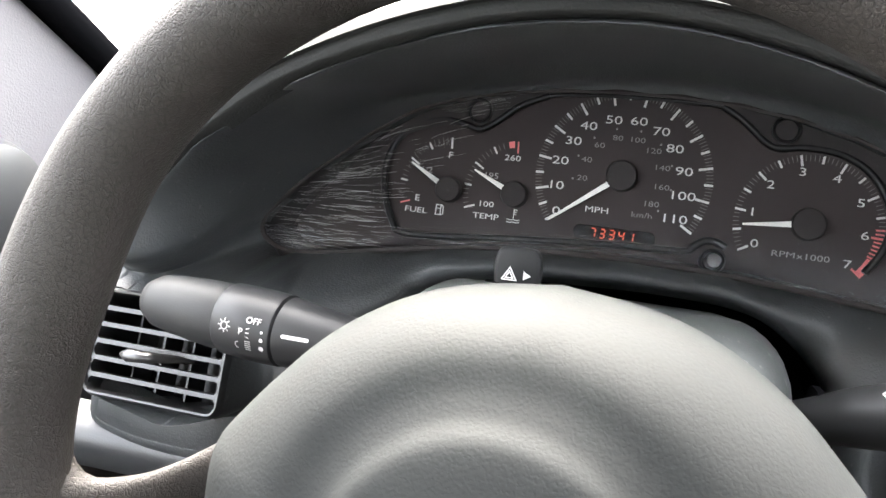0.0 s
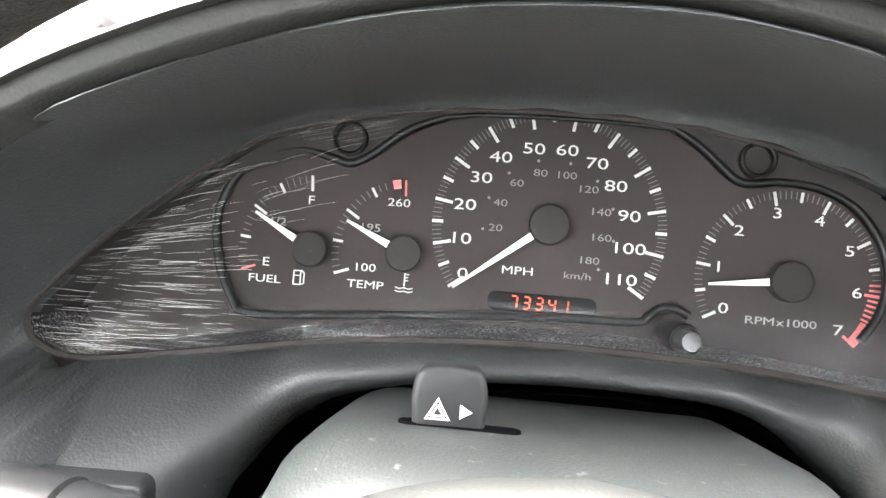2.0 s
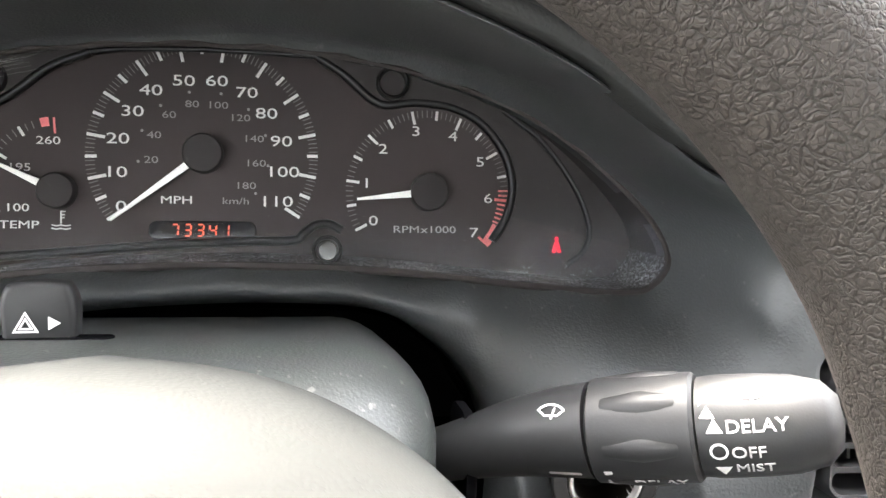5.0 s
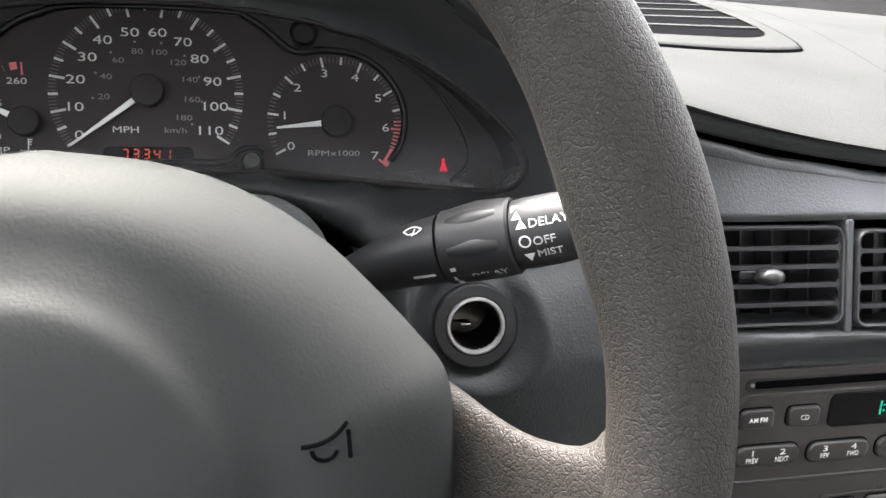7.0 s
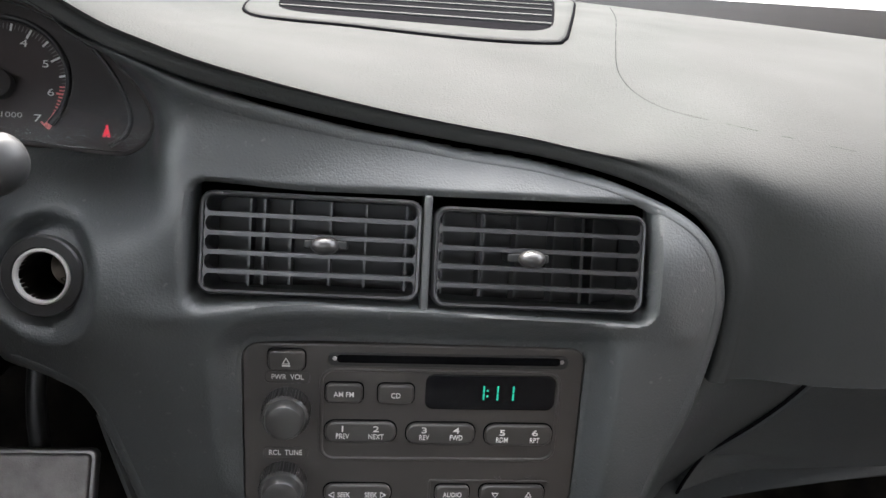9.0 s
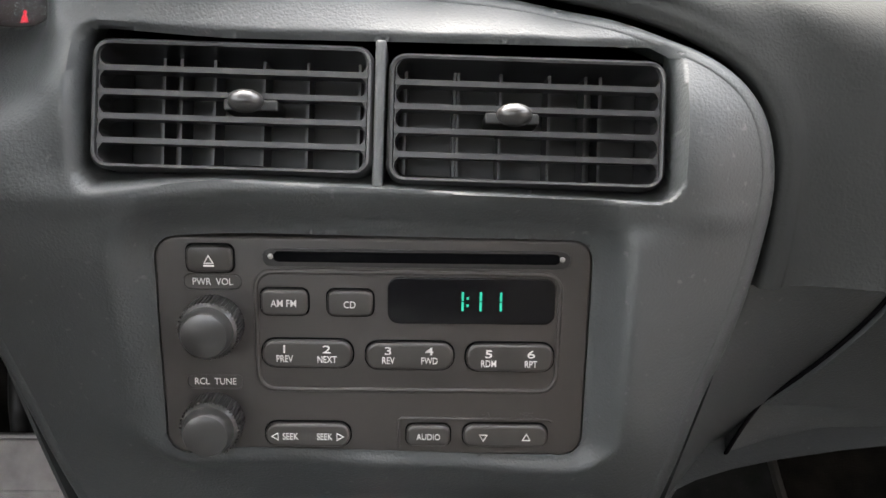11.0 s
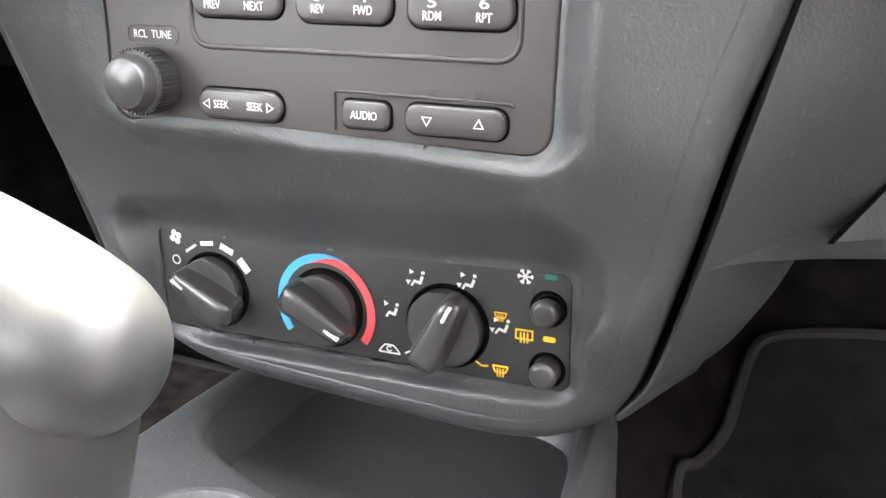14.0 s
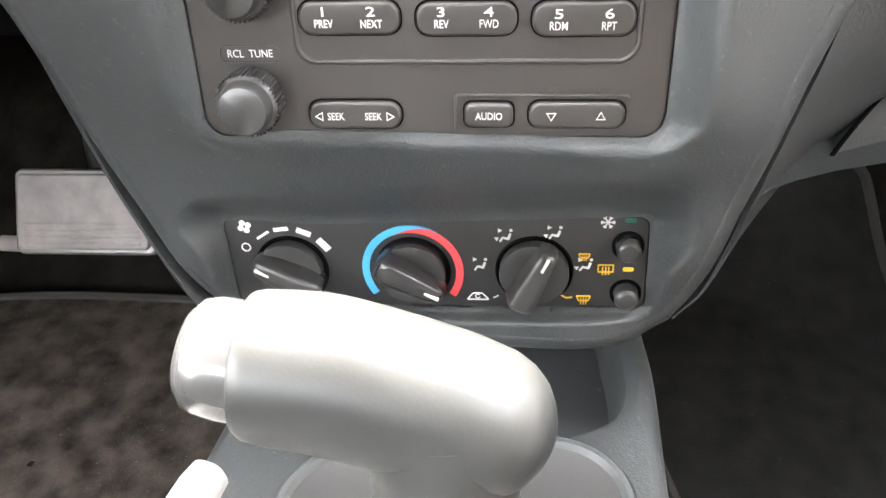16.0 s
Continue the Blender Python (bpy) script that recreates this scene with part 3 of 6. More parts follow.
def outline(P):
    return [tuple(p) for p in slant(P)[:, :2]]


seam = spline(SEAM, 200)
low = spline([SEAM[-1]] + LOW + [SEAM[0]], 120)[1:-1]
edge_xs = outline(seam) + outline(low)

LENS_OUT = [(0, 49), (50, 47), (95, 39.5), (140, 24), (172, 3), (198, -24), (207, -44), (200, -58), (185, -62), (140, -58.5), (75, -52), (0, -50),
            (-75, -54.5), (-140, -65), (-180, -71), (-199, -67), (-206, -57), (-198, -41), (-170, -8), (-132, 24), (-95, 38), (-50, 46)]
lens_uv = spline([(u * MM, v * MM) for u, v in LENS_OUT], 160, True)[::-1]


def lens_h(v):
    return 0.009 + 0.038 * min(1.0, max(0.0, (0.049 - v) / 0.1))


lens3d = [CL @ Vector((u, v, lens_h(v))) for u, v in lens_uv]
lens_xs = outline(lens3d)

RADIO_OUT = rrect(0.178, 0.096, 0.009)
VENT_L = rrect(0.111, 0.0525, 0.006, x=-0.0300, y=-0.0120)
VENT_R = rrect(0.110, 0.0525, 0.006, x=0.0840, y=-0.0140)
VENT_BOTH = rrect(0.229, 0.060, 0.006, x=0.0265, y=-0.0130)
HEAT_OUT = rrect(0.199, 0.0490, 0.005, x=-0.0030, y=-0.0070)
COLUMN = [(0.0970, 0.352, 0.530), (0.0985, 0.362, 0.556), (0.0965, 0.371, 0.572), (0.0890, 0.379, 0.5868), (0.0745, 0.3863, 0.6000), (0.0527, 0.3895, 0.6110), (0.0102, 0.3855, 0.6158), (-0.0368, 0.3790, 0.6168),
          (-0.0697, 0.3736, 0.6148), (-0.1002, 0.3640, 0.6085), (-0.1175, 0.3525, 0.5915), (-0.1250, 0.3452, 0.5790), (-0.1326, 0.331, 0.5462), (-0.1352, 0.3251, 0.5081), (0.0940, 0.345, 0.4952)]
column3d = spline(COLUMN, 120, True)
column_xs = outline(column3d)


def on_panel(m, o, h=0.0):
    return outline([m @ Vector((x, y, h)) for x, y in o])


radio_xs, heat_xs, vents_xs = on_panel(RAD, RADIO_OUT), on_panel(HEAT, HEAT_OUT), on_panel(VEN, VENT_BOTH)
LVENT = face_frame((-0.2130, 0.2833, 0.5883), (0.067, -1.0, 0.60), 0.0)
LVENT_OUT = rrect(0.082, 0.0560, 0.006)
lvent_xs = on_panel(LVENT, LVENT_OUT)

sheet_ctrl = [(x, z, y) for x, y, z in SEAM]
for i in range(0, 160, 5):
    p = lens3d[i]
    sheet_ctrl.append((p.x, p.z, p.y))
sheet_ctrl += [
    (0.141, 0.562, 0.338), (0.1134, 0.578, 0.3644), (0.1422, 0.5991, 0.3746), (0.18, 0.585, 0.35), (0.196, 0.6233, 0.3686), (0.205, 0.565, 0.334), (0.17, 0.52, 0.334),
    (0.185, 0.45, 0.342), (0.2, 0.38, 0.35), (0.215, 0.32, 0.36), (-0.0091, 0.6212, 0.389), (-0.0751, 0.6217, 0.3803), (0.0521, 0.6171, 0.3962), (0.0865, 0.5978, 0.3841),
    (-0.1111, 0.605, 0.3579), (-0.1233, 0.5936, 0.3384), (-0.1282, 0.5411, 0.325), (0.1254, 0.5202, 0.3431), (-0.1756, 0.6052, 0.3388), (-0.2189, 0.63, 0.3103), (-0.1716, 0.5707, 0.2992),
    (-0.2567, 0.5548, 0.2856), (-0.1723, 0.5326, 0.2936), (-0.2572, 0.5309, 0.2825), (0.212, 0.557, 0.332), (0.27, 0.556, 0.3338), (0.33, 0.5555, 0.3362), (0.39, 0.5545, 0.3385),
    (0.442, 0.5535, 0.3395), (0.212, 0.6, 0.343), (0.456, 0.59, 0.35), (0.456, 0.56, 0.341), (0.216, 0.5, 0.3325), (0.446, 0.5, 0.337), (0.222, 0.445, 0.334),
    (0.444, 0.445, 0.337), (0.27, 0.432, 0.334), (0.33, 0.432, 0.334), (0.39, 0.432, 0.335), (0.21, 0.37, 0.347), (0.44, 0.37, 0.35), (0.27, 0.405, 0.349),
    (0.33, 0.405, 0.349), (0.39, 0.405, 0.35), (0.33, 0.327, 0.3485), (0.255, 0.327, 0.3485), (0.405, 0.327, 0.3505),
]
for k in range(9):
    x = 0.214 + 0.0295 * k
    sheet_ctrl.append((x, 0.6142 - 0.0175 * (x - 0.3037), 0.3595 + 0.053 * (x - 0.3037)))
sheet = thin_plate(slant([(x, y, z) for x, z, y in sheet_ctrl]))


def plane_depth(m):
    """The depth of a panel's plane over the leaning axes."""
    o, n = m.translation, m.to_3x3() @ Vector((0, 0, 1))

    def depth(P):
        k = shear(P[:, 0], P[:, 1])
        return (n.y * o.y - n.x * (P[:, 0] - o.x) - n.z * (P[:, 1] + 0.35 * k - o.z)) / (n.y - n.z * k)
    return depth


def hollow(P, h, poly, m, width, off):
    """Blend the skin down to a panel's plane round its outline."""
    d = np.maximum(0, -inside_distance(P, poly)[0])
    w = smooth01(d / width)
    return (plane_depth(m)(P) + off) * (1 - w) + h * w


def rolled(P, h, d, r):
    d = np.clip(d, 0, r)
    return h + r - np.sqrt(np.maximum(0, r * r - (r - d) ** 2))


def relief(P):
    """The depth of the surround's skin."""
    h = sheet(P)
    zz = P[:, 1] - shear(P[:, 0], P[:, 1]) * (h - 0.35)
    # straight ledge under the vents
    ends = smooth01((P[:, 0] - 0.176) / 0.046) * smooth01((0.480 - P[:, 0]) / 0.036)
    w = ends * np.exp(-((zz - 0.5500 + 0.0166 * (P[:, 0] - 0.2158)) / 0.0062) ** 2)
    h = h * (1 - w) + (0.3298 + 0.0437 * (P[:, 0] - 0.2158)) * w
    # hollows of the radio and of the heater panel
    width = 0.0165 - 0.0055 * smooth01((0.452 - zz) / 0.02)
    h = hollow(P, h, radio_xs, RAD, width, -0.0005)
    width = 0.008 + 0.012 * smooth01((zz - 0.362) / 0.025)
    h = hollow(P, h, heat_xs, HEAT, width, -0.0005)
    # recess of the vents
    h = hollow(P, h, vents_xs, VEN, 0.0034, 0.0005)
    h = hollow(P, h, lvent_xs, LVENT, 0.005, 0.001)
    # dished seat of the power socket
    q = np.hypot(P[:, 0] - 0.1412, P[:, 1] - SOCKET_S)
    h = h + 0.0135 * smooth01((0.0335 - q) / 0.0145)
    # rolled edges of the column opening and of the whole skin
    h = rolled(P, h, -inside_distance(P, column_xs)[0], 0.0155)
    lip = smooth01((zz - 0.60) / 0.06) * (1 - smooth01((P[:, 0] - 0.14) / 0.10))
    return rolled(P, h, inside_distance(P, edge_xs)[0], 0.006 + 0.004 * lip)


SOCKET_S = 0.5615
STEP = 0.0014
xs, zs = np.arange(-0.312, 0.494, STEP), np.arange(0.300, 0.765, STEP)
GX, GZ = np.meshgrid(xs, zs)
grid = np.stack([GX.ravel(), GZ.ravel()], 1)
socket_xs = [(0.1412 + 0.0165 * math.cos(a), SOCKET_S + 0.0165 * math.sin(a)) for a in np.linspace(0, 2 * math.pi, 40, endpoint=False)]
keep = np.ones(len(grid), bool)
moved = grid.copy()
for poly, sign in ((edge_xs, 1), (lens_xs, -1), (radio_xs, -1), (heat_xs, -1), (vents_xs, -1), (lvent_xs, -1), (column_xs, -1), (socket_xs, -1)):
    d, near = inside_distance(grid, poly)
    d = d * sign
    if poly is edge_xs:
        keep &= d > 0.006
        continue
    snap = np.abs(d) < 0.62 * STEP
    moved[snap] = near[snap]
    keep &= (d > 0) | snap
verts = unslant(np.concatenate([moved, relief(moved)[:, None]], 1))
rows_, cols_ = GX.shape
faces = []
for i in range(rows_ - 1):
    for j in range(cols_ - 1):
        q = [i * cols_ + j, i * cols_ + j + 1, (i + 1) * cols_ + j + 1, (i + 1) * cols_ + j]
        q = [k for k in q if keep[k]]
        if len(q) >= 3:
            faces.append(tuple(q))
used = sorted({k for f in faces for k in f})
index = {k: i for i, k in enumerate(used)}
bm = bmesh.new()
bv = [bm.verts.new(verts[k]) for k in used]
for f in faces:
    try:
        bm.faces.new([bv[index[k]] for k in f])
    except ValueError:
        pass
rim = [e for e in bm.edges if e.is_boundary]
ret = bmesh.ops.extrude_edge_only(bm, edges=rim)
skirt = [v for v in ret["geom"] if isinstance(v, bmesh.types.BMVert)]
flat_at = slant([tuple(v.co) for v in skirt])[:, :2]
at_lens, at_column = (np.abs(inside_distance(flat_at, poly)[0]) < 0.002 for poly in (lens_xs, column_xs))
into = -(CL.to_3x3().normalized() @ Vector((0, 0, 1)))
for v, a, b in zip(skirt, at_lens, at_column):
    v.co += into * 0.012 if a else Vector((0, 0.012, -0.008)) if b else Vector((0, 0.018, 0))
bm.normal_update()
part("surround", bm, DASH, dash, "one-piece charcoal surround of gauges, vents and radio", sharp=60)
ring = np.array(edge_xs)
t_ = np.roll(ring, -3, 0) - np.roll(ring, 3, 0)
side_ = np.stack([t_[:, 1], -t_[:, 0]], 1) / np.linalg.norm(t_, axis=1)[:, None]
if inside_distance(ring[60:61] + side_[60:61] * 0.004, edge_xs)[0][0] < 0:
    side_ = -side_
rows = []
for d, off in ((0.0096, 0.0006), (0.0086, -0.0001), (0.0075, -0.0003), (0.0062, -0.0003), (0.005, -0.0003), (0.004, -0.0003), (0.003, -0.0003), (0.0022, -0.0003), (0.0015, -0.0003), (0.0009, -0.0003), (0.0004, -0.0003), (0.0001, 0.0), (0.0, 0.004), (0.0, 0.016)):
    P = ring + side_ * d
    rows.append([tuple(q) for q in unslant(np.concatenate([P, (relief(P) + off)[:, None]], 1))])
loft("surround_lip", rows, DASH, dash, "rolled edge of the surround")
# the well's shade is painted: a near-black sheet lines the opening
loft("column_well", [[(x, y + d, z - (0.004 + 0.55 * d) * float(smooth01((z - 0.53) / 0.05))) for x, y, z in column3d] for d in (0.006, 0.06, 0.13)], BLACK, dash, "black sheet for the shade in the steering column well")

# rolled strips that flank the centre stack
inner = spline([(0.161, 0.475), (0.1685, 0.440), (0.1795, 0.395), (0.1900, 0.362), (0.1985, 0.338), (0.2100, 0.3165)], 30)
rows = [[(x + 0.001, 0.385, z), (x - 0.0005, 0.361, z), (x - 0.003, 0.357, z - 0.001), (x - 0.007, 0.360, z - 0.002), (x - 0.009, 0.372, z - 0.003), (x - 0.006, 0.46, z - 0.003)] for x, z in inner]
loft("stack_flank", rows, DASH, dash, "rolled strip beside the centre stack", closed=False)

# upper pad, from the surround's seam to the windscreen and the passenger's side
BACK_TOP = spline([(-0.4469, 0.5234, 0.673), (-0.4214, 0.6223, 0.6821), (-0.3206, 0.7313, 0.6875), (-0.1611, 0.829, 0.6856), (0.0028, 0.8938, 0.6807), (0.1822, 0.9461, 0.6695), (0.34, 0.96, 0.666), (0.48, 0.95, 0.664), (0.6, 0.89, 0.662)], 200)
BACK_SIDE = spline([(0.60, 0.89, 0.662), (0.72, 0.81, 0.660), (0.84, 0.73, 0.656), (0.96, 0.64, 0.645), (1.04, 0.55, 0.62), (1.06, 0.48, 0.575), (1.06, 0.44, 0.511)], 200)
stop = int(np.argmin(np.abs(seam[150:, 2] - 0.511))) + 150
front = spline(seam[2:stop:6], 160)
front[-1][2] = 0.511
turn = int(np.argmax(front[:, 0] > 0.43))
BACK = []
for i in range(160):
    if i < turn:
        x = -0.46 + 1.06 * (front[i][0] + 0.30) / 0.73
        j = int(np.argmin(np.abs(BACK_TOP[:, 0] - x)))
        BACK.append(BACK_TOP[j])
    else:
        BACK.append(BACK_SIDE[int(199 * (i - turn) / (159 - turn))])
BACK = np.array(BACK)
pad_rows = []
for i in range(160):
    a, b = front[i], BACK[i]
    t = front[min(i + 1, 159)] - front[max(i - 1, 0)]
    out = np.array([-t[2], 0, t[0]])
    out /= np.linalg.norm(out) + 1e-9
    if out[2] < 0 and a[0] < 0.45:
        out = -out
    k = i / 159
    side = smooth01((a[0] - 0.40) / 0.08)
    hood = 1 - float(smooth01((a[0] - 0.10) / 0.13))
    p0 = a + np.array([0, 0.016 + 0.006 * hood, 0]) + out * (0.0006 - 0.0030 * hood)
    p1 = a + np.array([0, 0.001 + 0.004 * side + 0.0095 * hood, 0]) + out * (0.0016 + 0.0010 * hood)
    p2 = a + np.array([0, -0.002 + 0.005 * side + 0.0110 * hood, 0]) + out * (0.0050 + 0.0004 * hood)
    p3 = a + np.array([0, -0.001 + 0.0045 * side + 0.0120 * hood, 0]) + out * (0.0098 - 0.0010 * hood)
    p4 = a + np.array([0, 0.011 - 0.002 * side + 0.0090 * hood, 0]) + out * (0.0140 + 0.010 * side - 0.0020 * hood)
    m1 = a * 0.72 + b * 0.28
    m2 = a * 0.40 + b * 0.60
    hump = 1 - smooth01((a[0] - 0.03) / 0.15)
    m1[2] = (a[2] + 0.0135) * hump + (1 - hump) * (0.25 * a[2] + 0.4985)
    m2[2] = (a[2] * 0.55 + b[2] * 0.45 + 0.012) * hump + (1 - hump) * 0.664
    if side > 0:
        m1 = m1 * (1 - side) + side * (a + (b - a) * np.array([0.14, 0.05, 0.10]) + out * 0.02)
        m2 = m2 * (1 - side) + side * (a + (b - a) * np.array([0.50, 0.35, 0.45]) + out * 0.015)
    if i > 150:
        w = (i - 150) / 9
        for q in (p0, p1, p2, p3, p4, m1, m2):
            q[2] = q[2] * (1 - w) + 0.511 * w
    pad_rows.append(spline([p0, p1, p2, p3, p4, m1, m2, b], 40))
loft("upper_pad", pad_rows, PAD, dash, "soft grained upper pad below the windscreen", closed=False)
mesh_part("pad_end", [tuple(q) for q in BACK] + [(q[0], q[1] + 0.02, q[2] - 0.12) for q in BACK], grid_faces(2, 160), DARK, dash)
# added solid black box: blocks light and darkens the space behind the surround
bm = bmesh.new()
bmesh.ops.create_cube(bm, size=1)
part("carcass", bm, BLACK, dash, "added black box that keeps the space behind the surround dark", Matrix.Translation((0.30, 0.69, 0.49)) @ Matrix.Diagonal((1.46, 0.36, 0.16, 1)), smooth=False)

from mathutils.bvhtree import BVHTree
pad_ob = next(o for o in dash.children if o.name.startswith("upper_pad"))
pad_tree = BVHTree.FromPolygons([v.co.copy() for v in pad_ob.data.vertices], [tuple(p.vertices) for p in pad_ob.data.polygons])


def on_pad(x, y, up=0.0):
    hit = pad_tree.ray_cast(Vector((x, y, 1.0)), Vector((0, 0, -1)))
    return Vector((x, y, (hit[0].z if hit[0] else 0.66) + up))


bag = spline([(0.530, 0.90), (0.505, 0.76), (0.470, 0.60), (0.452, 0.50), (0.462, 0.445), (0.500, 0.425), (0.58, 0.42), (0.75, 0.43)], 60)
tube("airbag_seam", [on_pad(x, y, -0.0004) for x, y in bag], 0.0005, BLACK, dash, "fine seam of the airbag lid", 6)

# defroster grille in the pad's top
grille = thing("defroster_grille", "pale framed grille with long black slots in the dashboard top", "air vent")
gr_out = [tuple(p) for p in spline([(0.192, 0.606), (0.27, 0.588), (0.35, 0.578), (0.415, 0.583), (0.430, 0.600), (0.442, 0.650), (0.475, 0.82), (0.492, 0.93), (0.470, 0.955), (0.30, 0.962), (0.16, 0.955), (0.150, 0.93), (0.172, 0.76)], 120, True)]


def laid(o, up):
    return [tuple(on_pad(x, y, up)) for x, y in o]


loft("frame", [laid(gr_out, -0.006), laid(gr_out, 0.0012), laid(inset(gr_out, 0.0012), 0.0024), laid(inset(gr_out, 0.003), 0.0030), laid(inset(gr_out, 0.010), 0.0030)], PAD, grille, "", True, False)
tube("seam", [on_pad(x, y, 0.0002) for x, y in gr_out + gr_out[:1]], 0.0018, BLACK, grille, "dark gap round the frame", 6, caps=False)
quad = ((0.209, 0.632), (0.423, 0.620), (0.470, 0.935), (0.176, 0.925))


def in_quad(a, b):
    p = [(1 - a) * (1 - b), a * (1 - b), a * b, (1 - a) * b]
    return sum(w * q[0] for w, q in zip(p, quad)), sum(w * q[1] for w, q in zip(p, quad))


bed = []
for x, y in gr_out:
    t = math.atan2((y - 0.775) / 0.19, (x - 0.322) / 0.15)
    k = 0.51 / (abs(math.cos(t)) ** 8 + abs(math.sin(t)) ** 8) ** 0.125
    bed.append(in_quad(0.5 + k * math.cos(t), 0.5 + k * math.sin(t)))
loft("well", [laid(inset(gr_out, 0.009), 0.0030), laid(bed, 0.0026)], PAD, grille, "", True, False)
cells = [in_quad(-0.02 + 1.04 * q / 16, -0.02 + 1.04 * p / 16) for p in range(17) for q in range(17)]
# no open slots: their shade is a black sheet laid over the pad
mesh_part("bed", laid(cells, 0.0012), grid_faces(17, 17), BLACK, grille, "black sheet for the shade in the slots between the slats")
for k in range(5):
    b0 = 0.16 + 0.175 * k
    o = [in_quad(a, b0 - 0.013) for a in (0.0, 0.25, 0.5, 0.75, 1.0)] + [in_quad(a, b0 + 0.013) for a in (1.0, 0.75, 0.5, 0.25, 0.0)]
    loft("slat", [laid(o, 0.0005), laid(o, 0.0026)], PAD, grille, "", True, True, smooth=False)

# glove box and the lower passenger side
def beside(z):
    j = int(np.argmin(np.abs(seam[150:, 2] - z))) + 150
    return float(seam[j][0]) + 0.004


def lid_edge(z):
    k = min(1.2, max(0.0, (0.509 - z) / 0.100))
    return 0.556 - 0.040 * k ** 1.7


glove = thing("glove_box", "charcoal moulded glove box below the passenger pad", "glove box")
foot = np.array([(0.310, 0.452), (0.326, 0.464), (0.346, 0.479), (0.364, 0.489), (0.383, 0.495), (0.392, 0.504), (0.395, 0.516), (0.396, 0.60), (0.397, 0.75), (0.398, 1.04), (0.600, 1.04)])


def side_y(x, z, xl):
    return 0.3680 + 0.10 * (x - xl) + 0.105 * (0.509 - z) / 0.19 * min(1.0, (x - xl) / 0.05)


rows, backing = [], []
for i in range(41):
    z = 0.509 - 0.184 * i / 40
    xl = float(np.interp(z, [p[2] for p in seam[::-1][:80]], [p[0] for p in seam[::-1][:80]]))
    gap = (0.0020 + 0.0028 * float(smooth01((0.500 - z) / 0.05))) * float(smooth01((z - 0.318) / 0.022))
    backing.append([(xl - 0.010, 0.392, z), (xl + 0.012, 0.402, z)])
    xl += gap
    xr = max(xl + 0.008, float(np.interp(z, foot[:, 0], foot[:, 1])))
    roll = 0.0030 * float(smooth01((0.490 - z) / 0.04))
    row = [(xl, 0.42, z), (xl + 0.0003, 0.3775, z), (xl + 0.0010, 0.3725 - roll * 0.5, z)]
    for q in range(13):
        x = xl + 0.0025 + (xr - xl - 0.0025) * (q / 12) ** 1.6
        k = min(1.0, (x - xl) / 0.016)
        row.append((x, side_y(x, z, xl) - roll * (1 - k) + 0.0012 * (1 - min(1.0, (x - xl) / 0.005)), z))
    x, y, z_ = row[-1]
    rows.append(row + [(x + 0.002, y + 0.010, z), (x + 0.001, y + 0.06, z + 0.004)])
rows.append([(x, y + 0.003, z - 0.004) for x, y, z in rows[-1]])
rows.append([(x, y + 0.012, z - 0.004) for x, y, z in rows[-1]])
# black strip behind the gap, painting the shade between stack and side panel
loft("gap_backing", backing, BLACK, glove, "black strip for the shade in the gap beside the centre stack", closed=False)
loft("side_panel", rows, DASH, glove, "", closed=False)
rows = []
for i in range(31):
    k = i / 30
    xe = lid_edge(0.508 - 0.116 * k)
    row = []
    for x in [xe, xe, xe + 0.003] + [xe + 0.003 + (1.05 - xe - 0.003) * q / 10 for q in range(1, 11)]:
        z = 0.508 - (0.116 + 0.030 * (x - 0.52)) * k
        row.append((x, side_y(x, z, 0.475) - 0.0034, z))
    row[0] = (xe, row[0][1] + 0.03, row[0][2])
    row[1] = (xe, row[1][1] + 0.003, row[1][2])
    rows.append(row)
x0 = rows[-1]
rows.append([(x, y + 0.002, z - 0.0015) for x, y, z in x0])
rows.append([(x, y + 0.09, z + 0.004) for x, y, z in x0])
loft("lid", rows, DASH, glove, "", closed=False)
tube("lid_gap", [(x - 0.0008, y - 0.0014, z) for x, y, z in (r[1] for r in rows[:31])], 0.0011, BLACK, glove, "dark gap beside the lid", 6)
# lower left side of the dashboard
knee = thing("knee_panel", "dark plastic panel below the steering column", "knee panel")
bm = bmesh.new()
bmesh.ops.create_cube(bm, size=1)
bmesh.ops.bevel(bm, geom=bm.edges[:], offset=0.03, segments=3, affect="EDGES")
part("panel", bm, DARK, knee, "", LEFT @ Matrix.Translation((-0.30, 0.53, 0.44)) @ Matrix.Diagonal((0.28, 0.20, 0.15, 1)))
rings = [spline([(x, 0.336, 0.517), (x, 0.317, 0.512), (x, 0.312, 0.500), (x, 0.322, 0.478), (x, 0.350, 0.468)], 14) for x in np.linspace(-0.345, -0.165, 12)]
loft("ledge", rings, TRIM, knee, "rounded grey ledge under the side vent", closed=False, m=LEFT)
slab("brace", rrect(0.035, 0.12, 0.008), 0, 0.02, STALKGREY, knee, "", LEFT @ face_frame((-0.235, 0.40, 0.43), (0, -1, 0.1)), 0.005)


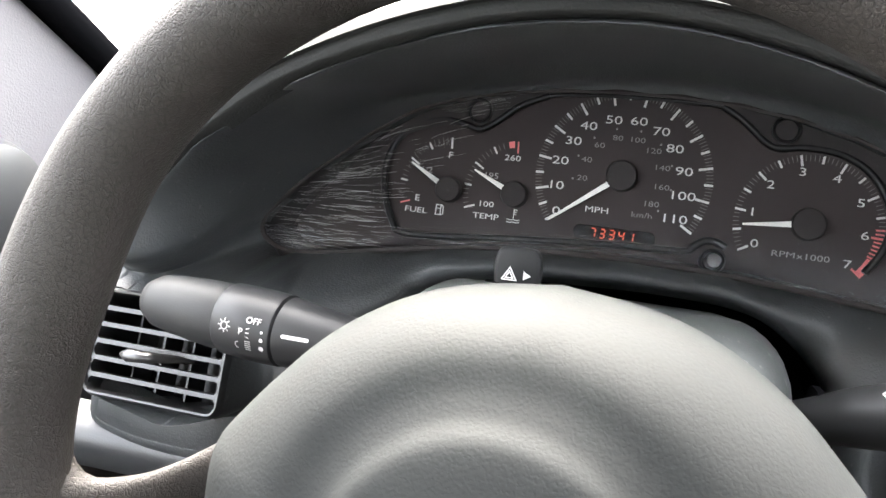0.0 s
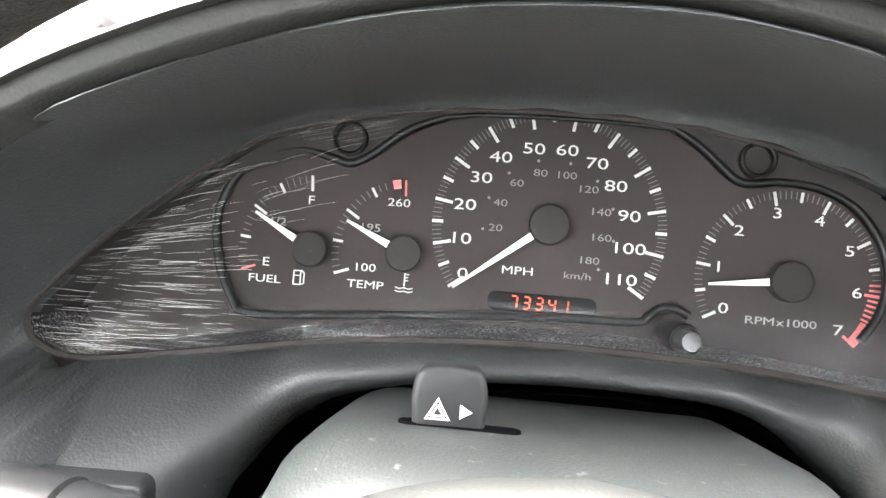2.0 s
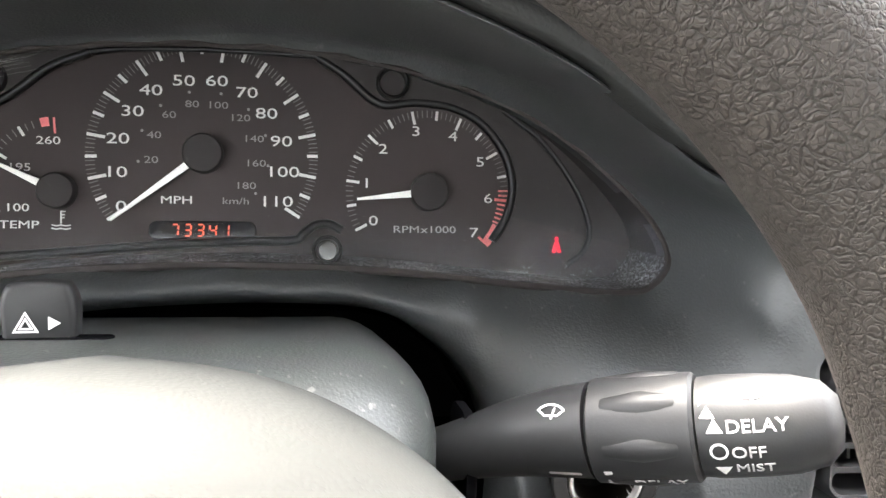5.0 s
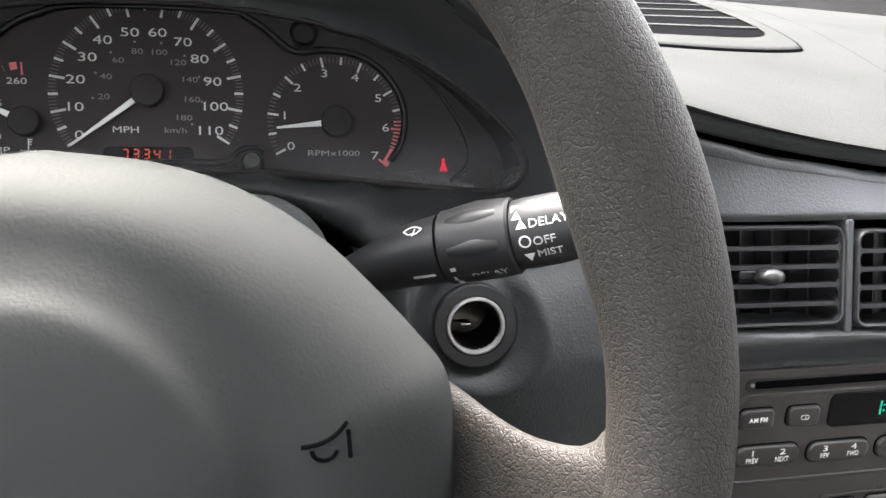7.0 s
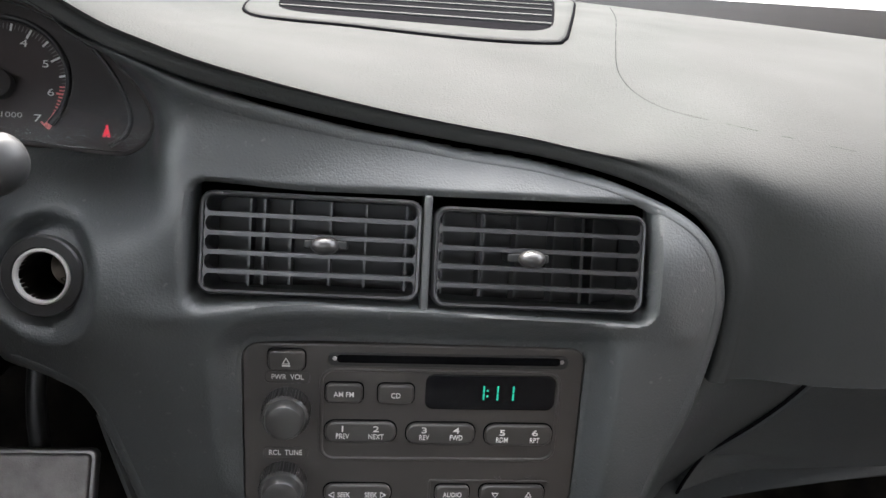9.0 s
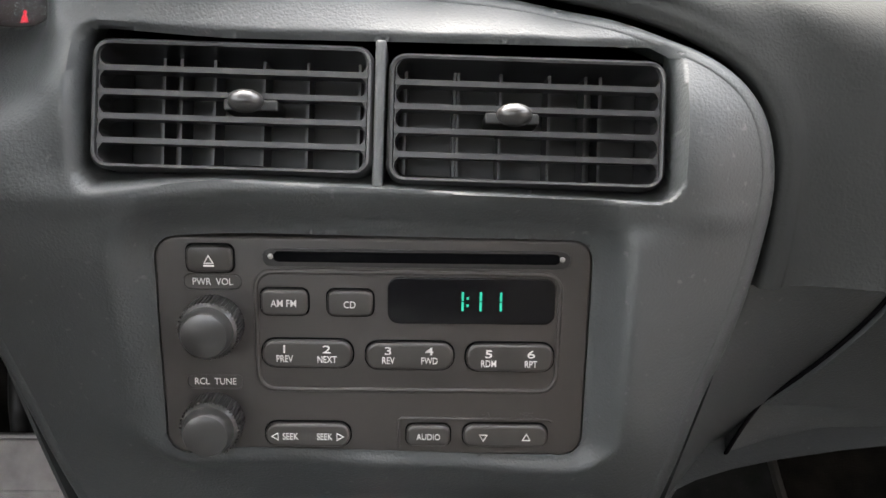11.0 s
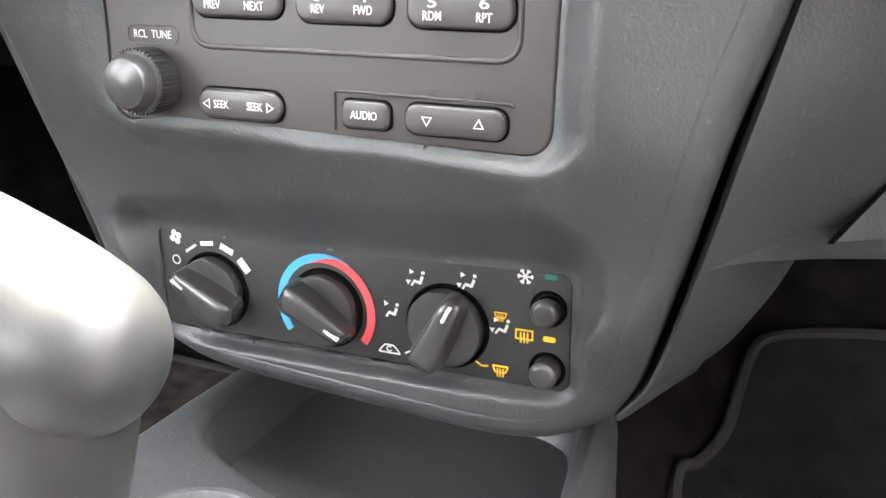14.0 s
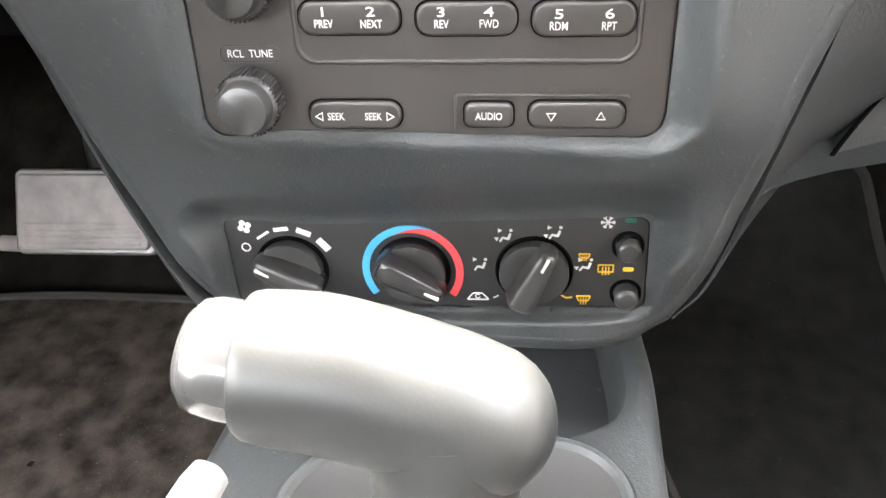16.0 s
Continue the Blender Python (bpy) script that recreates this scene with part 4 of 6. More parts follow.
# ---- air vents ----
def air_vent(label, m, w, h, slats, vanes, knob_x, knob_y, group="", long_knob=False):
    v = thing("air_vent", label, "air vent", group)
    o, i = rrect(w, h, 0.007), rrect(w - 0.006, h - 0.005, 0.006)
    rings = [[(x, y, -0.035) for x, y in o], [(x, y, 0.0005) for x, y in o], [(x, y, 0.0025) for x, y in inset(o, 0.0012)], [(x, y, 0.0022) for x, y in inset(o, 0.0022)], [(x, y, -0.003) for x, y in i], [(x, y, -0.035) for x, y in i]]
    loft("frame", rings, VENT, v, "", True, False, m)
    # near-black plate paints the shade deep in the vent
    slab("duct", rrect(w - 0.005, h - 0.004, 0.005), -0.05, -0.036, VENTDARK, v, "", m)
    pitch = (h - 0.004) / slats
    for k in range(1, slats):
        y = -h / 2 + 0.002 + k * pitch
        prof = [(y - 0.0011, 0.0012), (y + 0.0011, 0.0012), (y + 0.0012, -0.003), (y + 0.0008, -0.0085), (y - 0.0008, -0.0085), (y - 0.0012, -0.003)]
        loft("slat", [[(x, a, b) for a, b in prof] for x in (-(w - 0.005) / 2, (w - 0.005) / 2)], VENT, v, "", True, True, m)
    # rounded ends of each gap
    for k in range(slats):
        y = -h / 2 + 0.002 + (k + 0.5) * pitch
        for s in (-1, 1):
            pts = []
            r = pitch / 2 - 0.0004
            for q in range(9):
                a = math.pi / 2 - math.pi * q / 8
                pts.append((s * ((w - 0.006) / 2 - r + r * math.cos(a)), y + r * math.sin(a)))
            edge = s * (w - 0.0055) / 2
            poly = [(edge, y + r)] + pts + [(edge, y - r)]
            if s > 0:
                poly = poly[::-1]
            loft("gap_end", [[(x, yy, -0.010) for x, yy in poly], [(x, yy, 0.0008) for x, yy in poly]], VENT, v, "", True, True, m, smooth=False)
    for x in vanes:
        loft("vane", [[(x - 0.0006, y, -0.033), (x + 0.0006, y, -0.033), (x + 0.0006, y, -0.0175), (x - 0.0006, y, -0.0175)] for y in (-h / 2 + 0.003, h / 2 - 0.003)], VENT, v, "", True, True, m, smooth=False)
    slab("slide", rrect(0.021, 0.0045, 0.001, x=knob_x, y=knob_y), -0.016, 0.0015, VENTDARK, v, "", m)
    if long_knob:
        tube("knob", [m @ Vector((knob_x + 0.012 * (1 - q), knob_y - 0.001 * q, -0.004 + 0.017 * q)) for q in (0.0, 0.35, 0.7, 0.9, 1.0)] + [m @ Vector((knob_x - 0.012, knob_y - 0.0015, 0.0135)), m @ Vector((knob_x - 0.0165, knob_y - 0.0015, 0.0125))],
             [0.0018, 0.0022, 0.0026, 0.0030, 0.0034, 0.0042, 0.0020], KNOB, v, "long grey thumb lever", 14, 0.8)
        return v
    k = lathe("knob", [(0.003, 0.0), (0.0035, 0.004), (0.0052, 0.008), (0.006, 0.011), (0.0052, 0.0145), (0.003, 0.0165), (0.0006, 0.017)], KNOB, v, "", m @ Matrix.Translation((knob_x, knob_y, -0.001)) @ Matrix.Diagonal((1.15, 0.75, 1, 1)), 20)
    return v


VANES = (-0.0325, -0.0255, -0.012, 0.008, 0.026, 0.047)
air_vent("charcoal rectangular air vent with five horizontal slats", VEN @ Matrix.Translation((-0.0300, -0.0120, 0.0)), 0.1085, 0.0505, 5, VANES, 0.007, 0.001, "centre vents")
air_vent("charcoal rectangular air vent beside its twin above the radio", VEN @ Matrix.Translation((0.0840, -0.0140, 0.0)), 0.1085, 0.0505, 5, (-0.048, -0.028, -0.0265, -0.009, 0.011, 0.026, 0.032), -0.006, 0.001, "centre vents")
air_vent("charcoal side air vent with a long thumb lever", LVENT, 0.081, 0.0550, 6, (-0.026, -0.010, 0.008, 0.026), 0.006, -0.002, "", True)
vent_post = slab("vent_post", rrect(0.0042, 0.058, 0.0015, x=0.0265, y=-0.013), -0.02, 0.0022, DASH, dash, "", VEN, 0.0014)

# ---- instrument cluster ----
cluster = thing("instrument_cluster", "black gauge cluster with four white-lettered dials behind a dusty scratched lens", "gauge cluster")
flat_out = [(u * 1.0, v) for u, v in lens_uv]
back = [(u, v) for u, v in inset(flat_out[::-1], 0.014)]
loft("backing", [[(x, y, -0.012) for x, y in back], [(x, y, -0.0006) for x, y in back]], FACE, cluster, "matt black gauge plate", True, True, CL)
rings = [[CL @ Vector((u, v, 0.0)) for u, v in lens_uv], [CL @ Vector((u, v, lens_h(v) * 0.5)) for u, v in lens_uv], [CL @ Vector((u, v, lens_h(v))) for u, v in lens_uv]]
# a flange behind the surround at the pointed end
ends = [float(smooth01((-0.165 - u) / 0.03)) for u, v in lens_uv]
rings.append([CL @ Vector((u * (1 + 0.05 * e), v + 0.6 * e * min(0.0, v + 0.045), lens_h(v) - 0.008 * e)) for e, (u, v) in zip(ends, lens_uv)])
loft("well", rings, MASK, cluster, "black wall round the gauges")
low_run = [i for i in range(160) if lens_uv[i][1] < -0.047]
start = next(k for k, i in enumerate(low_run) if (i - 1) % 160 not in low_run)
low_run = low_run[start:] + low_run[:start]
rows = [[CL @ Vector((u, v + 0.0007 + 0.004 * (1 - q), lens_h(v) * q + 0.001 * (1 - q))) for u, v in (lens_uv[i] for i in low_run)] for q in (0.0, 0.1, 0.35, 0.7, 0.97)]
loft("shelf", rows, SHELF, cluster, "dust-speckled shelf below the gauges", closed=False)

tube("lens_rim", [tuple(p) for p in lens3d] + [tuple(p) for p in lens3d[:2]], 0.0016, MASK, cluster, "", 6, caps=False)

# raised bead that frames the dials, with the two screw wells
BEAD_L = [(-136, -49), (-144.6, -32), (-148.5, -11), (-143, 8.5), (-130, 20), (-113.7, 25), (-99, 22.5), (-90, 20.5), (-81, 25), (-66, 37), (-49, 44.5)]
BEAD_R = [(51.5, 46.5), (64, 38.5), (77, 27.5), (85, 25), (97.5, 26.7), (115.5, 25), (131, 17), (141.7, 3), (145.5, -12), (142.7, -27), (135.5, -39)]
BEAD_B = [(-136, -49), (-122, -50.3), (-87, -47.4), (-39, -43.4), (10, -40.2), (40, -39.4), (45.5, -36.2), (50.5, -32.3), (57, -31.6), (63, -34.5)]
BEAD_T = [(-49, 44.5), (-35, 46.3), (-15, 47.2), (5, 47.6), (25, 47.4), (40, 47.0), (51.5, 46.5)]
for pts in (BEAD_L, BEAD_R, BEAD_B, BEAD_T):
    tube("bead", [CL @ Vector((u * MM, v * MM, 0.003)) for u, v in spline(pts, 50)], 0.0012 if pts is BEAD_T else 0.0020, BEAD, cluster, "", 10)
# outer raised mask, between the bead and the lens edge
for inner, outer in ((BEAD_L[1:], [(-206, -54), (-198, -40), (-170, -8), (-132, 24), (-95, 38), (-50, 46)]), (BEAD_R[:-1], [(50, 47), (95, 39.5), (140, 24), (172, 3), (198, -24), (206, -42)])):
    I, O = spline(inner, 60), spline(outer, 60)
    loft("mask", [[CL @ Vector((u * MM, v * MM, h)) for u, v in P] for P, h in ((I, 0.0), (I, 0.0035), (O, 0.0055))], MASK, cluster, "", closed=False)
tube("bead", [CL @ Vector((u * MM, v * MM, 0.0055)) for u, v in spline([(140, 24), (160, 9), (176, -12), (184, -32), (181, -44), (172, -51)], 40)], 0.0014, BEAD, cluster, "", 8)
for x, y in ((-90.6, 31.0), (86.5, 35.0)):
    lathe("screw_well", [(0.0078, 0.003), (0.0078, 0.0085), (0.0070, 0.009), (0.0062, 0.0085), (0.0058, 0.004), (0.0001, 0.0036)], BEAD, cluster, "", CL @ Matrix.Translation((x * MM, y * MM, 0)), 28, False)


def turn_xy(a, r, cx=0.0, cy=0.0):
    return (cx + r * math.cos(radians(a)), cy + r * math.sin(radians(a)))


def dial(label, cx, cy, hub, needle_angle, needle_len, name="gauge"):
    d = new(name)
    d.parent = cluster
    tagged(d, label)
    ob = lathe("hub_cap", [(hub, 0.0), (hub, 0.0058), (hub - 0.0006, 0.0066), (hub - 0.002, 0.0068), (0.0002, 0.0068)], MASK, d, "", CL @ Matrix.Translation((cx, cy, 0.001)), 36)
    a = radians(needle_angle)
    tip = np.array((cx + needle_len * math.cos(a), cy + needle_len * math.sin(a)))
    n = np.array((-math.sin(a), math.cos(a)))
    root = np.array((cx + (hub - 0.001) * math.cos(a), cy + (hub - 0.001) * math.sin(a)))
    slab("needle", [tuple(root - n * 0.0017), tuple(tip - n * 0.00055), tuple(tip + n * 0.00055), tuple(root + n * 0.0017)][::1], 0.004, 0.0052, NEEDLE, d, "tapered white needle", CL, 0.0003)
    return d


def ticks(parent, cx, cy, r_out, spec, mat, name="scale"):
    """spec: rows of (angle, length, width)."""
    flats(name, [bar(*turn_xy(a, r_out, cx, cy), *turn_xy(a, r_out - ln, cx, cy), w) for a, ln, w in spec], 0.0006, mat, parent, "", CL)


def figures(parent, rows, size, mat, wide=1.2, bold=0.0):
    for words, x, y in rows:
        lettering("figure", words, size, x * MM, y * MM, 0.0005, mat, parent, "", CL, wide, bold)


# speedometer
speedo = dial("speedometer dial with white figures to 110", 0, 0, 0.0090, 217.5, 0.0505)
A0, A1 = 215.5, -33.0
spec = [(A0 + (A1 - A0) * k / 22, 0.0080 if k % 2 == 0 else 0.0050, 0.0014) for k in range(23)]
ticks(speedo, 0, -0.0005, 0.0518, spec, PRINT)
ticks(speedo, 0, -0.0005, 0.0518, [(A0 + (A1 - A0) * k / 110, 0.0040, 0.00035) for k in range(111) if k % 5], PRINTFAINT, "fine_scale")
for k, (x, y) in enumerate(((-36.2, -24.6), (-38.6, -9.0), (-37.7, 6.2), (-31.5, 18.8), (-23.4, 28.6), (-9.1, 33.4), (5.6, 33.8), (19.1, 28.9), (28.1, 19.5), (34.9, 6.7), (35.6, -7.6), (32.7, -21.5))):
    figures(speedo, [(str(10 * k), x, y)], 0.0070, PRINT, 1.5)
for k, w in enumerate(("20", "40", "60", "80", "100", "120", "140", "160", "180")):
    mph = (20 * (k + 1)) / 1.609
    a = A0 + (A1 - A0) * mph / 110
    x, y = turn_xy(a, 0.0235)
    figures(speedo, [(w, x / MM, y / MM)], 0.0045, PRINTDIM, 1.45, 0)
    x, y = turn_xy(a, 0.0292)
    flats("dot", [circle(0.0007, 8, 0, x, y)] and [[(q[0], q[1]) for q in circle(0.0007, 8, 0, x, y)]], 0.0005, PRINTDIM, speedo, "", CL)
figures(speedo, [("MPH", -12.1, -21.3)], 0.0050, PRINT, 1.45)
figures(speedo, [("km/h", 14.3, -21.4)], 0.0044, PRINTDIM, 1.4, 0)

# rev counter
rcx, rcy = 0.1044, -0.0160
revs = dial("rev counter dial with a red band above six", rcx, rcy, 0.0090, 186.3, 0.0345)
B0, B1 = 208.0, -40.5
spec = [(B0 + (B1 - B0) * k / 14, 0.0062 if k % 2 == 0 else 0.0045, 0.0013) for k in range(12)]
ticks(revs, rcx, rcy, 0.0395, spec, PRINT)
ticks(revs, rcx, rcy, 0.0395, [(B0 + (B1 - B0) * k / 70, 0.0034, 0.00035) for k in range(60) if k % 5], PRINTFAINT, "fine_scale")
ticks(revs, rcx, rcy, 0.0395, [(B0 + (B1 - B0) * k / 70, 0.0048, 0.0009) for k in range(58, 66)] + [(B0 + (B1 - B0) * 12 / 14, 0.0065, 0.0013), (B1, 0.0068, 0.0012)], PRINTRED, "red_scale")
flats("red_band", band_strips(0.0352, 0.0395, B0 + (B1 - B0) * 65.5 / 70, B1, 10, rcx, rcy), 0.0007, PRINTRED, revs, "", CL)
for k in range(8):
    x, y = turn_xy(B0 + (B1 - B0) * k / 7, 0.0298, rcx, rcy)
    figures(revs, [(str(k), x / MM, y / MM)], 0.0066, PRINT, 1.45)
figures(revs, [("RPM", 93.9, -34.0), ("x1000", 109.6, -34.0)], 0.0048, PRINTMID, 1.45, 0)

# fuel
fcx, fcy = -0.1045, -0.0195
fuel = dial("fuel gauge dial, needle near half", fcx, fcy, 0.0080, 150.5, 0.0300)
C0, C1 = 199.5, 95.0
ticks(fuel, fcx, fcy, 0.0335, [(C0 + (C1 - C0) * k / 4, 0.0070 if k in (2, 4) else 0.0046, 0.0012) for k in range(1, 5)], PRINT)
ticks(fuel, fcx, fcy, 0.0335, [(C0 + (C1 - C0) * k / 20, 0.0034, 0.00035) for k in range(21) if k % 5], PRINTFAINT, "fine_scale")
ticks(fuel, fcx, fcy, 0.0335, [(C0, 0.0065, 0.0010)], PRINTRED, "empty_mark")
figures(fuel, [("E", -125.2, -26.7), ("F", -107, 2.6)], 0.0056, PRINT, 1.3)
figures(fuel, [("1/2", -121.5, -8.2)], 0.0050, PRINTMID, 1.3, 0)
figures(fuel, [("FUEL", -125.2, -34.3)], 0.0050, PRINT, 1.4)
px, py = -110.0 * MM, -32.4 * MM
flats("pump_icon", [bar(px - 0.0022, py - 0.0032, px + 0.0016, py - 0.0032, 0.0006), bar(px - 0.0019, py - 0.003, px - 0.0019, py + 0.0032, 0.0006), bar(px + 0.0012, py - 0.003, px + 0.0012, py + 0.0032, 0.0006),
                    bar(px - 0.0019, py + 0.0030, px + 0.0012, py + 0.0030, 0.0006), bar(px - 0.0016, py + 0.0008, px + 0.001, py + 0.0008, 0.0005), bar(px + 0.0028, py - 0.0026, px + 0.0028, py + 0.0022, 0.0006),
                    bar(px + 0.0012, py - 0.0028, px + 0.0028, py - 0.0028, 0.0005), bar(px + 0.0028, py + 0.002, px + 0.0012, py + 0.0034, 0.0006)], 0.0006, PRINT, fuel, "", CL)

# temperature
tcx, tcy = -0.0626, -0.0180
temp = dial("coolant temperature gauge dial", tcx, tcy, 0.0080, 154.5, 0.0295)
ticks(temp, tcx, tcy, 0.0332, [(C0 + (C1 - C0) * k / 4, 0.0070 if k in (0, 2) else 0.0046, 0.0012) for k in range(4)], PRINT)
ticks(temp, tcx, tcy, 0.0332, [(C0 + (C1 - C0) * k / 20, 0.0034, 0.00035) for k in range(18) if k % 5], PRINTFAINT, "fine_scale")
ticks(temp, tcx, tcy, 0.0332, [(C1 - 1.0, 0.0072, 0.0009)], PRINTRED, "hot_mark")
flats("hot_band", band_strips(0.0295, 0.0335, 104.5, 98.0, 4, tcx, tcy), 0.0006, PRINTRED, temp, "", CL)
figures(temp, [("100", -80.2, -25.6), ("260", -67.2, 4.6), ("TEMP", -79.3, -33.2)], 0.0050, PRINT, 1.4)
figures(temp, [("195", -79.3, -7.6)], 0.0050, PRINTMID, 1.35, 0)
ix, iy = -61.8 * MM, -31.4 * MM
flats("coolant_icon", [bar(ix, iy - 0.001, ix, iy + 0.0048, 0.0006), bar(ix, iy + 0.0044, ix + 0.002, iy + 0.0044, 0.0005), bar(ix, iy + 0.0030, ix + 0.0016, iy + 0.0030, 0.0005), bar(ix, iy + 0.0016, ix + 0.0016, iy + 0.0016, 0.0005)]
      + [bar(ix - 0.004 + 0.002 * k, iy - r - 0.0005 * (k % 2), ix - 0.002 + 0.002 * k, iy - r - 0.0005 * ((k + 1) % 2), 0.0005) for r in (0.0016, 0.0031) for k in range(4)], 0.0006, PRINT, temp, "", CL)

# odometer
odo = slab("odometer_window", rrect(0.0480, 0.0085, 0.0038, x=-0.0003, y=-0.0350), 0.0, 0.0012, DISPLAY, cluster, "dark display window with orange digits", CL, 0.0004)
BARS = {"7": "abc", "3": "abcdg", "4": "bcfg", "1": "bc"}


def seven(ch, x, y, w, h, t):
    """The lit bars of a seven-bar digit."""
    ends = {"a": (-w, h, w, h), "b": (w, h, w, 0), "c": (w, 0, w, -h), "d": (-w, -h, w, -h), "e": (-w, -h, -w, 0), "f": (-w, 0, -w, h), "g": (-w, 0, w, 0)}
    out = []
    for q in BARS[ch]:
        x0, y0, x1, y1 = ends[q]
        out.append(bar(x + 0.86 * x0 + 0.14 * x1 + 0.06 * y0, y + 0.86 * y0 + 0.14 * y1, x + 0.86 * x1 + 0.14 * x0 + 0.06 * y1, y + 0.86 * y1 + 0.14 * y0, t))
    return out


for k, ch in enumerate("73341"):
    flats("digit", seven(ch, (-12.6 + 5.6 * k) * MM, -0.0350, 0.0014, 0.0026, 0.0007), 0.0016, ODO, odo, "", CL)
wx, wy = 0.1688, -0.0413
warn = flats("belt_lamp", [[(wx + 0.0010 * math.cos(a), wy + 0.0034 + 0.0011 * math.sin(a)) for a in np.linspace(0, 2 * math.pi, 12, endpoint=False)],
                           [(wx - 0.0019, wy - 0.0018), (wx + 0.0019, wy - 0.0018), (wx + 0.0014, wy + 0.0006), (wx + 0.0007, wy + 0.0022), (wx - 0.0007, wy + 0.0022), (wx - 0.0014, wy + 0.0006)],
                           [(wx - 0.0025, wy - 0.0034), (wx - 0.0006, wy - 0.0034), (wx - 0.0002, wy - 0.0020), (wx - 0.0022, wy - 0.0020)], [(wx + 0.0006, wy - 0.0034), (wx + 0.0025, wy - 0.0034), (wx + 0.0022, wy - 0.0020), (wx + 0.0002, wy - 0.0020)]], 0.0012, BELT, cluster, "lit red seat belt warning lamp", CL)
RK = CL @ Matrix.Translation((0.0558, -0.0438, 0))
lathe("reset_knob", [(0.0040, 0.0), (0.0040, 0.0385), (0.0036, 0.0398), (0.0002, 0.0400)], KNOB, cluster, "grey trip reset knob", RK, 24)
lathe("reset_collar", [(0.0068, 0.0), (0.0068, 0.029), (0.0060, 0.0300), (0.0050, 0.0295), (0.0047, 0.020)], BEAD, cluster, "", RK, 28, False)

# lens with its scratches
rings = []
c0 = np.array((0.0, -0.012))
for s in (1.0, 0.9, 0.75, 0.55, 0.35, 0.15, 0.02):
    rings.append([CL @ Vector((c0[0] + (u - c0[0]) * s, c0[1] + (v - c0[1]) * s, lens_h(c0[1] + (v - c0[1]) * s) + 0.004 * (1 - s * s))) for u, v in lens_uv])
slope = CL.to_3x3().normalized() @ Vector((-0.05, 1.0, 0.0))
low_at, high_at = (slope.dot(CL @ Vector((0.0, v, lens_h(v)))) for v in (-0.060, -0.026))
LENS = clear_pane("gauge_lens", 0.5, slope, low_at, high_at)
lens = loft("lens", rings, LENS, cluster, "clear plastic lens, dusty along its bottom")
lens.visible_shadow = False
rnd = random.Random(4)
scr = []
for k in range(400):
    fan = rnd.random()
    y0 = -0.068 + 0.088 * fan ** 1.35
    x0 = rnd.uniform(-0.203, -0.120) if fan < 0.4 else rnd.uniform(-0.200, -0.135) + 0.07 * (fan - 0.4)
    ln = rnd.uniform(0.004, 0.021) * (1.0 if rnd.random() < 0.8 else 1.6)
    if x0 + ln > -0.126 and rnd.random() < 0.75:
        continue
    # flat along the bottom, swinging up along the upper rim
    rise = 0.02 + 0.62 * smooth01((y0 + 0.045) / 0.055) + rnd.gauss(0, 0.035)
    bend = -0.35 * rise + rnd.uniform(-0.03, 0.05)
    pts = [(x0 + ln * q / 5, y0 + rise * ln * (q / 5) + bend * ln * (q / 5) ** 2) for q in range(6)]
    if inside_distance(np.array([pts[0], pts[3], pts[5]]), lens_uv)[0].min() < 0.0015:
        continue
    w = rnd.choice((0.00005, 0.00006, 0.00008, 0.0001, 0.00015))
    scr += [bar(*pts[q], *pts[q + 1], w * (0.5 + 0.5 * math.sin(math.pi * (q + 0.5) / 5))) for q in range(5)]
for k in range(36):
    # finer ones over the upper screw well
    x0, y0 = rnd.uniform(-0.125, -0.080), rnd.uniform(0.026, 0.036)
    ln = rnd.uniform(0.006, 0.018)
    pts = [(x0 + ln * q / 4, y0 + 0.28 * ln * q / 4) for q in range(5)]
    if inside_distance(np.array([pts[0], pts[4]]), lens_uv)[0].min() > 0.0012:
        scr += [bar(*pts[q], *pts[q + 1], 0.00006) for q in range(4)]
verts, faces = [], []
for o in scr:
    k = len(verts)
    for x, y in o:
        s2 = ((x - c0[0]) / 0.2) ** 2 + ((y - c0[1]) / 0.06) ** 2
        verts.append(CL @ Vector((x, y, lens_h(y) + 0.0012 + 0.004 * max(0, 1 - min(1, s2)))))
    faces.append((k, k + 1, k + 2, k + 3))
tagged(mesh_part("scratch", verts, faces, PRINT, cluster, "fine pale scratches at the end of the lens", False), kind="stuff")

# ---- steering column ----
column = thing("steering_column", "grey plastic steering column shroud", "steering column")


def shroud_ring(h, w, top, bottom, r):
    out = []
    for x, y in rrect(2 * w, top - bottom, r, 7, 0.0, (top + bottom) / 2):
        k = max(0.0, (y - 0.0) / top)
        out.append((x * (1 - 0.06 * k * k) - 0.006, y, h))
    return out


rings = [shroud_ring(h, w, t, b_, r) for h, w, t, b_, r in ((-0.222, 0.074, 0.042, -0.06, 0.026), (-0.212, 0.083, 0.0490, -0.07, 0.027), (-0.204, 0.0860, 0.0520, -0.07, 0.027), (-0.165, 0.0880, 0.0546, -0.075, 0.027), (-0.130, 0.0878, 0.0576, -0.075, 0.027),
         (-0.112, 0.0862, 0.0580, -0.074, 0.028), (-0.100, 0.0835, 0.0560, -0.07, 0.029), (-0.090, 0.079, 0.0525, -0.066, 0.029), (-0.080, 0.073, 0.0440, -0.06, 0.027), (-0.064, 0.055, 0.036, -0.05, 0.022))]
loft("shroud", rings, SHROUD, column, "", True, True, COL)
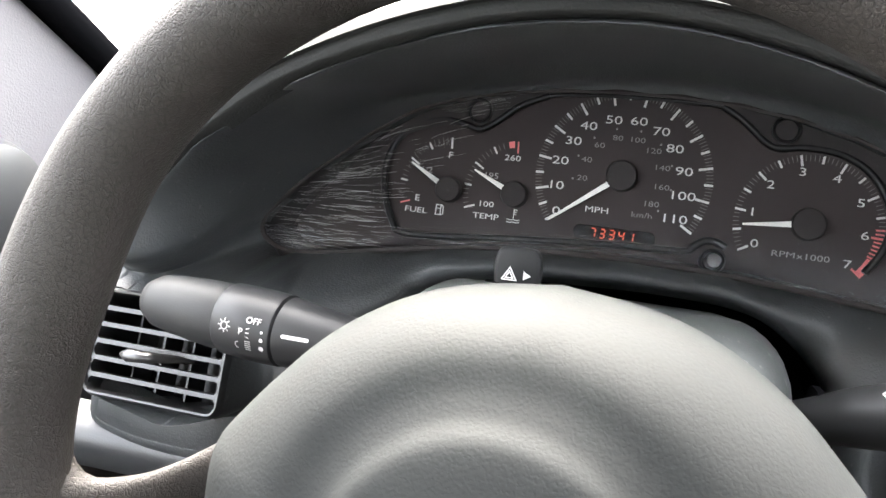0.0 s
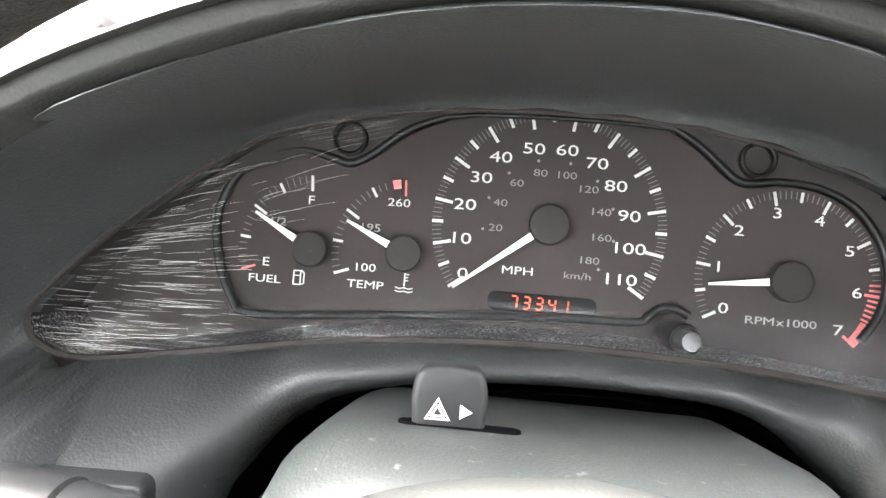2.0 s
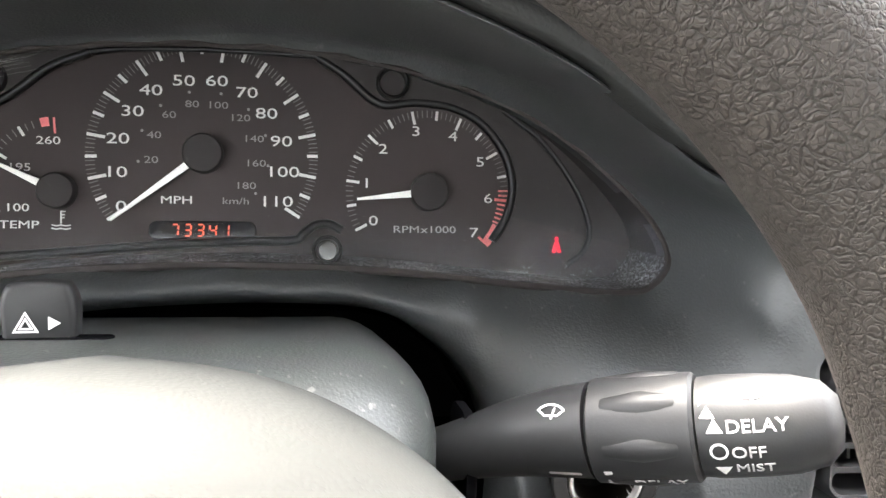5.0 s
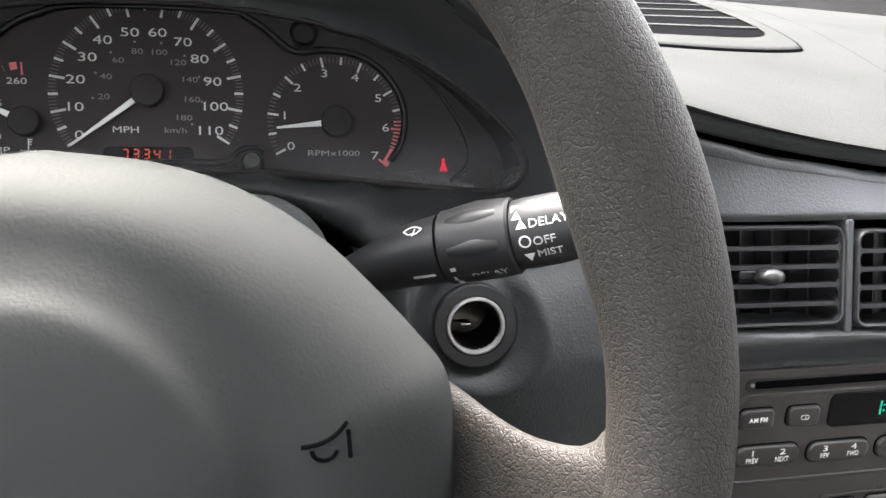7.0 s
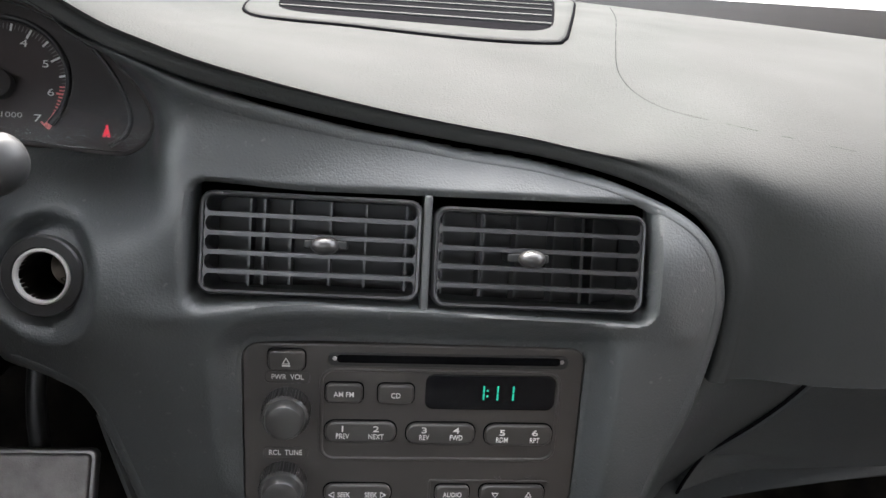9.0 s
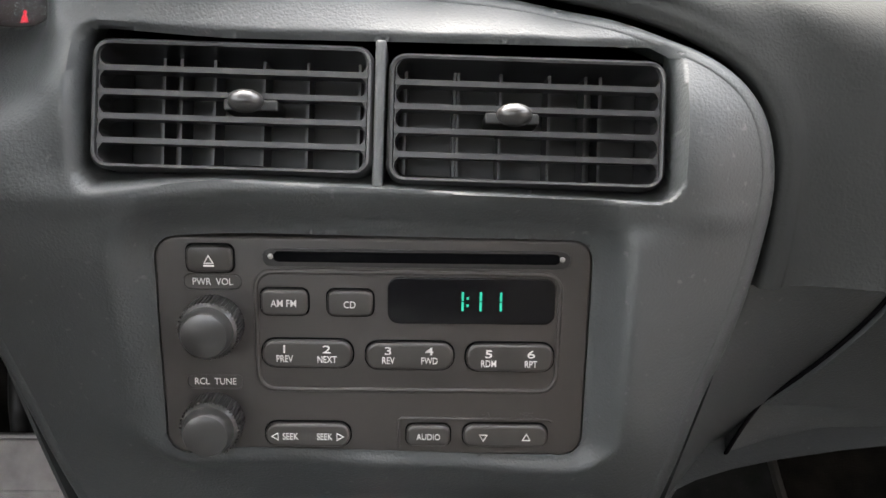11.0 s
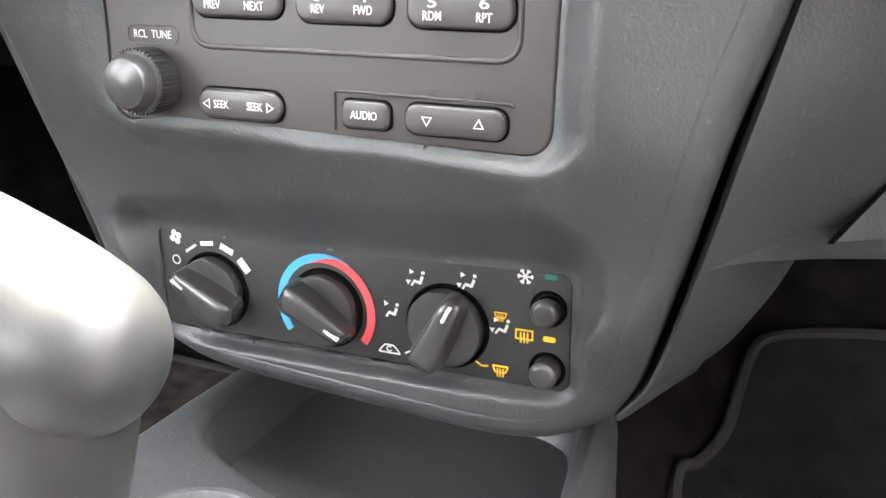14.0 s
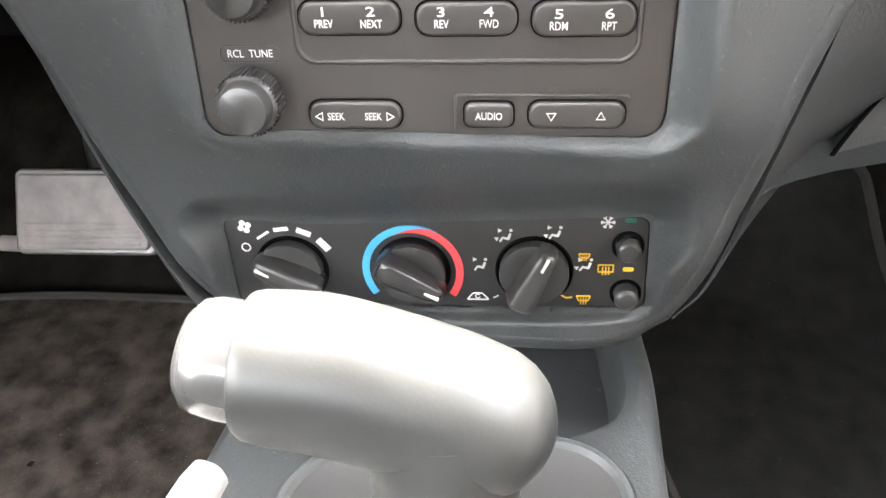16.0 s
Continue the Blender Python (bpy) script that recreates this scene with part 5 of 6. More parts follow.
# openings of the levers
for s in (-1, 1):
    slab("lever_boot", rrect(0.030, 0.046, 0.010), 0.0, 0.0035, BLACK, column, "", COL @ Matrix.Translation((s * 0.0885, 0.012, -0.125)) @ pose(0, 0, 0, 0, 90 * s, 0), 0.001)
# the slot's shadow is a thin black plate standing on the shroud
slab("switch_slot", rrect(0.036, 0.0065, 0.003), -0.004, 0.0012, BLACK, column, "black plate for the shaded slot in the shroud top", COL @ Matrix.Translation((-0.0375, 0.0571, -0.1305)) @ pose(0, 0, 0, -90, 0, 0), 0.0005)

hazard = thing("hazard_switch", "dark grey hazard light switch with white triangle and arrow", "switch")
HZ = face_frame((-0.0412, 0.3223, 0.6422), (0.1358, -0.9302, 0.341), -2.20) @ Matrix.Scale(0.9498, 4)
hz_out = [tuple(p) for p in spline([(-0.0100, -0.020), (0.0105, -0.020), (0.0108, -0.006), (0.0112, 0.004), (0.0090, 0.0105), (0.004, 0.0120), (-0.004, 0.0120), (-0.0088, 0.0105), (-0.0108, 0.004), (-0.0102, -0.006)], 48, True)]
slab("tab", hz_out, -0.008, 0.0, STALK, hazard, "", HZ, 0.0022)


def triangle(x, y, r, turn=90):
    return [(x + r * math.cos(radians(turn + 120 * k)), y + r * math.sin(radians(turn + 120 * k))) for k in range(3)]


def outline_tri(x, y, r, w, turn=90):
    a, b = triangle(x, y, r, turn), triangle(x, y, r - w, turn)
    return [[a[k], a[(k + 1) % 3], b[(k + 1) % 3], b[k]] for k in range(3)]


flats("hazard_mark", outline_tri(-0.0030, -0.0012, 0.0043, 0.0010) + outline_tri(-0.0030, -0.0012, 0.0025, 0.0010) , 0.0005, PRINT, hazard, "", HZ)
flats("arrow_mark", [triangle(0.0046, -0.0006, 0.0024, 0)], 0.0005, PRINT, hazard, "", HZ)

# ---- levers ----
def lever_axis(a, b):
    a, b = Vector(a), Vector(b)
    return Matrix.Translation(a) @ (b - a).to_track_quat("Z", "Y").to_matrix().to_4x4()


def wrap_print(name, polys, axis, r_of, parent, mat, side):
    """Marks wrapped on a lever: polys of (rightwards, upwards) from a place along it; side: -1 where the lever points to the left."""
    verts, faces = [], []
    for s0, t0, o in polys:
        k = len(verts)
        for x, y in o:
            ss = s0 + side * x
            r = r_of(ss) + 0.0003
            a = (t0 + y) / r
            verts.append(axis @ Vector((-side * r * math.cos(a), r * math.sin(a), ss)))
        faces.append(tuple(range(k, k + len(o))))
    return mesh_part(name, verts, faces, mat, parent, "", False)


def lever_text(words, size, s, t, axis, r_of, parent, side, mat=None, wide=1.1):
    ob = lettering("legend", words, size * 0.9, 0, 0, 0, mat or PRINTWORN, parent, "", None, wide)
    for v in ob.data.vertices:
        ss, tt = s + side * v.co.x, t + v.co.y
        r = r_of(ss) + 0.0003 + v.co.z
        v.co = axis @ Vector((-side * r * math.cos(tt / r), r * math.sin(tt / r), ss))
    return ob


def radius_of(profile):
    S, R = [p[1] for p in profile], [p[0] for p in profile]
    return lambda s: float(np.interp(s, S, R))


turn_lever = thing("turn_signal_lever", "dark grey turn signal lever with a light switch ring", "lever")
TL = lever_axis((-0.0595, 0.2785, 0.6155), (-0.2000, 0.2785, 0.6205))
base_p = [(0.0095, 0.0), (0.0105, 0.02), (0.0135, 0.05), (0.0154, 0.068), (0.0154, 0.0705)]
ring_p = [(0.0148, 0.0712), (0.0160, 0.0720), (0.0165, 0.085), (0.0162, 0.1005), (0.0152, 0.1018)]
grip_p = [(0.0146, 0.1022), (0.0152, 0.107), (0.0147, 0.118), (0.0136, 0.131), (0.0122, 0.1405), (0.0090, 0.1463), (0.0044, 0.1484), (0.0002, 0.1487)]
lathe("stem", base_p, STALK, turn_lever, "", TL)
lathe("switch_ring", ring_p, STALK, turn_lever, "worn grey switch ring", TL, 40)
lathe("grip", grip_p, STALKGREY, turn_lever, "", TL, 40)
ring_r, base_r = radius_of(ring_p), radius_of(base_p)
wrap_print("line_mark", [(0.0595, 0.0065, rrect(0.0125, 0.0016, 0.0007))], TL, base_r, turn_lever, PRINT, -1)
lever_text("OFF", 0.0043, 0.0795, 0.0105, TL, ring_r, turn_lever, -1, PRINTWORN)
lever_text("P", 0.0046, 0.0850, 0.0050, TL, ring_r, turn_lever, -1, PRINTWORN)
wrap_print("position_dot", [(0.0747, 0.0065, [(q[0], q[1]) for q in circle(0.0006, 10)]), (0.0747, 0.0030, [(q[0], q[1]) for q in circle(0.0009, 12)]), (0.0747, -0.0010, [(q[0], q[1]) for q in circle(0.0012, 12)])], TL, ring_r, turn_lever, PRINT, -1)
rays = [(0.0935, 0.0060, bar(*turn_xy(a, 0.0022), *turn_xy(a, 0.0032), 0.0005)) for a in range(0, 360, 45)]
wrap_print("lamp_icon", rays + [(0.0935, 0.0060, arc_band(0.0014, 0.0019, k * 45, k * 45 + 45, 2)) for k in range(8)], TL, ring_r, turn_lever, PRINTWORN, -1)
wrap_print("beam_icon", [(0.0835, -0.0012, bar(0.0008, -0.0016 + 0.001 * k, 0.0036, -0.0016 + 0.001 * k, 0.0005)) for k in range(5)] + [(0.0860, -0.0012, arc_band(0.0013, 0.0018, 90 + k * 30, 120 + k * 30, 2)) for k in range(6)], TL, ring_r, turn_lever, PRINTWORN, -1)
wrap_print("ray_icon", [(0.0823, 0.0050 + 0.0016 * k, bar(0.0, 0.0, 0.0016, 0.0006 * k, 0.0005)) for k in (-1, 0, 1)], TL, ring_r, turn_lever, PRINTWORN, -1)

wiper = thing("wiper_lever", "dark grey wiper lever with white legends", "lever")
WL = lever_axis((0.0557, 0.3242, 0.6001), (0.1751, 0.2749, 0.6444))
wb = [(0.0075, 0.0), (0.0085, 0.012), (0.0105, 0.038), (0.0131, 0.064), (0.0135, 0.0705)]
wr = [(0.0134, 0.0712), (0.0144, 0.0720), (0.0148, 0.086), (0.0146, 0.0985), (0.0137, 0.0995)]
we = [(0.0130, 0.1000), (0.0134, 0.104), (0.0132, 0.114), (0.0125, 0.123), (0.0106, 0.1300), (0.0066, 0.1337), (0.0002, 0.1346)]
reach = [(0.0705, 0.0, 0.0135), (0.062, 0.0003, 0.0129), (0.048, 0.0018, 0.0114), (0.032, 0.0055, 0.0092), (0.012, 0.0100, 0.0074), (-0.012, 0.0150, 0.0066)]
tube("stem", spline([tuple(WL @ Vector((0, 0, q)) - Vector((0, 0, drop))) for q, drop, r in reach], 24), list(np.interp(np.linspace(0, 1, 24), np.linspace(0, 1, 6), [r for q, drop, r in reach])), STALK, wiper, "", 24)
lathe("delay_ring", wr, STALK, wiper, "ribbed grey turning ring", WL, 40)
lathe("end", we, STALK, wiper, "", WL, 40)
wbr, wrr, wer = radius_of(wb), radius_of(wr), radius_of(we)
wrap_print("line_mark", [(0.0635, -0.0060, rrect(0.0095, 0.0014, 0.0006))], WL, wbr, wiper, PRINT, 1)
wrap_print("delay_wedge", [(0.0765, -0.0070, [(-0.0016, -0.0035), (0.0006, -0.0045), (0.0006, 0.0035), (-0.0016, 0.0035)]), (0.0765, -0.0130, rrect(0.0022, 0.0025, 0.0005))], WL, wrr, wiper, PRINT, 1)
lever_text("DELAY", 0.0047, 0.0890, -0.0095, WL, wrr, wiper, 1)
lever_text("DELAY", 0.0050, 0.1145, 0.0075, WL, wer, wiper, 1)
lever_text("OFF", 0.0048, 0.1120, 0.0008, WL, wer, wiper, 1)
lever_text("MIST", 0.0046, 0.1130, -0.0042, WL, wer, wiper, 1)
marks = [(0.1035, 0.0142, [(-0.0024, -0.0012), (0.0, 0.0022), (-0.0024, 0.0022)]), (0.1030, 0.0110, triangle(0, 0, 0.0022)), (0.1045, 0.0074, triangle(0, 0, 0.0024)), (0.1055, -0.0046, triangle(0, 0, 0.0024, -90))]
marks += [(0.1050, 0.0014, arc_band(0.0017, 0.0023, k * 45, k * 45 + 45, 2)) for k in range(8)]
wrap_print("position_mark", marks, WL, wer, wiper, PRINT, 1)


def wiper_icon(k=1.0):
    return [arc_band(0.0042 * k, 0.0048 * k, 40 + 12.5 * q, 52.5 + 12.5 * q, 1) for q in range(8)] + [bar(*turn_xy(40, 0.0022 * k), *turn_xy(40, 0.0046 * k), 0.0005 * k), bar(*turn_xy(140, 0.0022 * k), *turn_xy(140, 0.0046 * k), 0.0005 * k),
            bar(*turn_xy(40, 0.0022 * k), *turn_xy(140, 0.0022 * k), 0.0005 * k), bar(0, 0.0005 * k, 0.001 * k, 0.0035 * k, 0.0005 * k)]


wrap_print("wiper_icon", [(0.0620, 0.0105, o) for o in wiper_icon(1.1)], WL, wbr, wiper, PRINT, 1)
wrap_print("washer_icon", [(0.1140, 0.0135, o) for o in wiper_icon(1.0)], WL, wer, wiper, PRINT, 1)
for k in range(7):
    a = 2 * math.pi * (k + 0.3) / 7
    tube("rib", [WL @ Vector((0.0108 * math.cos(a), 0.0108 * math.sin(a), q)) for q in (0.0735, 0.076, 0.086, 0.095, 0.0975)], [0.0022, 0.0040, 0.0049, 0.0042, 0.0024], STALK, wiper, "", 14)

# dimmer beside the side vent
dim = thing("dimmer_panel", "dark panel with a white graduated strip and thumb wheel", "dimmer")
DM = face_frame((-0.1561, 0.3059, 0.5751), (0.1363, -0.9585, 0.2505), -2.13) @ Matrix.Scale(0.9498, 4)
slab("plate", rrect(0.050, 0.066, 0.004), -0.01, 0.001, TRIM, dim, "", DM, 0.001)
flats("level_strip", [[(0.0035, 0.030 - 0.0125 * k), (0.0035, 0.0185 - 0.0125 * k), (0.0062 + 0.0004 * k, 0.0185 - 0.0125 * k), (0.0062, 0.030 - 0.0125 * k)] for k in range(5)], 0.0014, PRINT, dim, "", DM)
lathe("thumb_wheel", [(0.0001, -0.004), (0.017, -0.004), (0.018, -0.003), (0.018, 0.003), (0.017, 0.004), (0.0001, 0.004)], BLACK, dim, "", DM @ Matrix.Translation((0.0150, 0.0, -0.008)) @ pose(0, 0, 0, 0, 90, 0), 40)

# ---- power socket ----
socket = thing("power_socket", "open cigarette lighter socket with a chrome ring", "power socket")
SK = face_frame((0.1412, 0.3485, 0.5615), (0.0, -0.965, 0.262), 0.0)
lathe("collar", [(0.0205, -0.004), (0.0205, 0.0006), (0.0196, 0.0016), (0.0150, 0.0016), (0.0140, 0.0005), (0.0140, -0.01)], DARK, socket, "black collar", SK, 40, False)
lathe("ring", [(0.0142, -0.006), (0.0142, 0.0012), (0.0136, 0.0022), (0.0128, 0.0022), (0.0122, 0.0012), (0.0122, -0.006)], RING, socket, "bright chrome ring", SK, 40, False)
lathe("barrel", [(0.0122, -0.001), (0.0120, -0.036), (0.006, -0.038), (0.0002, -0.038)], SOCKET, socket, "brown metal barrel", SK, 32, False)
for s in (-1, 1):
    slab("contact", rrect(0.006, 0.0016, 0.0006, x=0.0, y=0.006 * s), -0.036, -0.028, CHROME, socket, "", SK, 0.0003)

# ---- steering wheel ----
wheel = thing("steering_wheel", "grey grained steering wheel with a large airbag cover", "steering wheel")
RM, rm = 0.1610, 0.0152
rings = []
for i in range(120):
    a = 2 * math.pi * i / 120
    rad = Vector((math.cos(a), math.sin(a), 0))
    ring = []
    deg = math.degrees(math.atan2(math.sin(a), abs(math.cos(a))))
    swell = 0.0052 * math.exp(-((deg - 17) / 14) ** 2)
    for k in range(28):
        b = 2 * math.pi * k / 28
        inner = max(0.0, -math.cos(b)) * swell
        ring.append(rad * (RM + (rm + 0.0008) * math.cos(b) - inner) + Vector((0, 0, 1.06 * rm * math.sin(b))))
    rings.append(ring)
verts = [WH @ v for r_ in rings for v in r_]
mesh_part("rim", verts, grid_faces(120, 28, True, True), WHEEL, wheel, "leather-grained rim")

# airbag cover
CV = -0.0263


COVER_OUT = [(0.0, 0.0623), (0.029, 0.0586), (0.0516, 0.0509), (0.0734, 0.037), (0.0904, 0.0203), (0.1033, 0.0056), (0.1105, -0.0046), (0.1125, -0.0181), (0.1113, -0.0426), (0.1017, -0.0712), (0.0726, -0.0981), (0.0363, -0.1103), (0.0, -0.1136)]
half = spline(COVER_OUT, 61)
cover_uv = np.array([tuple(p) for p in half] + [(-x, y) for x, y in half[-2:0:-1]])
cover_ang = np.unwrap(np.arctan2(cover_uv[:, 1] - CV, cover_uv[:, 0]))
cover_rad = np.hypot(cover_uv[:, 0], cover_uv[:, 1] - CV)
ordered = np.argsort(np.mod(cover_ang, 2 * math.pi))
ca_, cr_ = np.mod(cover_ang, 2 * math.pi)[ordered], cover_rad[ordered]


def cover_edge(x, y):
    return float(np.interp(math.atan2(y - CV, x) % (2 * math.pi), ca_, cr_, period=2 * math.pi))


def cover_h(x, y):
    q = math.hypot(x, y - CV) / cover_edge(x, y)
    h = -0.0516 + 0.0555 * max(0.0, 1 - q ** 3.53) ** 0.5
    r = math.hypot(x, y - CV)
    rr = r / 0.053
    h += 0.0026 * float(smooth01((0.0545 - r) / 0.0065)) + 0.0032 * max(0.0, 1 - rr * rr)
    h -= 0.0030 * math.exp(-((r - 0.0605) / 0.009) ** 2)
    return h


rings = []
for s in [1.0, 0.998, 0.993, 0.985, 0.97, 0.95] + [0.95 * (1 - k / 48) for k in range(1, 48)] + [0.002]:
    rings.append([(x * s, CV + (y - CV) * s, cover_h(x * s, CV + (y - CV) * s)) for x, y in cover_uv])
first = rings[0]
skirt = [[(x * 0.97, CV + (y - CV) * 0.97, z - 0.030) for x, y, z in first], [(x, y, z - 0.010) for x, y, z in first]]
loft("airbag_cover", skirt + rings, COVER, wheel, "domed grained airbag cover", True, False, WH)
# horn sign
hx, hy = 0.0735, -0.0150
horn_lines = [[(hx - 0.0062 + 0.00093 * k, hy + 0.0012 + 0.00002 * k * k + 0.00000009 * k ** 4) for k in range(13)], [(hx + 0.0052, hy + 0.0042), (hx + 0.0054, hy + 0.001), (hx + 0.0056, hy - 0.0026)],
              [(hx - 0.0006 + 0.0030 * math.cos(radians(a)), hy + 0.0002 + 0.0026 * math.sin(radians(a))) for a in range(180, 350, 12)]]
for pts in horn_lines:
    tube("horn_mark", [WH @ Vector((x, y, cover_h(x, y) + 0.0001)) for x, y in pts], 0.00055, BLACK, wheel, "dark moulded horn sign", 6)
# spokes, flaring into the rim
for s in (-1, 1):
    rings = []
    for k in range(22):
        q = k / 21
        x = 0.098 + 0.061 * q
        flare = float(smooth01((x - 0.136) / 0.026)) ** 2
        top = -0.003 - 0.0190 * float(smooth01((x - 0.099) / 0.036)) + 0.048 * flare
        bot = -0.064 - 0.010 * q - 0.03 * flare
        th = 0.0105 + 0.003 * flare
        zc = -0.052 + 0.051 * float(smooth01((x - 0.107) / 0.048))
        mid, half_w = (top + bot) / 2, (top - bot) / 2
        ring = []
        for j in range(36):
            b = 2 * math.pi * j / 36
            cc, ss = math.cos(b), math.sin(b)
            ring.append((s * x, mid + half_w * math.copysign(abs(ss) ** 0.45, ss), zc + th * math.copysign(abs(cc) ** 0.8, cc)))
        rings.append(ring)
    loft("spoke", rings, WHEEL, wheel, "", True, True, WH)

# ---- radio ----
radio = thing("car_radio", "dark brown-grey car radio with two knobs and a green clock", "car radio")
R0 = RAD @ Matrix.Translation((0.0, 0.0, 0.0))
slab("face", RADIO_OUT, -0.02, 0.0, RADIO, radio, "", R0, 0.0015)
OX, OY = 0.0066, -0.0035


def rp(u, v):
    """From the face's measured millimetres to metres about its middle."""
    return u * MM + OX, v * MM + OY


def key(words_rows, u0, u1, v0, v1, name="button", r=0.003, icon=None):
    (x0, y0), (x1, y1) = rp(u0, v0), rp(u1, v1)
    w, h = x1 - x0, y1 - y0
    cx, cy = (x0 + x1) / 2, (y0 + y1) / 2
    slab("key_gap", rrect(w + 0.0014, h + 0.0014, r + 0.0005, x=cx, y=cy), -0.001, 0.0004, BLACK, radio, "", R0, 0.0002)
    b = slab(name, rrect(w, h, r, x=cx, y=cy), 0.0, 0.0026, BUTTON, radio, "", R0, 0.0013, 0.0003)
    for words, u, v, size, wide in words_rows:
        x, y = rp(u, v)
        lettering("legend", words, size, x, y, 0.0030, PRINT, b, "", R0, wide, 0.00001)
    return b


ej = key([], -82.2, -63.6, 36.9, 48.0)
flats("eject_mark", outline_tri(*rp(-72.9, 42.0), 0.0024, 0.0007) + [bar(*rp(-75.0, 39.9), *rp(-70.8, 39.9), 0.0006)], 0.0031, PRINT, ej, "", R0)
key([("AM FM", -43.4, 24.2, 0.0042, 0.85)], -52.9, -33.9, 18.9, 29.8)
key([("CD", -16.6, 23.9, 0.0042, 0.85)], -25.8, -7.3, 18.8, 29.7)
key([("1", -43.8, 4.4, 0.0048, 1.55), ("PREV", -43.8, 0.2, 0.0042, 0.75), ("2", -26.3, 4.4, 0.0048, 1.55), ("NEXT", -26.3, 0.0, 0.0042, 0.75)], -53.1, -15.9, -4.0, 8.0, r=0.0052)
key([("3", -0.9, 4.0, 0.0048, 1.55), ("REV", -0.9, -0.2, 0.0042, 0.75), ("4", 16.2, 4.0, 0.0048, 1.55), ("FWD", 16.2, -0.2, 0.0042, 0.75)], -10.2, 26.1, -4.6, 7.4, r=0.0052)
key([("5", 40.9, 3.0, 0.0048, 1.55), ("RDM", 40.9, -1.2, 0.0042, 0.75), ("6", 58.5, 3.0, 0.0048, 1.55), ("RPT", 58.5, -1.3, 0.0042, 0.75)], 31.6, 68.0, -5.0, 7.2, r=0.0052)
sk = key([("SEEK", -42.5, -35.1, 0.0042, 0.75), ("SEEK", -28.0, -35.1, 0.0042, 0.75)], -53.2, -17.3, -40.3, -29.4, r=0.005)
flats("seek_mark", outline_tri(*rp(-48.6, -35.0), 0.0021, 0.0006, 180), 0.0031, PRINT, sk, "", R0)
flats("seek_mark", outline_tri(*rp(-21.8, -35.0), 0.0021, 0.0006, 0), 0.0031, PRINT, sk, "", R0)
key([("AUDIO", 16.2, -34.9, 0.0040, 0.8)], 6.9, 25.3, -39.6, -30.0)
ud = key([], 31.2, 67.0, -39.8, -29.6, r=0.0042)
flats("set_mark", outline_tri(*rp(39.6, -34.6), 0.0022, 0.0006, -90) + outline_tri(*rp(58.0, -35.0), 0.0022, 0.0006, 90), 0.0031, PRINT, ud, "", R0)
lettering("legend", "HR", 0.0036, *rp(40.5, -25.8), 0.0002, BUTTON, radio, "moulded grey legend", R0, 0.9)
lettering("legend", "MIN", 0.0036, *rp(58.0, -25.8), 0.0002, BUTTON, radio, "moulded grey legend", R0, 0.9)
tube("moulding", [R0 @ Vector((*rp(u, v), 0.0003)) for u, v in ((3.5, -41), (3.5, -28.0), (4.5, -27.2), (67.5, -27.6), (68.8, -28.6))], 0.0006, RADIO, radio, "", 8)
# framed upper field
(x0, y0), (x1, y1) = rp(-55.2, -14.5), rp(69.8, 37.0)
fld = rrect(x1 - x0, y1 - y0, 0.007, x=(x0 + x1) / 2, y=(y0 + y1) / 2)
tube("moulding", [R0 @ Vector((x, y, -0.0002)) for x, y in fld + fld[:2]], 0.0011, RADIO, radio, "raised frame line", 10)
(x0, y0), (x1, y1) = rp(-1.2, 15.4), rp(67.8, 35.2)
disp = slab("display", rrect(x1 - x0, y1 - y0, 0.0045, x=(x0 + x1) / 2, y=(y0 + y1) / 2), 0.0, 0.0009, DISPLAY, radio, "black display with a green clock", R0, 0.0005)
seg = []
for u, top, low in ((29.6, 29.4, 21.4), (37.0, 29.4, 21.4), (45.3, 29.4, 21.4)):
    seg += [bar(*rp(u, low), *rp(u, (low + top) / 2 - 0.3), 0.0009), bar(*rp(u, (low + top) / 2 + 0.3), *rp(u, top), 0.0009)]
for v in (23.6, 26.8):
    seg.append(bar(*rp(31.6, v - 0.5), *rp(31.6, v + 0.5), 0.0009))
flats("clock_digits", seg, 0.0013, CLOCK, disp, "", R0)
(x0, y0), (x1, y1) = rp(-51.8, 39.2), rp(73.3, 46.8)
sl = slab("cd_slot", rrect(x1 - x0, y1 - y0, 0.0035, x=(x0 + x1) / 2, y=(y0 + y1) / 2), 0.0, 0.0006, DARK, radio, "recessed disc slot", R0, 0.0004)
slab("mouth", rrect(x1 - x0 - 0.009, 0.0044, 0.0020, x=(x0 + x1) / 2, y=(y0 + y1) / 2 + 0.0005), 0.0, 0.0010, BLACK, sl, "", R0, 0.0002)
for u in (-48.5, 69.8):
    lathe("pin", [(0.0011, 0.0), (0.0011, 0.0012), (0.0003, 0.0016)], STEEL, sl, "", R0 @ Matrix.Translation((*rp(u, 43.6), 0)), 10)
for words, u, v in (("PWR  VOL", -72.5, 32.4), ("RCL  TUNE", -73.6, -11.3)):
    lettering("legend", words, 0.0042, *rp(u, v), 0.0003, PRINT, radio, "", R0, 0.85)
    o = rrect(0.0232, 0.0062, 0.0026, x=rp(u, v)[0], y=rp(u, v)[1])
    tube("moulding", [R0 @ Vector((x, y, 0.0001)) for x, y in o + o[:1]], 0.0003, BUTTON, radio, "", 6)
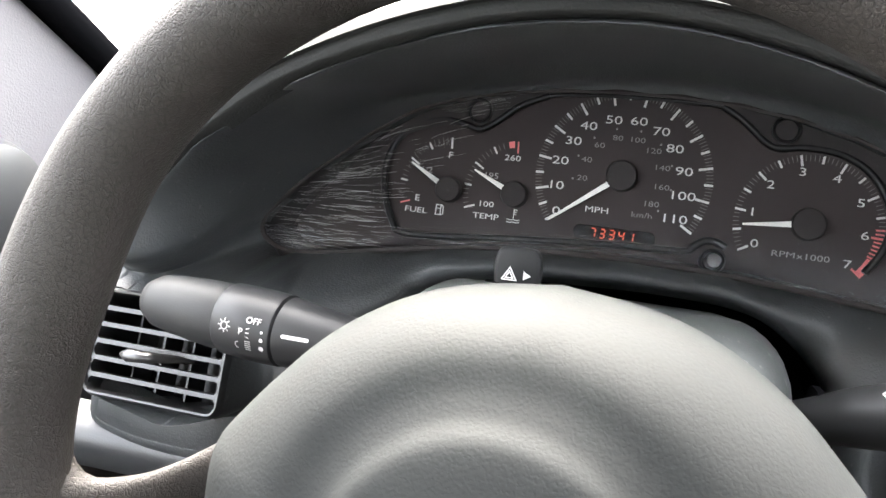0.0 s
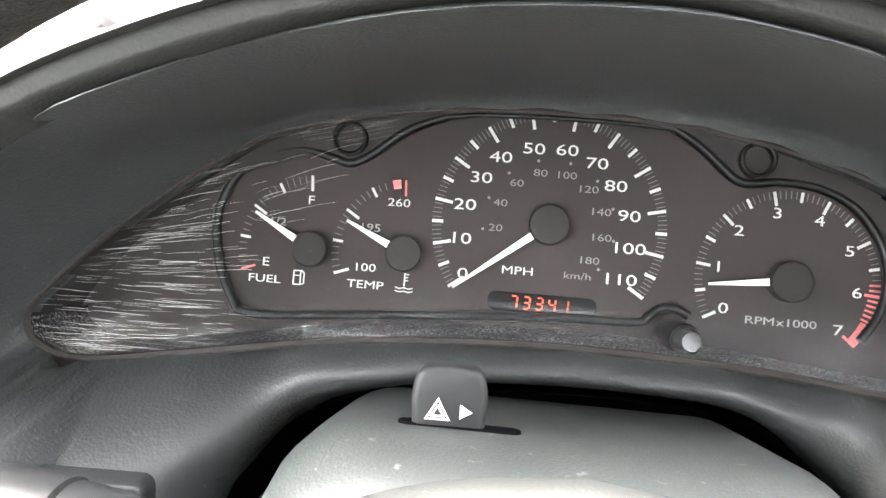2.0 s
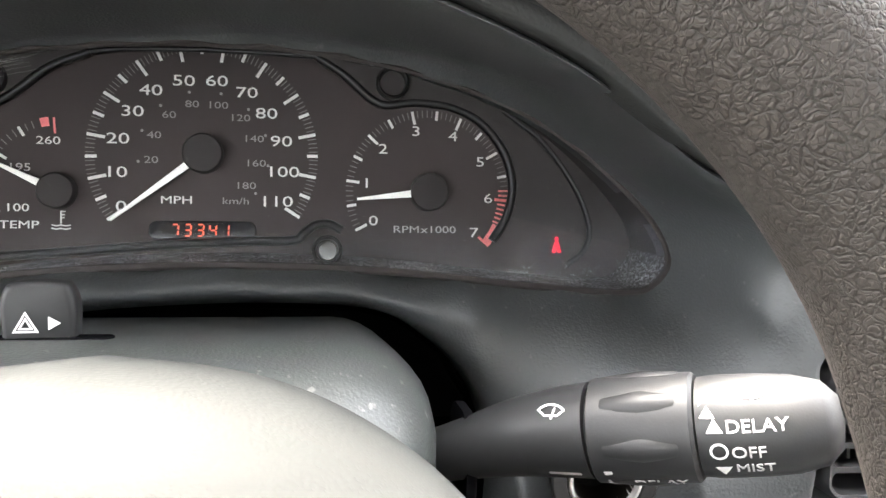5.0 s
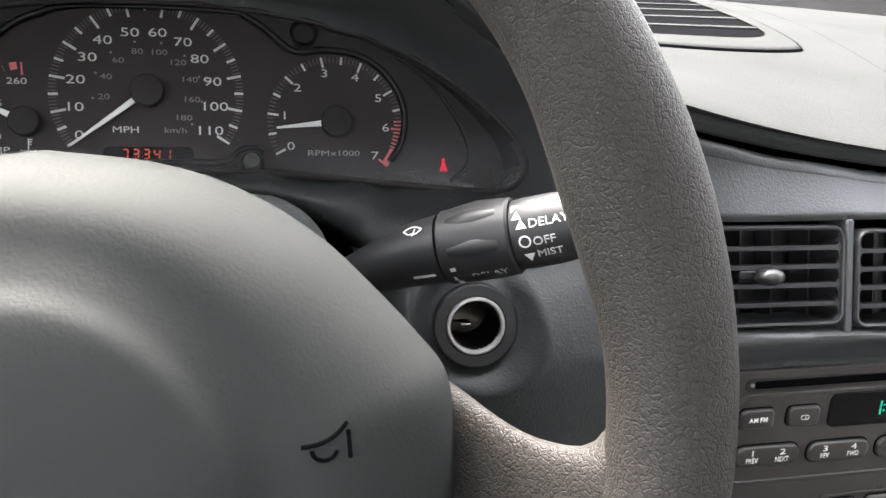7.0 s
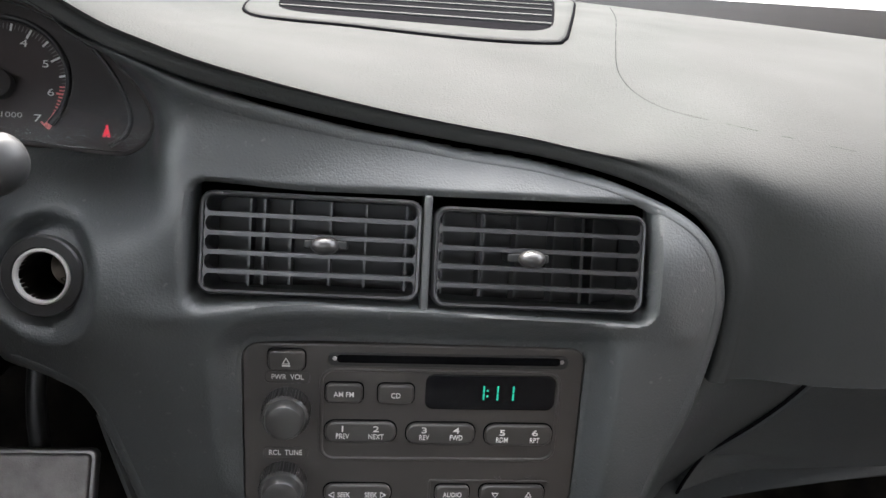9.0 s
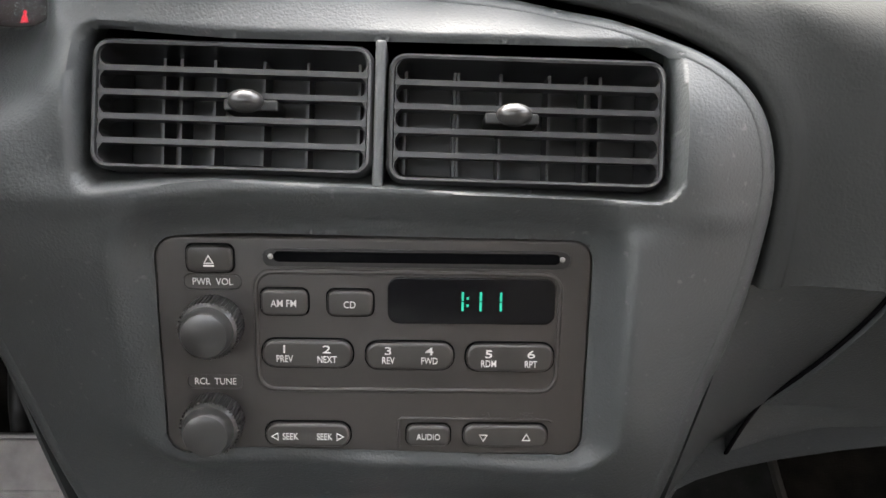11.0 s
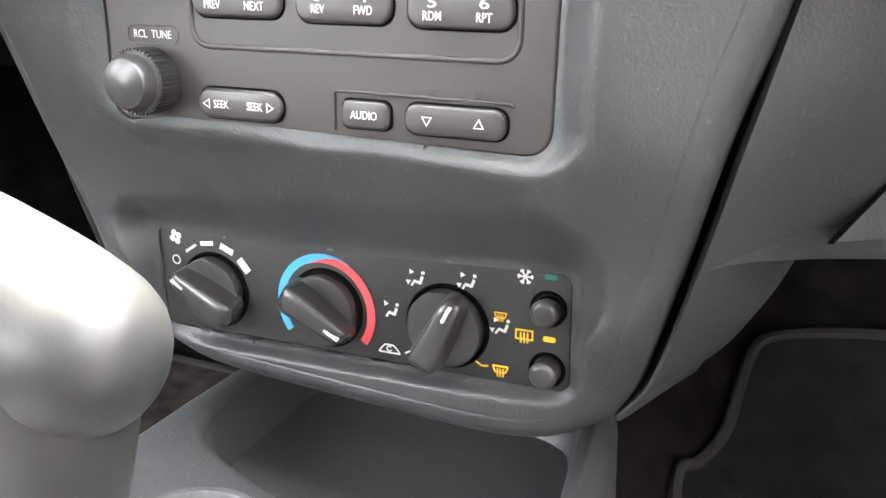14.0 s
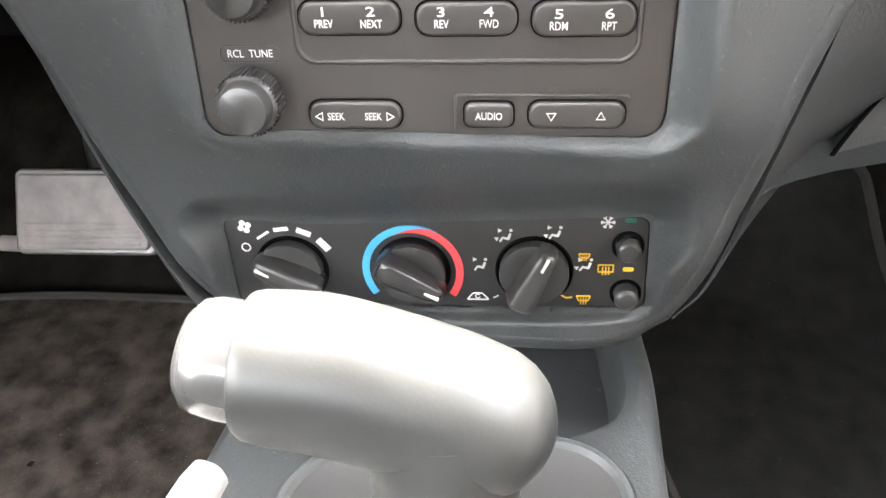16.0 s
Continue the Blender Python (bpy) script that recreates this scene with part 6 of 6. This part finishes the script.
for u, v in ((-72.6, 14.8), (-74.4, -28.2)):
    m = R0 @ Matrix.Translation((*rp(u, v), 0))
    k = lathe("knob", [(0.0118, 0.0), (0.0118, 0.0100), (0.0113, 0.0105), (0.0104, 0.0112), (0.0100, 0.0150), (0.0090, 0.0168), (0.006, 0.0178), (0.0002, 0.0182)], KNOB, radio, "ribbed grey knob with a smooth domed cap", m, 48)
    rb = []
    for q in range(44):
        a = 2 * math.pi * q / 44
        rb.append(bar(*turn_xy(math.degrees(a), 0.0114), *turn_xy(math.degrees(a), 0.0125), 0.0008))
    vv, ff = [], []
    for o in rb:
        c = len(vv)
        vv += [m @ Vector((x, y, 0.001)) for x, y in o] + [m @ Vector((x, y, 0.0106)) for x, y in o]
        ff += [(c + 4, c + 5, c + 6, c + 7)] + [(c + i, c + (i + 1) % 4, c + 4 + (i + 1) % 4, c + 4 + i) for i in range(4)]
    mesh_part("ribs", vv, ff, KNOB, k, "", False)

# ---- heater controls ----
heater = thing("climate_control", "black heater panel with three dials and a blue-red arc", "climate control")
slab("panel", HEAT_OUT, -0.015, 0.0, DARK, heater, "", HEAT, 0.001)
DIALS = [((-0.0720, -0.0105), 152, False), ((-0.0125, -0.0110), -30, True), ((0.0450, -0.0105), 63, True)]
for (x, y), ang, mark in DIALS:
    m = HEAT @ Matrix.Translation((x, y, 0))
    # raised ring, coloured black for the shade of a recess
    lathe("dial_ring", [(0.0182, 0.0), (0.0182, 0.0010), (0.0176, 0.0013), (0.0166, 0.0006), (0.0160, 0.0002)], BLACK, heater, "black ring for the shaded recess round the dial", m, 44, False)
    d = lathe("dial", [(0.0161, 0.0), (0.0161, 0.0046), (0.0157, 0.0054), (0.0148, 0.0056), (0.0090, 0.0046), (0.0002, 0.0046)], KNOB, heater, "round black turning dial", m, 44)
    a = radians(ang)
    c, s = math.cos(a), math.sin(a)
    rings = []
    for q in np.linspace(-1, 1, 25):
        along = 0.0183 * q
        w = (0.0052 - 0.0014 * q) * max(0.02, 1 - abs(q) ** 9) ** 0.5
        hgt = 0.0050 + (0.0098 - 0.0012 * q) * max(0.02, 1 - abs(q) ** 8) ** 0.5
        ring = []
        for t, f in ((-1.3, 0.0), (-1.18, 0.30), (-1.06, 0.68), (-0.95, 0.90), (-0.78, 0.97), (-0.4, 1.0), (0, 1.0), (0.4, 1.0), (0.78, 0.97), (0.95, 0.90), (1.06, 0.68), (1.18, 0.30), (1.3, 0.0)):
            lx, ly = along, w * t
            ring.append((lx * c - ly * s, lx * s + ly * c, 0.0035 + (hgt - 0.0035) * f))
        rings.append(ring)
    loft("grip", rings, KNOB, d, "", closed=False, m=m)
    p0, p1 = 0.0080, 0.0155
    top_z = 0.0050 + 0.0098 - 0.0012 * 0.65
    pt = slab("pointer", [((p0 + p1) / 2 * c + x * c - y * s, (p0 + p1) / 2 * s + x * s + y * c) for x, y in rrect(p1 - p0, 0.0015, 0.0006)], top_z - 0.0012, top_z + 0.0003, PRINT, d, "white pointer line", m, 0.0002)
hx0, hy0 = DIALS[1][0]


def taper_arc(a0, a1, r_in, r_out, n=48):
    """A band whose two radii follow the angle."""
    A = [a0 + (a1 - a0) * i / n for i in range(n + 1)]
    return [turn_xy(a, r_out(a), hx0, hy0) for a in A] + [turn_xy(a, r_in(a), hx0, hy0) for a in A[::-1]]


flats("cold_arc", [taper_arc(58, 214, lambda a: 0.0210 + 0.0032 * float(smooth01((108 - a) / 45)), lambda a: 0.0246)], 0.0006, PRINTBLUE, heater, "blue cold arc", HEAT)
flats("hot_arc", [taper_arc(-36, 112, lambda a: 0.0208, lambda a: 0.0244 - 0.0034 * float(smooth01((a - 62) / 48)))], 0.0008, PRINTHOT, heater, "red hot arc", HEAT)
fx0, fy0 = DIALS[0][0]
for a, w in ((122, 0.0012), (96, 0.0020), (67, 0.0028), (38, 0.0036)):
    x, y = turn_xy(a, 0.0222, fx0, fy0)
    t = radians(a + 90)
    flats("speed_mark", [bar(x - 0.0036 * math.cos(t), y - 0.0036 * math.sin(t), x + 0.0036 * math.cos(t), y + 0.0036 * math.sin(t), w)], 0.0006, PRINT, heater, "", HEAT)
o = turn_xy(150, 0.0245, fx0, fy0)
flats("off_mark", [arc_band(0.0018, 0.0024, k * 45, k * 45 + 45, 2, *o) for k in range(8)], 0.0006, PRINT, heater, "", HEAT)
f0 = (-0.0920, 0.0130)
flats("fan_icon", [[(f0[0] + 0.0021 * math.cos(b) + 0.0015 * math.cos(q), f0[1] + 0.0021 * math.sin(b) + 0.0015 * math.sin(q)) for q in np.linspace(0, 2 * math.pi, 10, endpoint=False)] for b in (0.4, 1.97, 3.54, 5.11)], 0.0006, PRINT, heater, "", HEAT)


def sitter(x, y, k=1.0, arrows=1):
    k *= 0.98
    o = [bar(x - 0.0006 * k, y - 0.0030 * k, x + 0.0010 * k, y - 0.0006 * k, 0.0009 * k), bar(x + 0.0008 * k, y - 0.0008 * k, x + 0.0036 * k, y - 0.0016 * k, 0.0011 * k), bar(x + 0.0033 * k, y - 0.0018 * k, x + 0.0045 * k, y + 0.0014 * k, 0.0012 * k)]
    o.append([(x + 0.0048 * k + 0.0008 * k * math.cos(q), y + 0.0030 * k + 0.0008 * k * math.sin(q)) for q in np.linspace(0, 2 * math.pi, 8, endpoint=False)])
    if arrows > 0:
        o.append(triangle(x - 0.0006 * k, y + 0.0030 * k, 0.0013 * k, 0))
    if arrows > 1:
        o.append(triangle(x - 0.0020 * k, y - 0.0014 * k, 0.0013 * k, -90))
    return o


def screen_icon(x, y, k=1.0):
    return [bar(x - 0.0032 * k, y + 0.0020 * k, x + 0.0032 * k, y + 0.0020 * k, 0.0007 * k), bar(x - 0.0032 * k, y + 0.0020 * k, x - 0.0022 * k, y - 0.0006 * k, 0.0006 * k), bar(x + 0.0032 * k, y + 0.0020 * k, x + 0.0022 * k, y - 0.0006 * k, 0.0006 * k),
            bar(x - 0.0022 * k, y - 0.0006 * k, x + 0.0022 * k, y - 0.0006 * k, 0.0006 * k)] + [bar(x + q * k, y - 0.0026 * k, x + q * k, y + 0.0010 * k, 0.0005 * k) for q in (-0.0012, 0.0, 0.0012)]


flats("mode_icon", sitter(0.0178, -0.0075), 0.0006, PRINT, heater, "", HEAT)
flats("mode_icon", sitter(0.0300, 0.0080, 1.0, 2), 0.0006, PRINT, heater, "", HEAT)
flats("mode_icon", sitter(0.0525, 0.0095, 1.0, 2), 0.0006, PRINT, heater, "", HEAT)
flats("mode_icon", sitter(0.0665, -0.0075, 1.0, 2), 0.0006, PRINT, heater, "", HEAT)
flats("screen_icon", screen_icon(0.0680, -0.0030, 0.8), 0.0006, AMBER, heater, "", HEAT)
flats("screen_icon", screen_icon(0.0680, -0.0265), 0.0006, AMBER, heater, "", HEAT)
flats("tick_mark", [bar(0.0575, -0.0240, 0.0600, -0.0256, 0.0007), bar(0.0600, -0.0256, 0.0628, -0.0252, 0.0007)], 0.0006, AMBER, heater, "", HEAT)
cx, cy = 0.0180, -0.0260
flats("recirculate_icon", [bar(cx - 0.005, cy - 0.001, cx + 0.005, cy - 0.001, 0.0006), bar(cx - 0.005, cy - 0.001, cx - 0.0036, cy + 0.001, 0.0006), bar(cx - 0.0036, cy + 0.001, cx - 0.002, cy + 0.0026, 0.0006), bar(cx - 0.002, cy + 0.0026, cx + 0.002, cy + 0.0026, 0.0006),
                           bar(cx + 0.002, cy + 0.0026, cx + 0.0036, cy + 0.001, 0.0006), bar(cx + 0.0036, cy + 0.001, cx + 0.005, cy - 0.001, 0.0006), bar(cx + 0.0075, cy, cx + 0.0100, cy + 0.0014, 0.0007)] + [arc_band(0.0009, 0.0014, 40 + 60 * k, 100 + 60 * k, 2, cx, cy + 0.0008) for k in range(5)], 0.0006, PRINT, heater, "", HEAT)
for y, led in ((0.0030, GREENDIM), (-0.0225, AMBER)):
    m = HEAT @ Matrix.Translation((0.0873, y, 0))
    lathe("button_collar", [(0.0073, 0.0), (0.0073, 0.0010), (0.0069, 0.0014), (0.0060, 0.0010), (0.0057, 0.0)], BLACK, heater, "", m, 30, False)
    lathe("button", [(0.0055, 0.0), (0.0055, 0.0062), (0.0052, 0.0068), (0.0042, 0.0080), (0.0036, 0.0082), (0.0002, 0.0083)], KNOB, heater, "round grey push button", m, 30)
    flats("lamp", [rrect(0.0050, 0.0022, 0.0009, x=0.0880, y=y + 0.0130)], 0.0006, led, heater, "", HEAT)
sx, sy = 0.0780, 0.0150
flats("snow_icon", [bar(*turn_xy(a, 0.0032, sx, sy), *turn_xy(a + 180, 0.0032, sx, sy), 0.0006) for a in (0, 60, 120)] + [bar(*turn_xy(a + 14, 0.0030, sx, sy), *turn_xy(a, 0.0018, sx, sy), 0.0005) for a in range(0, 360, 60)] + [bar(*turn_xy(a - 14, 0.0030, sx, sy), *turn_xy(a, 0.0018, sx, sy), 0.0005) for a in range(0, 360, 60)], 0.0006, PRINT, heater, "", HEAT)
rx, ry = 0.0778, -0.0098
flats("rear_icon", [bar(rx - 0.0036, ry + 0.0026, rx + 0.0036, ry + 0.0026, 0.0006), bar(rx - 0.0036, ry - 0.0012, rx + 0.0036, ry - 0.0012, 0.0006), bar(rx - 0.0034, ry - 0.0012, rx - 0.0034, ry + 0.0026, 0.0006), bar(rx + 0.0034, ry - 0.0012, rx + 0.0034, ry + 0.0026, 0.0006)] + [bar(rx + q, ry - 0.0028, rx + q, ry + 0.0016, 0.0006) for q in (-0.0014, 0, 0.0014)], 0.0006, AMBER, heater, "", HEAT)

# ---- centre console ----
console = thing("centre_console", "grey plastic console with an open tray and two cup holders", "console")
top = 0.285


def console_ring(z, grow):
    P = spline([(0.245, 0.455), (0.33, 0.462), (0.415, 0.455), (0.434, 0.40), (0.437, 0.30), (0.440, 0.12), (0.440, -0.30), (0.33, -0.32), (0.215, -0.30), (0.212, 0.12), (0.214, 0.28), (0.226, 0.40)], 96, True)
    c = P.mean(0)
    return [(c[0] + (x - c[0]) * (1 + grow), c[1] + (y - c[1]) * (1 + grow * 0.5), z) for x, y in P]


TRAY = [tuple(p) for p in spline([(0.256, 0.442), (0.33, 0.447), (0.402, 0.442), (0.417, 0.40), (0.416, 0.345), (0.375, 0.322), (0.335, 0.316), (0.292, 0.322), (0.247, 0.345), (0.245, 0.40)], 96, True)]


def aligned(P, c):
    """The outline from its right-hand point on, anticlockwise, at even angles."""
    out = []
    poly = np.array(P)
    for k in range(96):
        a = 2 * math.pi * k / 96
        d = np.array((math.cos(a), math.sin(a)))
        rel = poly - c
        ang = np.arctan2(rel[:, 1], rel[:, 0])
        diff = np.abs((ang - a + math.pi) % (2 * math.pi) - math.pi)
        i = int(diff.argmin())
        out.append(poly[i])
    return out


tc_ = np.array((0.331, 0.385))
outer = [(x, y) for x, y, z in console_ring(0, 0)]
o_al, t_al = aligned(outer, tc_), aligned(TRAY, tc_)
rings = [[(x + (x - 0.335) * 0.10, y, 0.06) for x, y in o_al], [(x, y, top - 0.012) for x, y in o_al], [(x, y, top - 0.004) for x, y in inset(o_al, 0.003)], [(x, y, top) for x, y in inset(o_al, 0.009)],
         [(x, y, top) for x, y in inset(t_al, -0.005)], [(x, y, top - 0.004) for x, y in t_al], [(x, y, top - 0.030) for x, y in inset(t_al, 0.003)], [(x, y, top - 0.034) for x, y in inset(t_al, 0.006)]]
loft("body", rings, CONSOLE, console, "", True, True)
for x, y in ((0.3835, 0.2845), (0.2975, 0.2715)):
    m = Matrix.Translation((x, y, top))
    lathe("cup_rim", [(0.0375, -0.004), (0.0375, 0.003), (0.0355, 0.0048), (0.0330, 0.0048), (0.0315, 0.003), (0.0305, 0.0012)], CONSOLE, console, "raised rim of a cup holder", m, 48, False)
    lathe("cup_well", [(0.0318, 0.0024), (0.0305, 0.0018), (0.0002, 0.0016)], DARK, console, "", m, 40, False)

# ---- gear shifter ----
shifter = thing("gear_shifter", "silver-grey gear shifter with a curved T handle and side button", "gear shifter")
SA, SB, SR = np.array((0.3180, 0.1970, 0.4470)), np.array((0.3595, 0.1985, 0.4330)), 0.0196
along = (SB - SA) / np.linalg.norm(SB - SA)
bow = np.array((0.0, 0.0, 0.0012))
path = spline([SA - along * 0.0150 - 2.4 * bow, SA - along * 0.0128 - 2 * bow, SA - along * 0.006 - bow, SA + along * 0.006 + bow, (SA + SB) / 2 + bow * 1.4, SB - along * 0.008 + bow, SB, SB + along * 0.010, SB + along * 0.0165, SB + along * 0.0198], 44)
reach = (path - SA) @ along
radii = [SR * float(np.interp(q, [-0.0150, -0.0140, -0.0120, -0.006, 0.004, 0.0446, 0.0496, 0.0546, 0.0586, 0.0616, 0.0634, 0.0644], [0.82, 0.89, 0.945, 0.985, 1.0, 1.0, 0.968, 0.863, 0.71, 0.50, 0.29, 0.04])) for q in reach]
tube("handle", path, radii, SHIFTER, shifter, "glossy silver-grey handle", 40, 1.0)
# the stem flares into the handle's underside
foot = [((0.3515, 0.1975, 0.4385), 0.0190), ((0.3520, 0.1960, 0.4270), 0.0205), ((0.3522, 0.1940, 0.4170), 0.0198), ((0.3520, 0.1915, 0.4060), 0.0184), ((0.3510, 0.1870, 0.3880), 0.0170), ((0.3480, 0.1800, 0.3550), 0.0162), ((0.3440, 0.1720, 0.3200), 0.0170), ((0.3400, 0.1650, 0.2850), 0.0200)]
along_stem = np.linspace(0, 1, len(foot))
tube("stem", spline([p for p, r in foot], 32), list(np.interp(np.linspace(0, 1, 32), along_stem, [r for p, r in foot])), SHIFTER, shifter, "", 32)
bx = Matrix.Translation(SA - along * 0.0150 - 2.4 * bow) @ Vector(-along - np.array((0.0, 0.0, 0.12))).to_track_quat("Z", "Y").to_matrix().to_4x4()
lathe("release_button", [(0.0150, -0.003), (0.0150, 0.004), (0.0147, 0.009), (0.0136, 0.0126), (0.0105, 0.0152), (0.005, 0.0166), (0.0002, 0.0170)], SHIFTMETAL, shifter, "bright silver release button", bx, 36)
boot = lathe("base_plate", [(0.048, 0.0), (0.047, 0.004), (0.040, 0.006), (0.0002, 0.006)], DARK, shifter, "dark plate at its foot", Matrix.Translation((0.338, 0.165, top)) @ Matrix.Diagonal((0.85, 1.2, 1, 1)), 40)

# pale ribbed grip beside the shifter
brake = thing("parking_brake", "ivory ribbed parking brake grip beside the shifter", "parking brake")
tube("grip", spline([(0.2085, 0.0710, 0.2886), (0.2195, 0.1410, 0.3006), (0.2295, 0.2060, 0.3126), (0.2335, 0.2330, 0.3166)], 18), [0.019] * 13 + [0.0188, 0.0182, 0.0168, 0.013, 0.003], IVORY, brake, "", 24)
for k in range(6):
    p = np.array((0.2235, 0.1710, 0.3066)) + k * 0.0085 * np.array((0.158, 0.97, 0.18))
    tube("rib", [p, p + 0.002 * np.array((0.158, 0.97, 0.18)), p + 0.004 * np.array((0.158, 0.97, 0.18))], [0.0185, 0.0197, 0.0185], IVORY, brake, "", 24)
tube("button", [(0.2345, 0.2260, 0.3166), (0.2395, 0.2530, 0.3181), (0.2415, 0.2610, 0.3186), (0.2420, 0.2635, 0.3186)], [0.0095, 0.0095, 0.0085, 0.004], IVORY, brake, "", 18)
tube("lever", spline([(0.2115, 0.0810, 0.2886), (0.1985, -0.0390, 0.2666), (0.1955, -0.0990, 0.2416)], 8), 0.014, DARK, brake, "", 14)

# ---- pedals ----
pedal = thing("brake_pedal", "worn grey rubber-faced brake pedal", "pedal")
PD = face_frame((-0.048, 0.630, 0.195), (0.05, -0.85, 0.53), 0.0)
slab("plate", rrect(0.136, 0.080, 0.008), -0.012, 0.0, STEEL, pedal, "", PD, 0.003)
slab("rubber_pad", rrect(0.126, 0.070, 0.006), 0.0, 0.006, PEDAL, pedal, "worn pale rubber", PD, 0.003)
for k in range(4):
    slab("rib", rrect(0.112, 0.0028, 0.001, y=-0.029 + 0.006 * k), 0.005, 0.0075, PEDAL, pedal, "", PD, 0.0008)
tube("arm", spline([(-0.035, 0.652, 0.190), (-0.06, 0.70, 0.25), (-0.06, 0.76, 0.40), (-0.06, 0.78, 0.60)], 12), 0.010, DARK, pedal, "", 12)
tube("heel_bar", spline([(-0.028, 0.655, 0.180), (-0.035, 0.648, 0.155), (-0.07, 0.645, 0.145), (-0.16, 0.645, 0.143)], 14), 0.008, PEDAL, pedal, "", 12)
gas = thing("accelerator_pedal", "black accelerator pedal beside the tunnel", "pedal")
slab("pad", rrect(0.05, 0.13, 0.01), 0.0, 0.012, DARK, gas, "", face_frame((0.115, 0.70, 0.16), (0.0, -0.8, 0.6), 0), 0.003)
tube("arm", [(0.115, 0.71, 0.20), (0.115, 0.80, 0.42), (0.115, 0.82, 0.6)], 0.008, DARK, gas, "", 10)


# ---- floor mats ----
def floor_mat(label, pts, pile=None):
    f = thing("floor_mat", label, "floor mat", "floor mats")
    P = spline(pts, 90, True)
    c = P.mean(0)
    def lift(x, y):
        return 0.029 + 0.19 * math.exp(-((x - 0.33) / 0.093) ** 4) + 0.32 * max(0.0, (y - 0.72) / 0.4) ** 1.4
    rings = []
    for s in (1.0, 0.995, 0.9, 0.75, 0.6, 0.45, 0.3, 0.15, 0.01):
        rings.append([(c[0] + (x - c[0]) * s, c[1] + (y - c[1]) * s, lift(c[0] + (x - c[0]) * s, c[1] + (y - c[1]) * s) + (0.0 if s == 1.0 else 0.006)) for x, y in P])
    loft("mat_body", rings, pile or MAT, f)
    q = [(x, y, lift(x, y) + 0.005) for x, y in P]
    tube("piping", q + q[:2], 0.006, PIPING, f, "pale stitched edging", 8, caps=False)
    return f


floor_mat("black carpet floor mat with a grey piped edge", [(0.489, 0.862), (0.515, 0.872), (0.57, 0.882), (0.63, 0.888), (0.690, 0.892), (0.719, 0.882), (0.727, 0.857), (0.734, 0.79), (0.76, 0.65), (0.79, 0.45), (0.76, 0.34), (0.66, 0.32), (0.55, 0.34), (0.50, 0.45), (0.465, 0.578), (0.443, 0.647), (0.440, 0.695), (0.452, 0.728), (0.470, 0.773), (0.475, 0.813), (0.480, 0.845)])
floor_mat("dark worn carpet floor mat with a pale edge", [(-0.34, 0.60), (-0.25, 0.68), (-0.05, 0.70), (0.10, 0.69), (0.155, 0.66), (0.165, 0.60), (0.160, 0.40), (0.15, 0.15), (-0.1, 0.12), (-0.34, 0.15), (-0.36, 0.4)], MATBROWN)
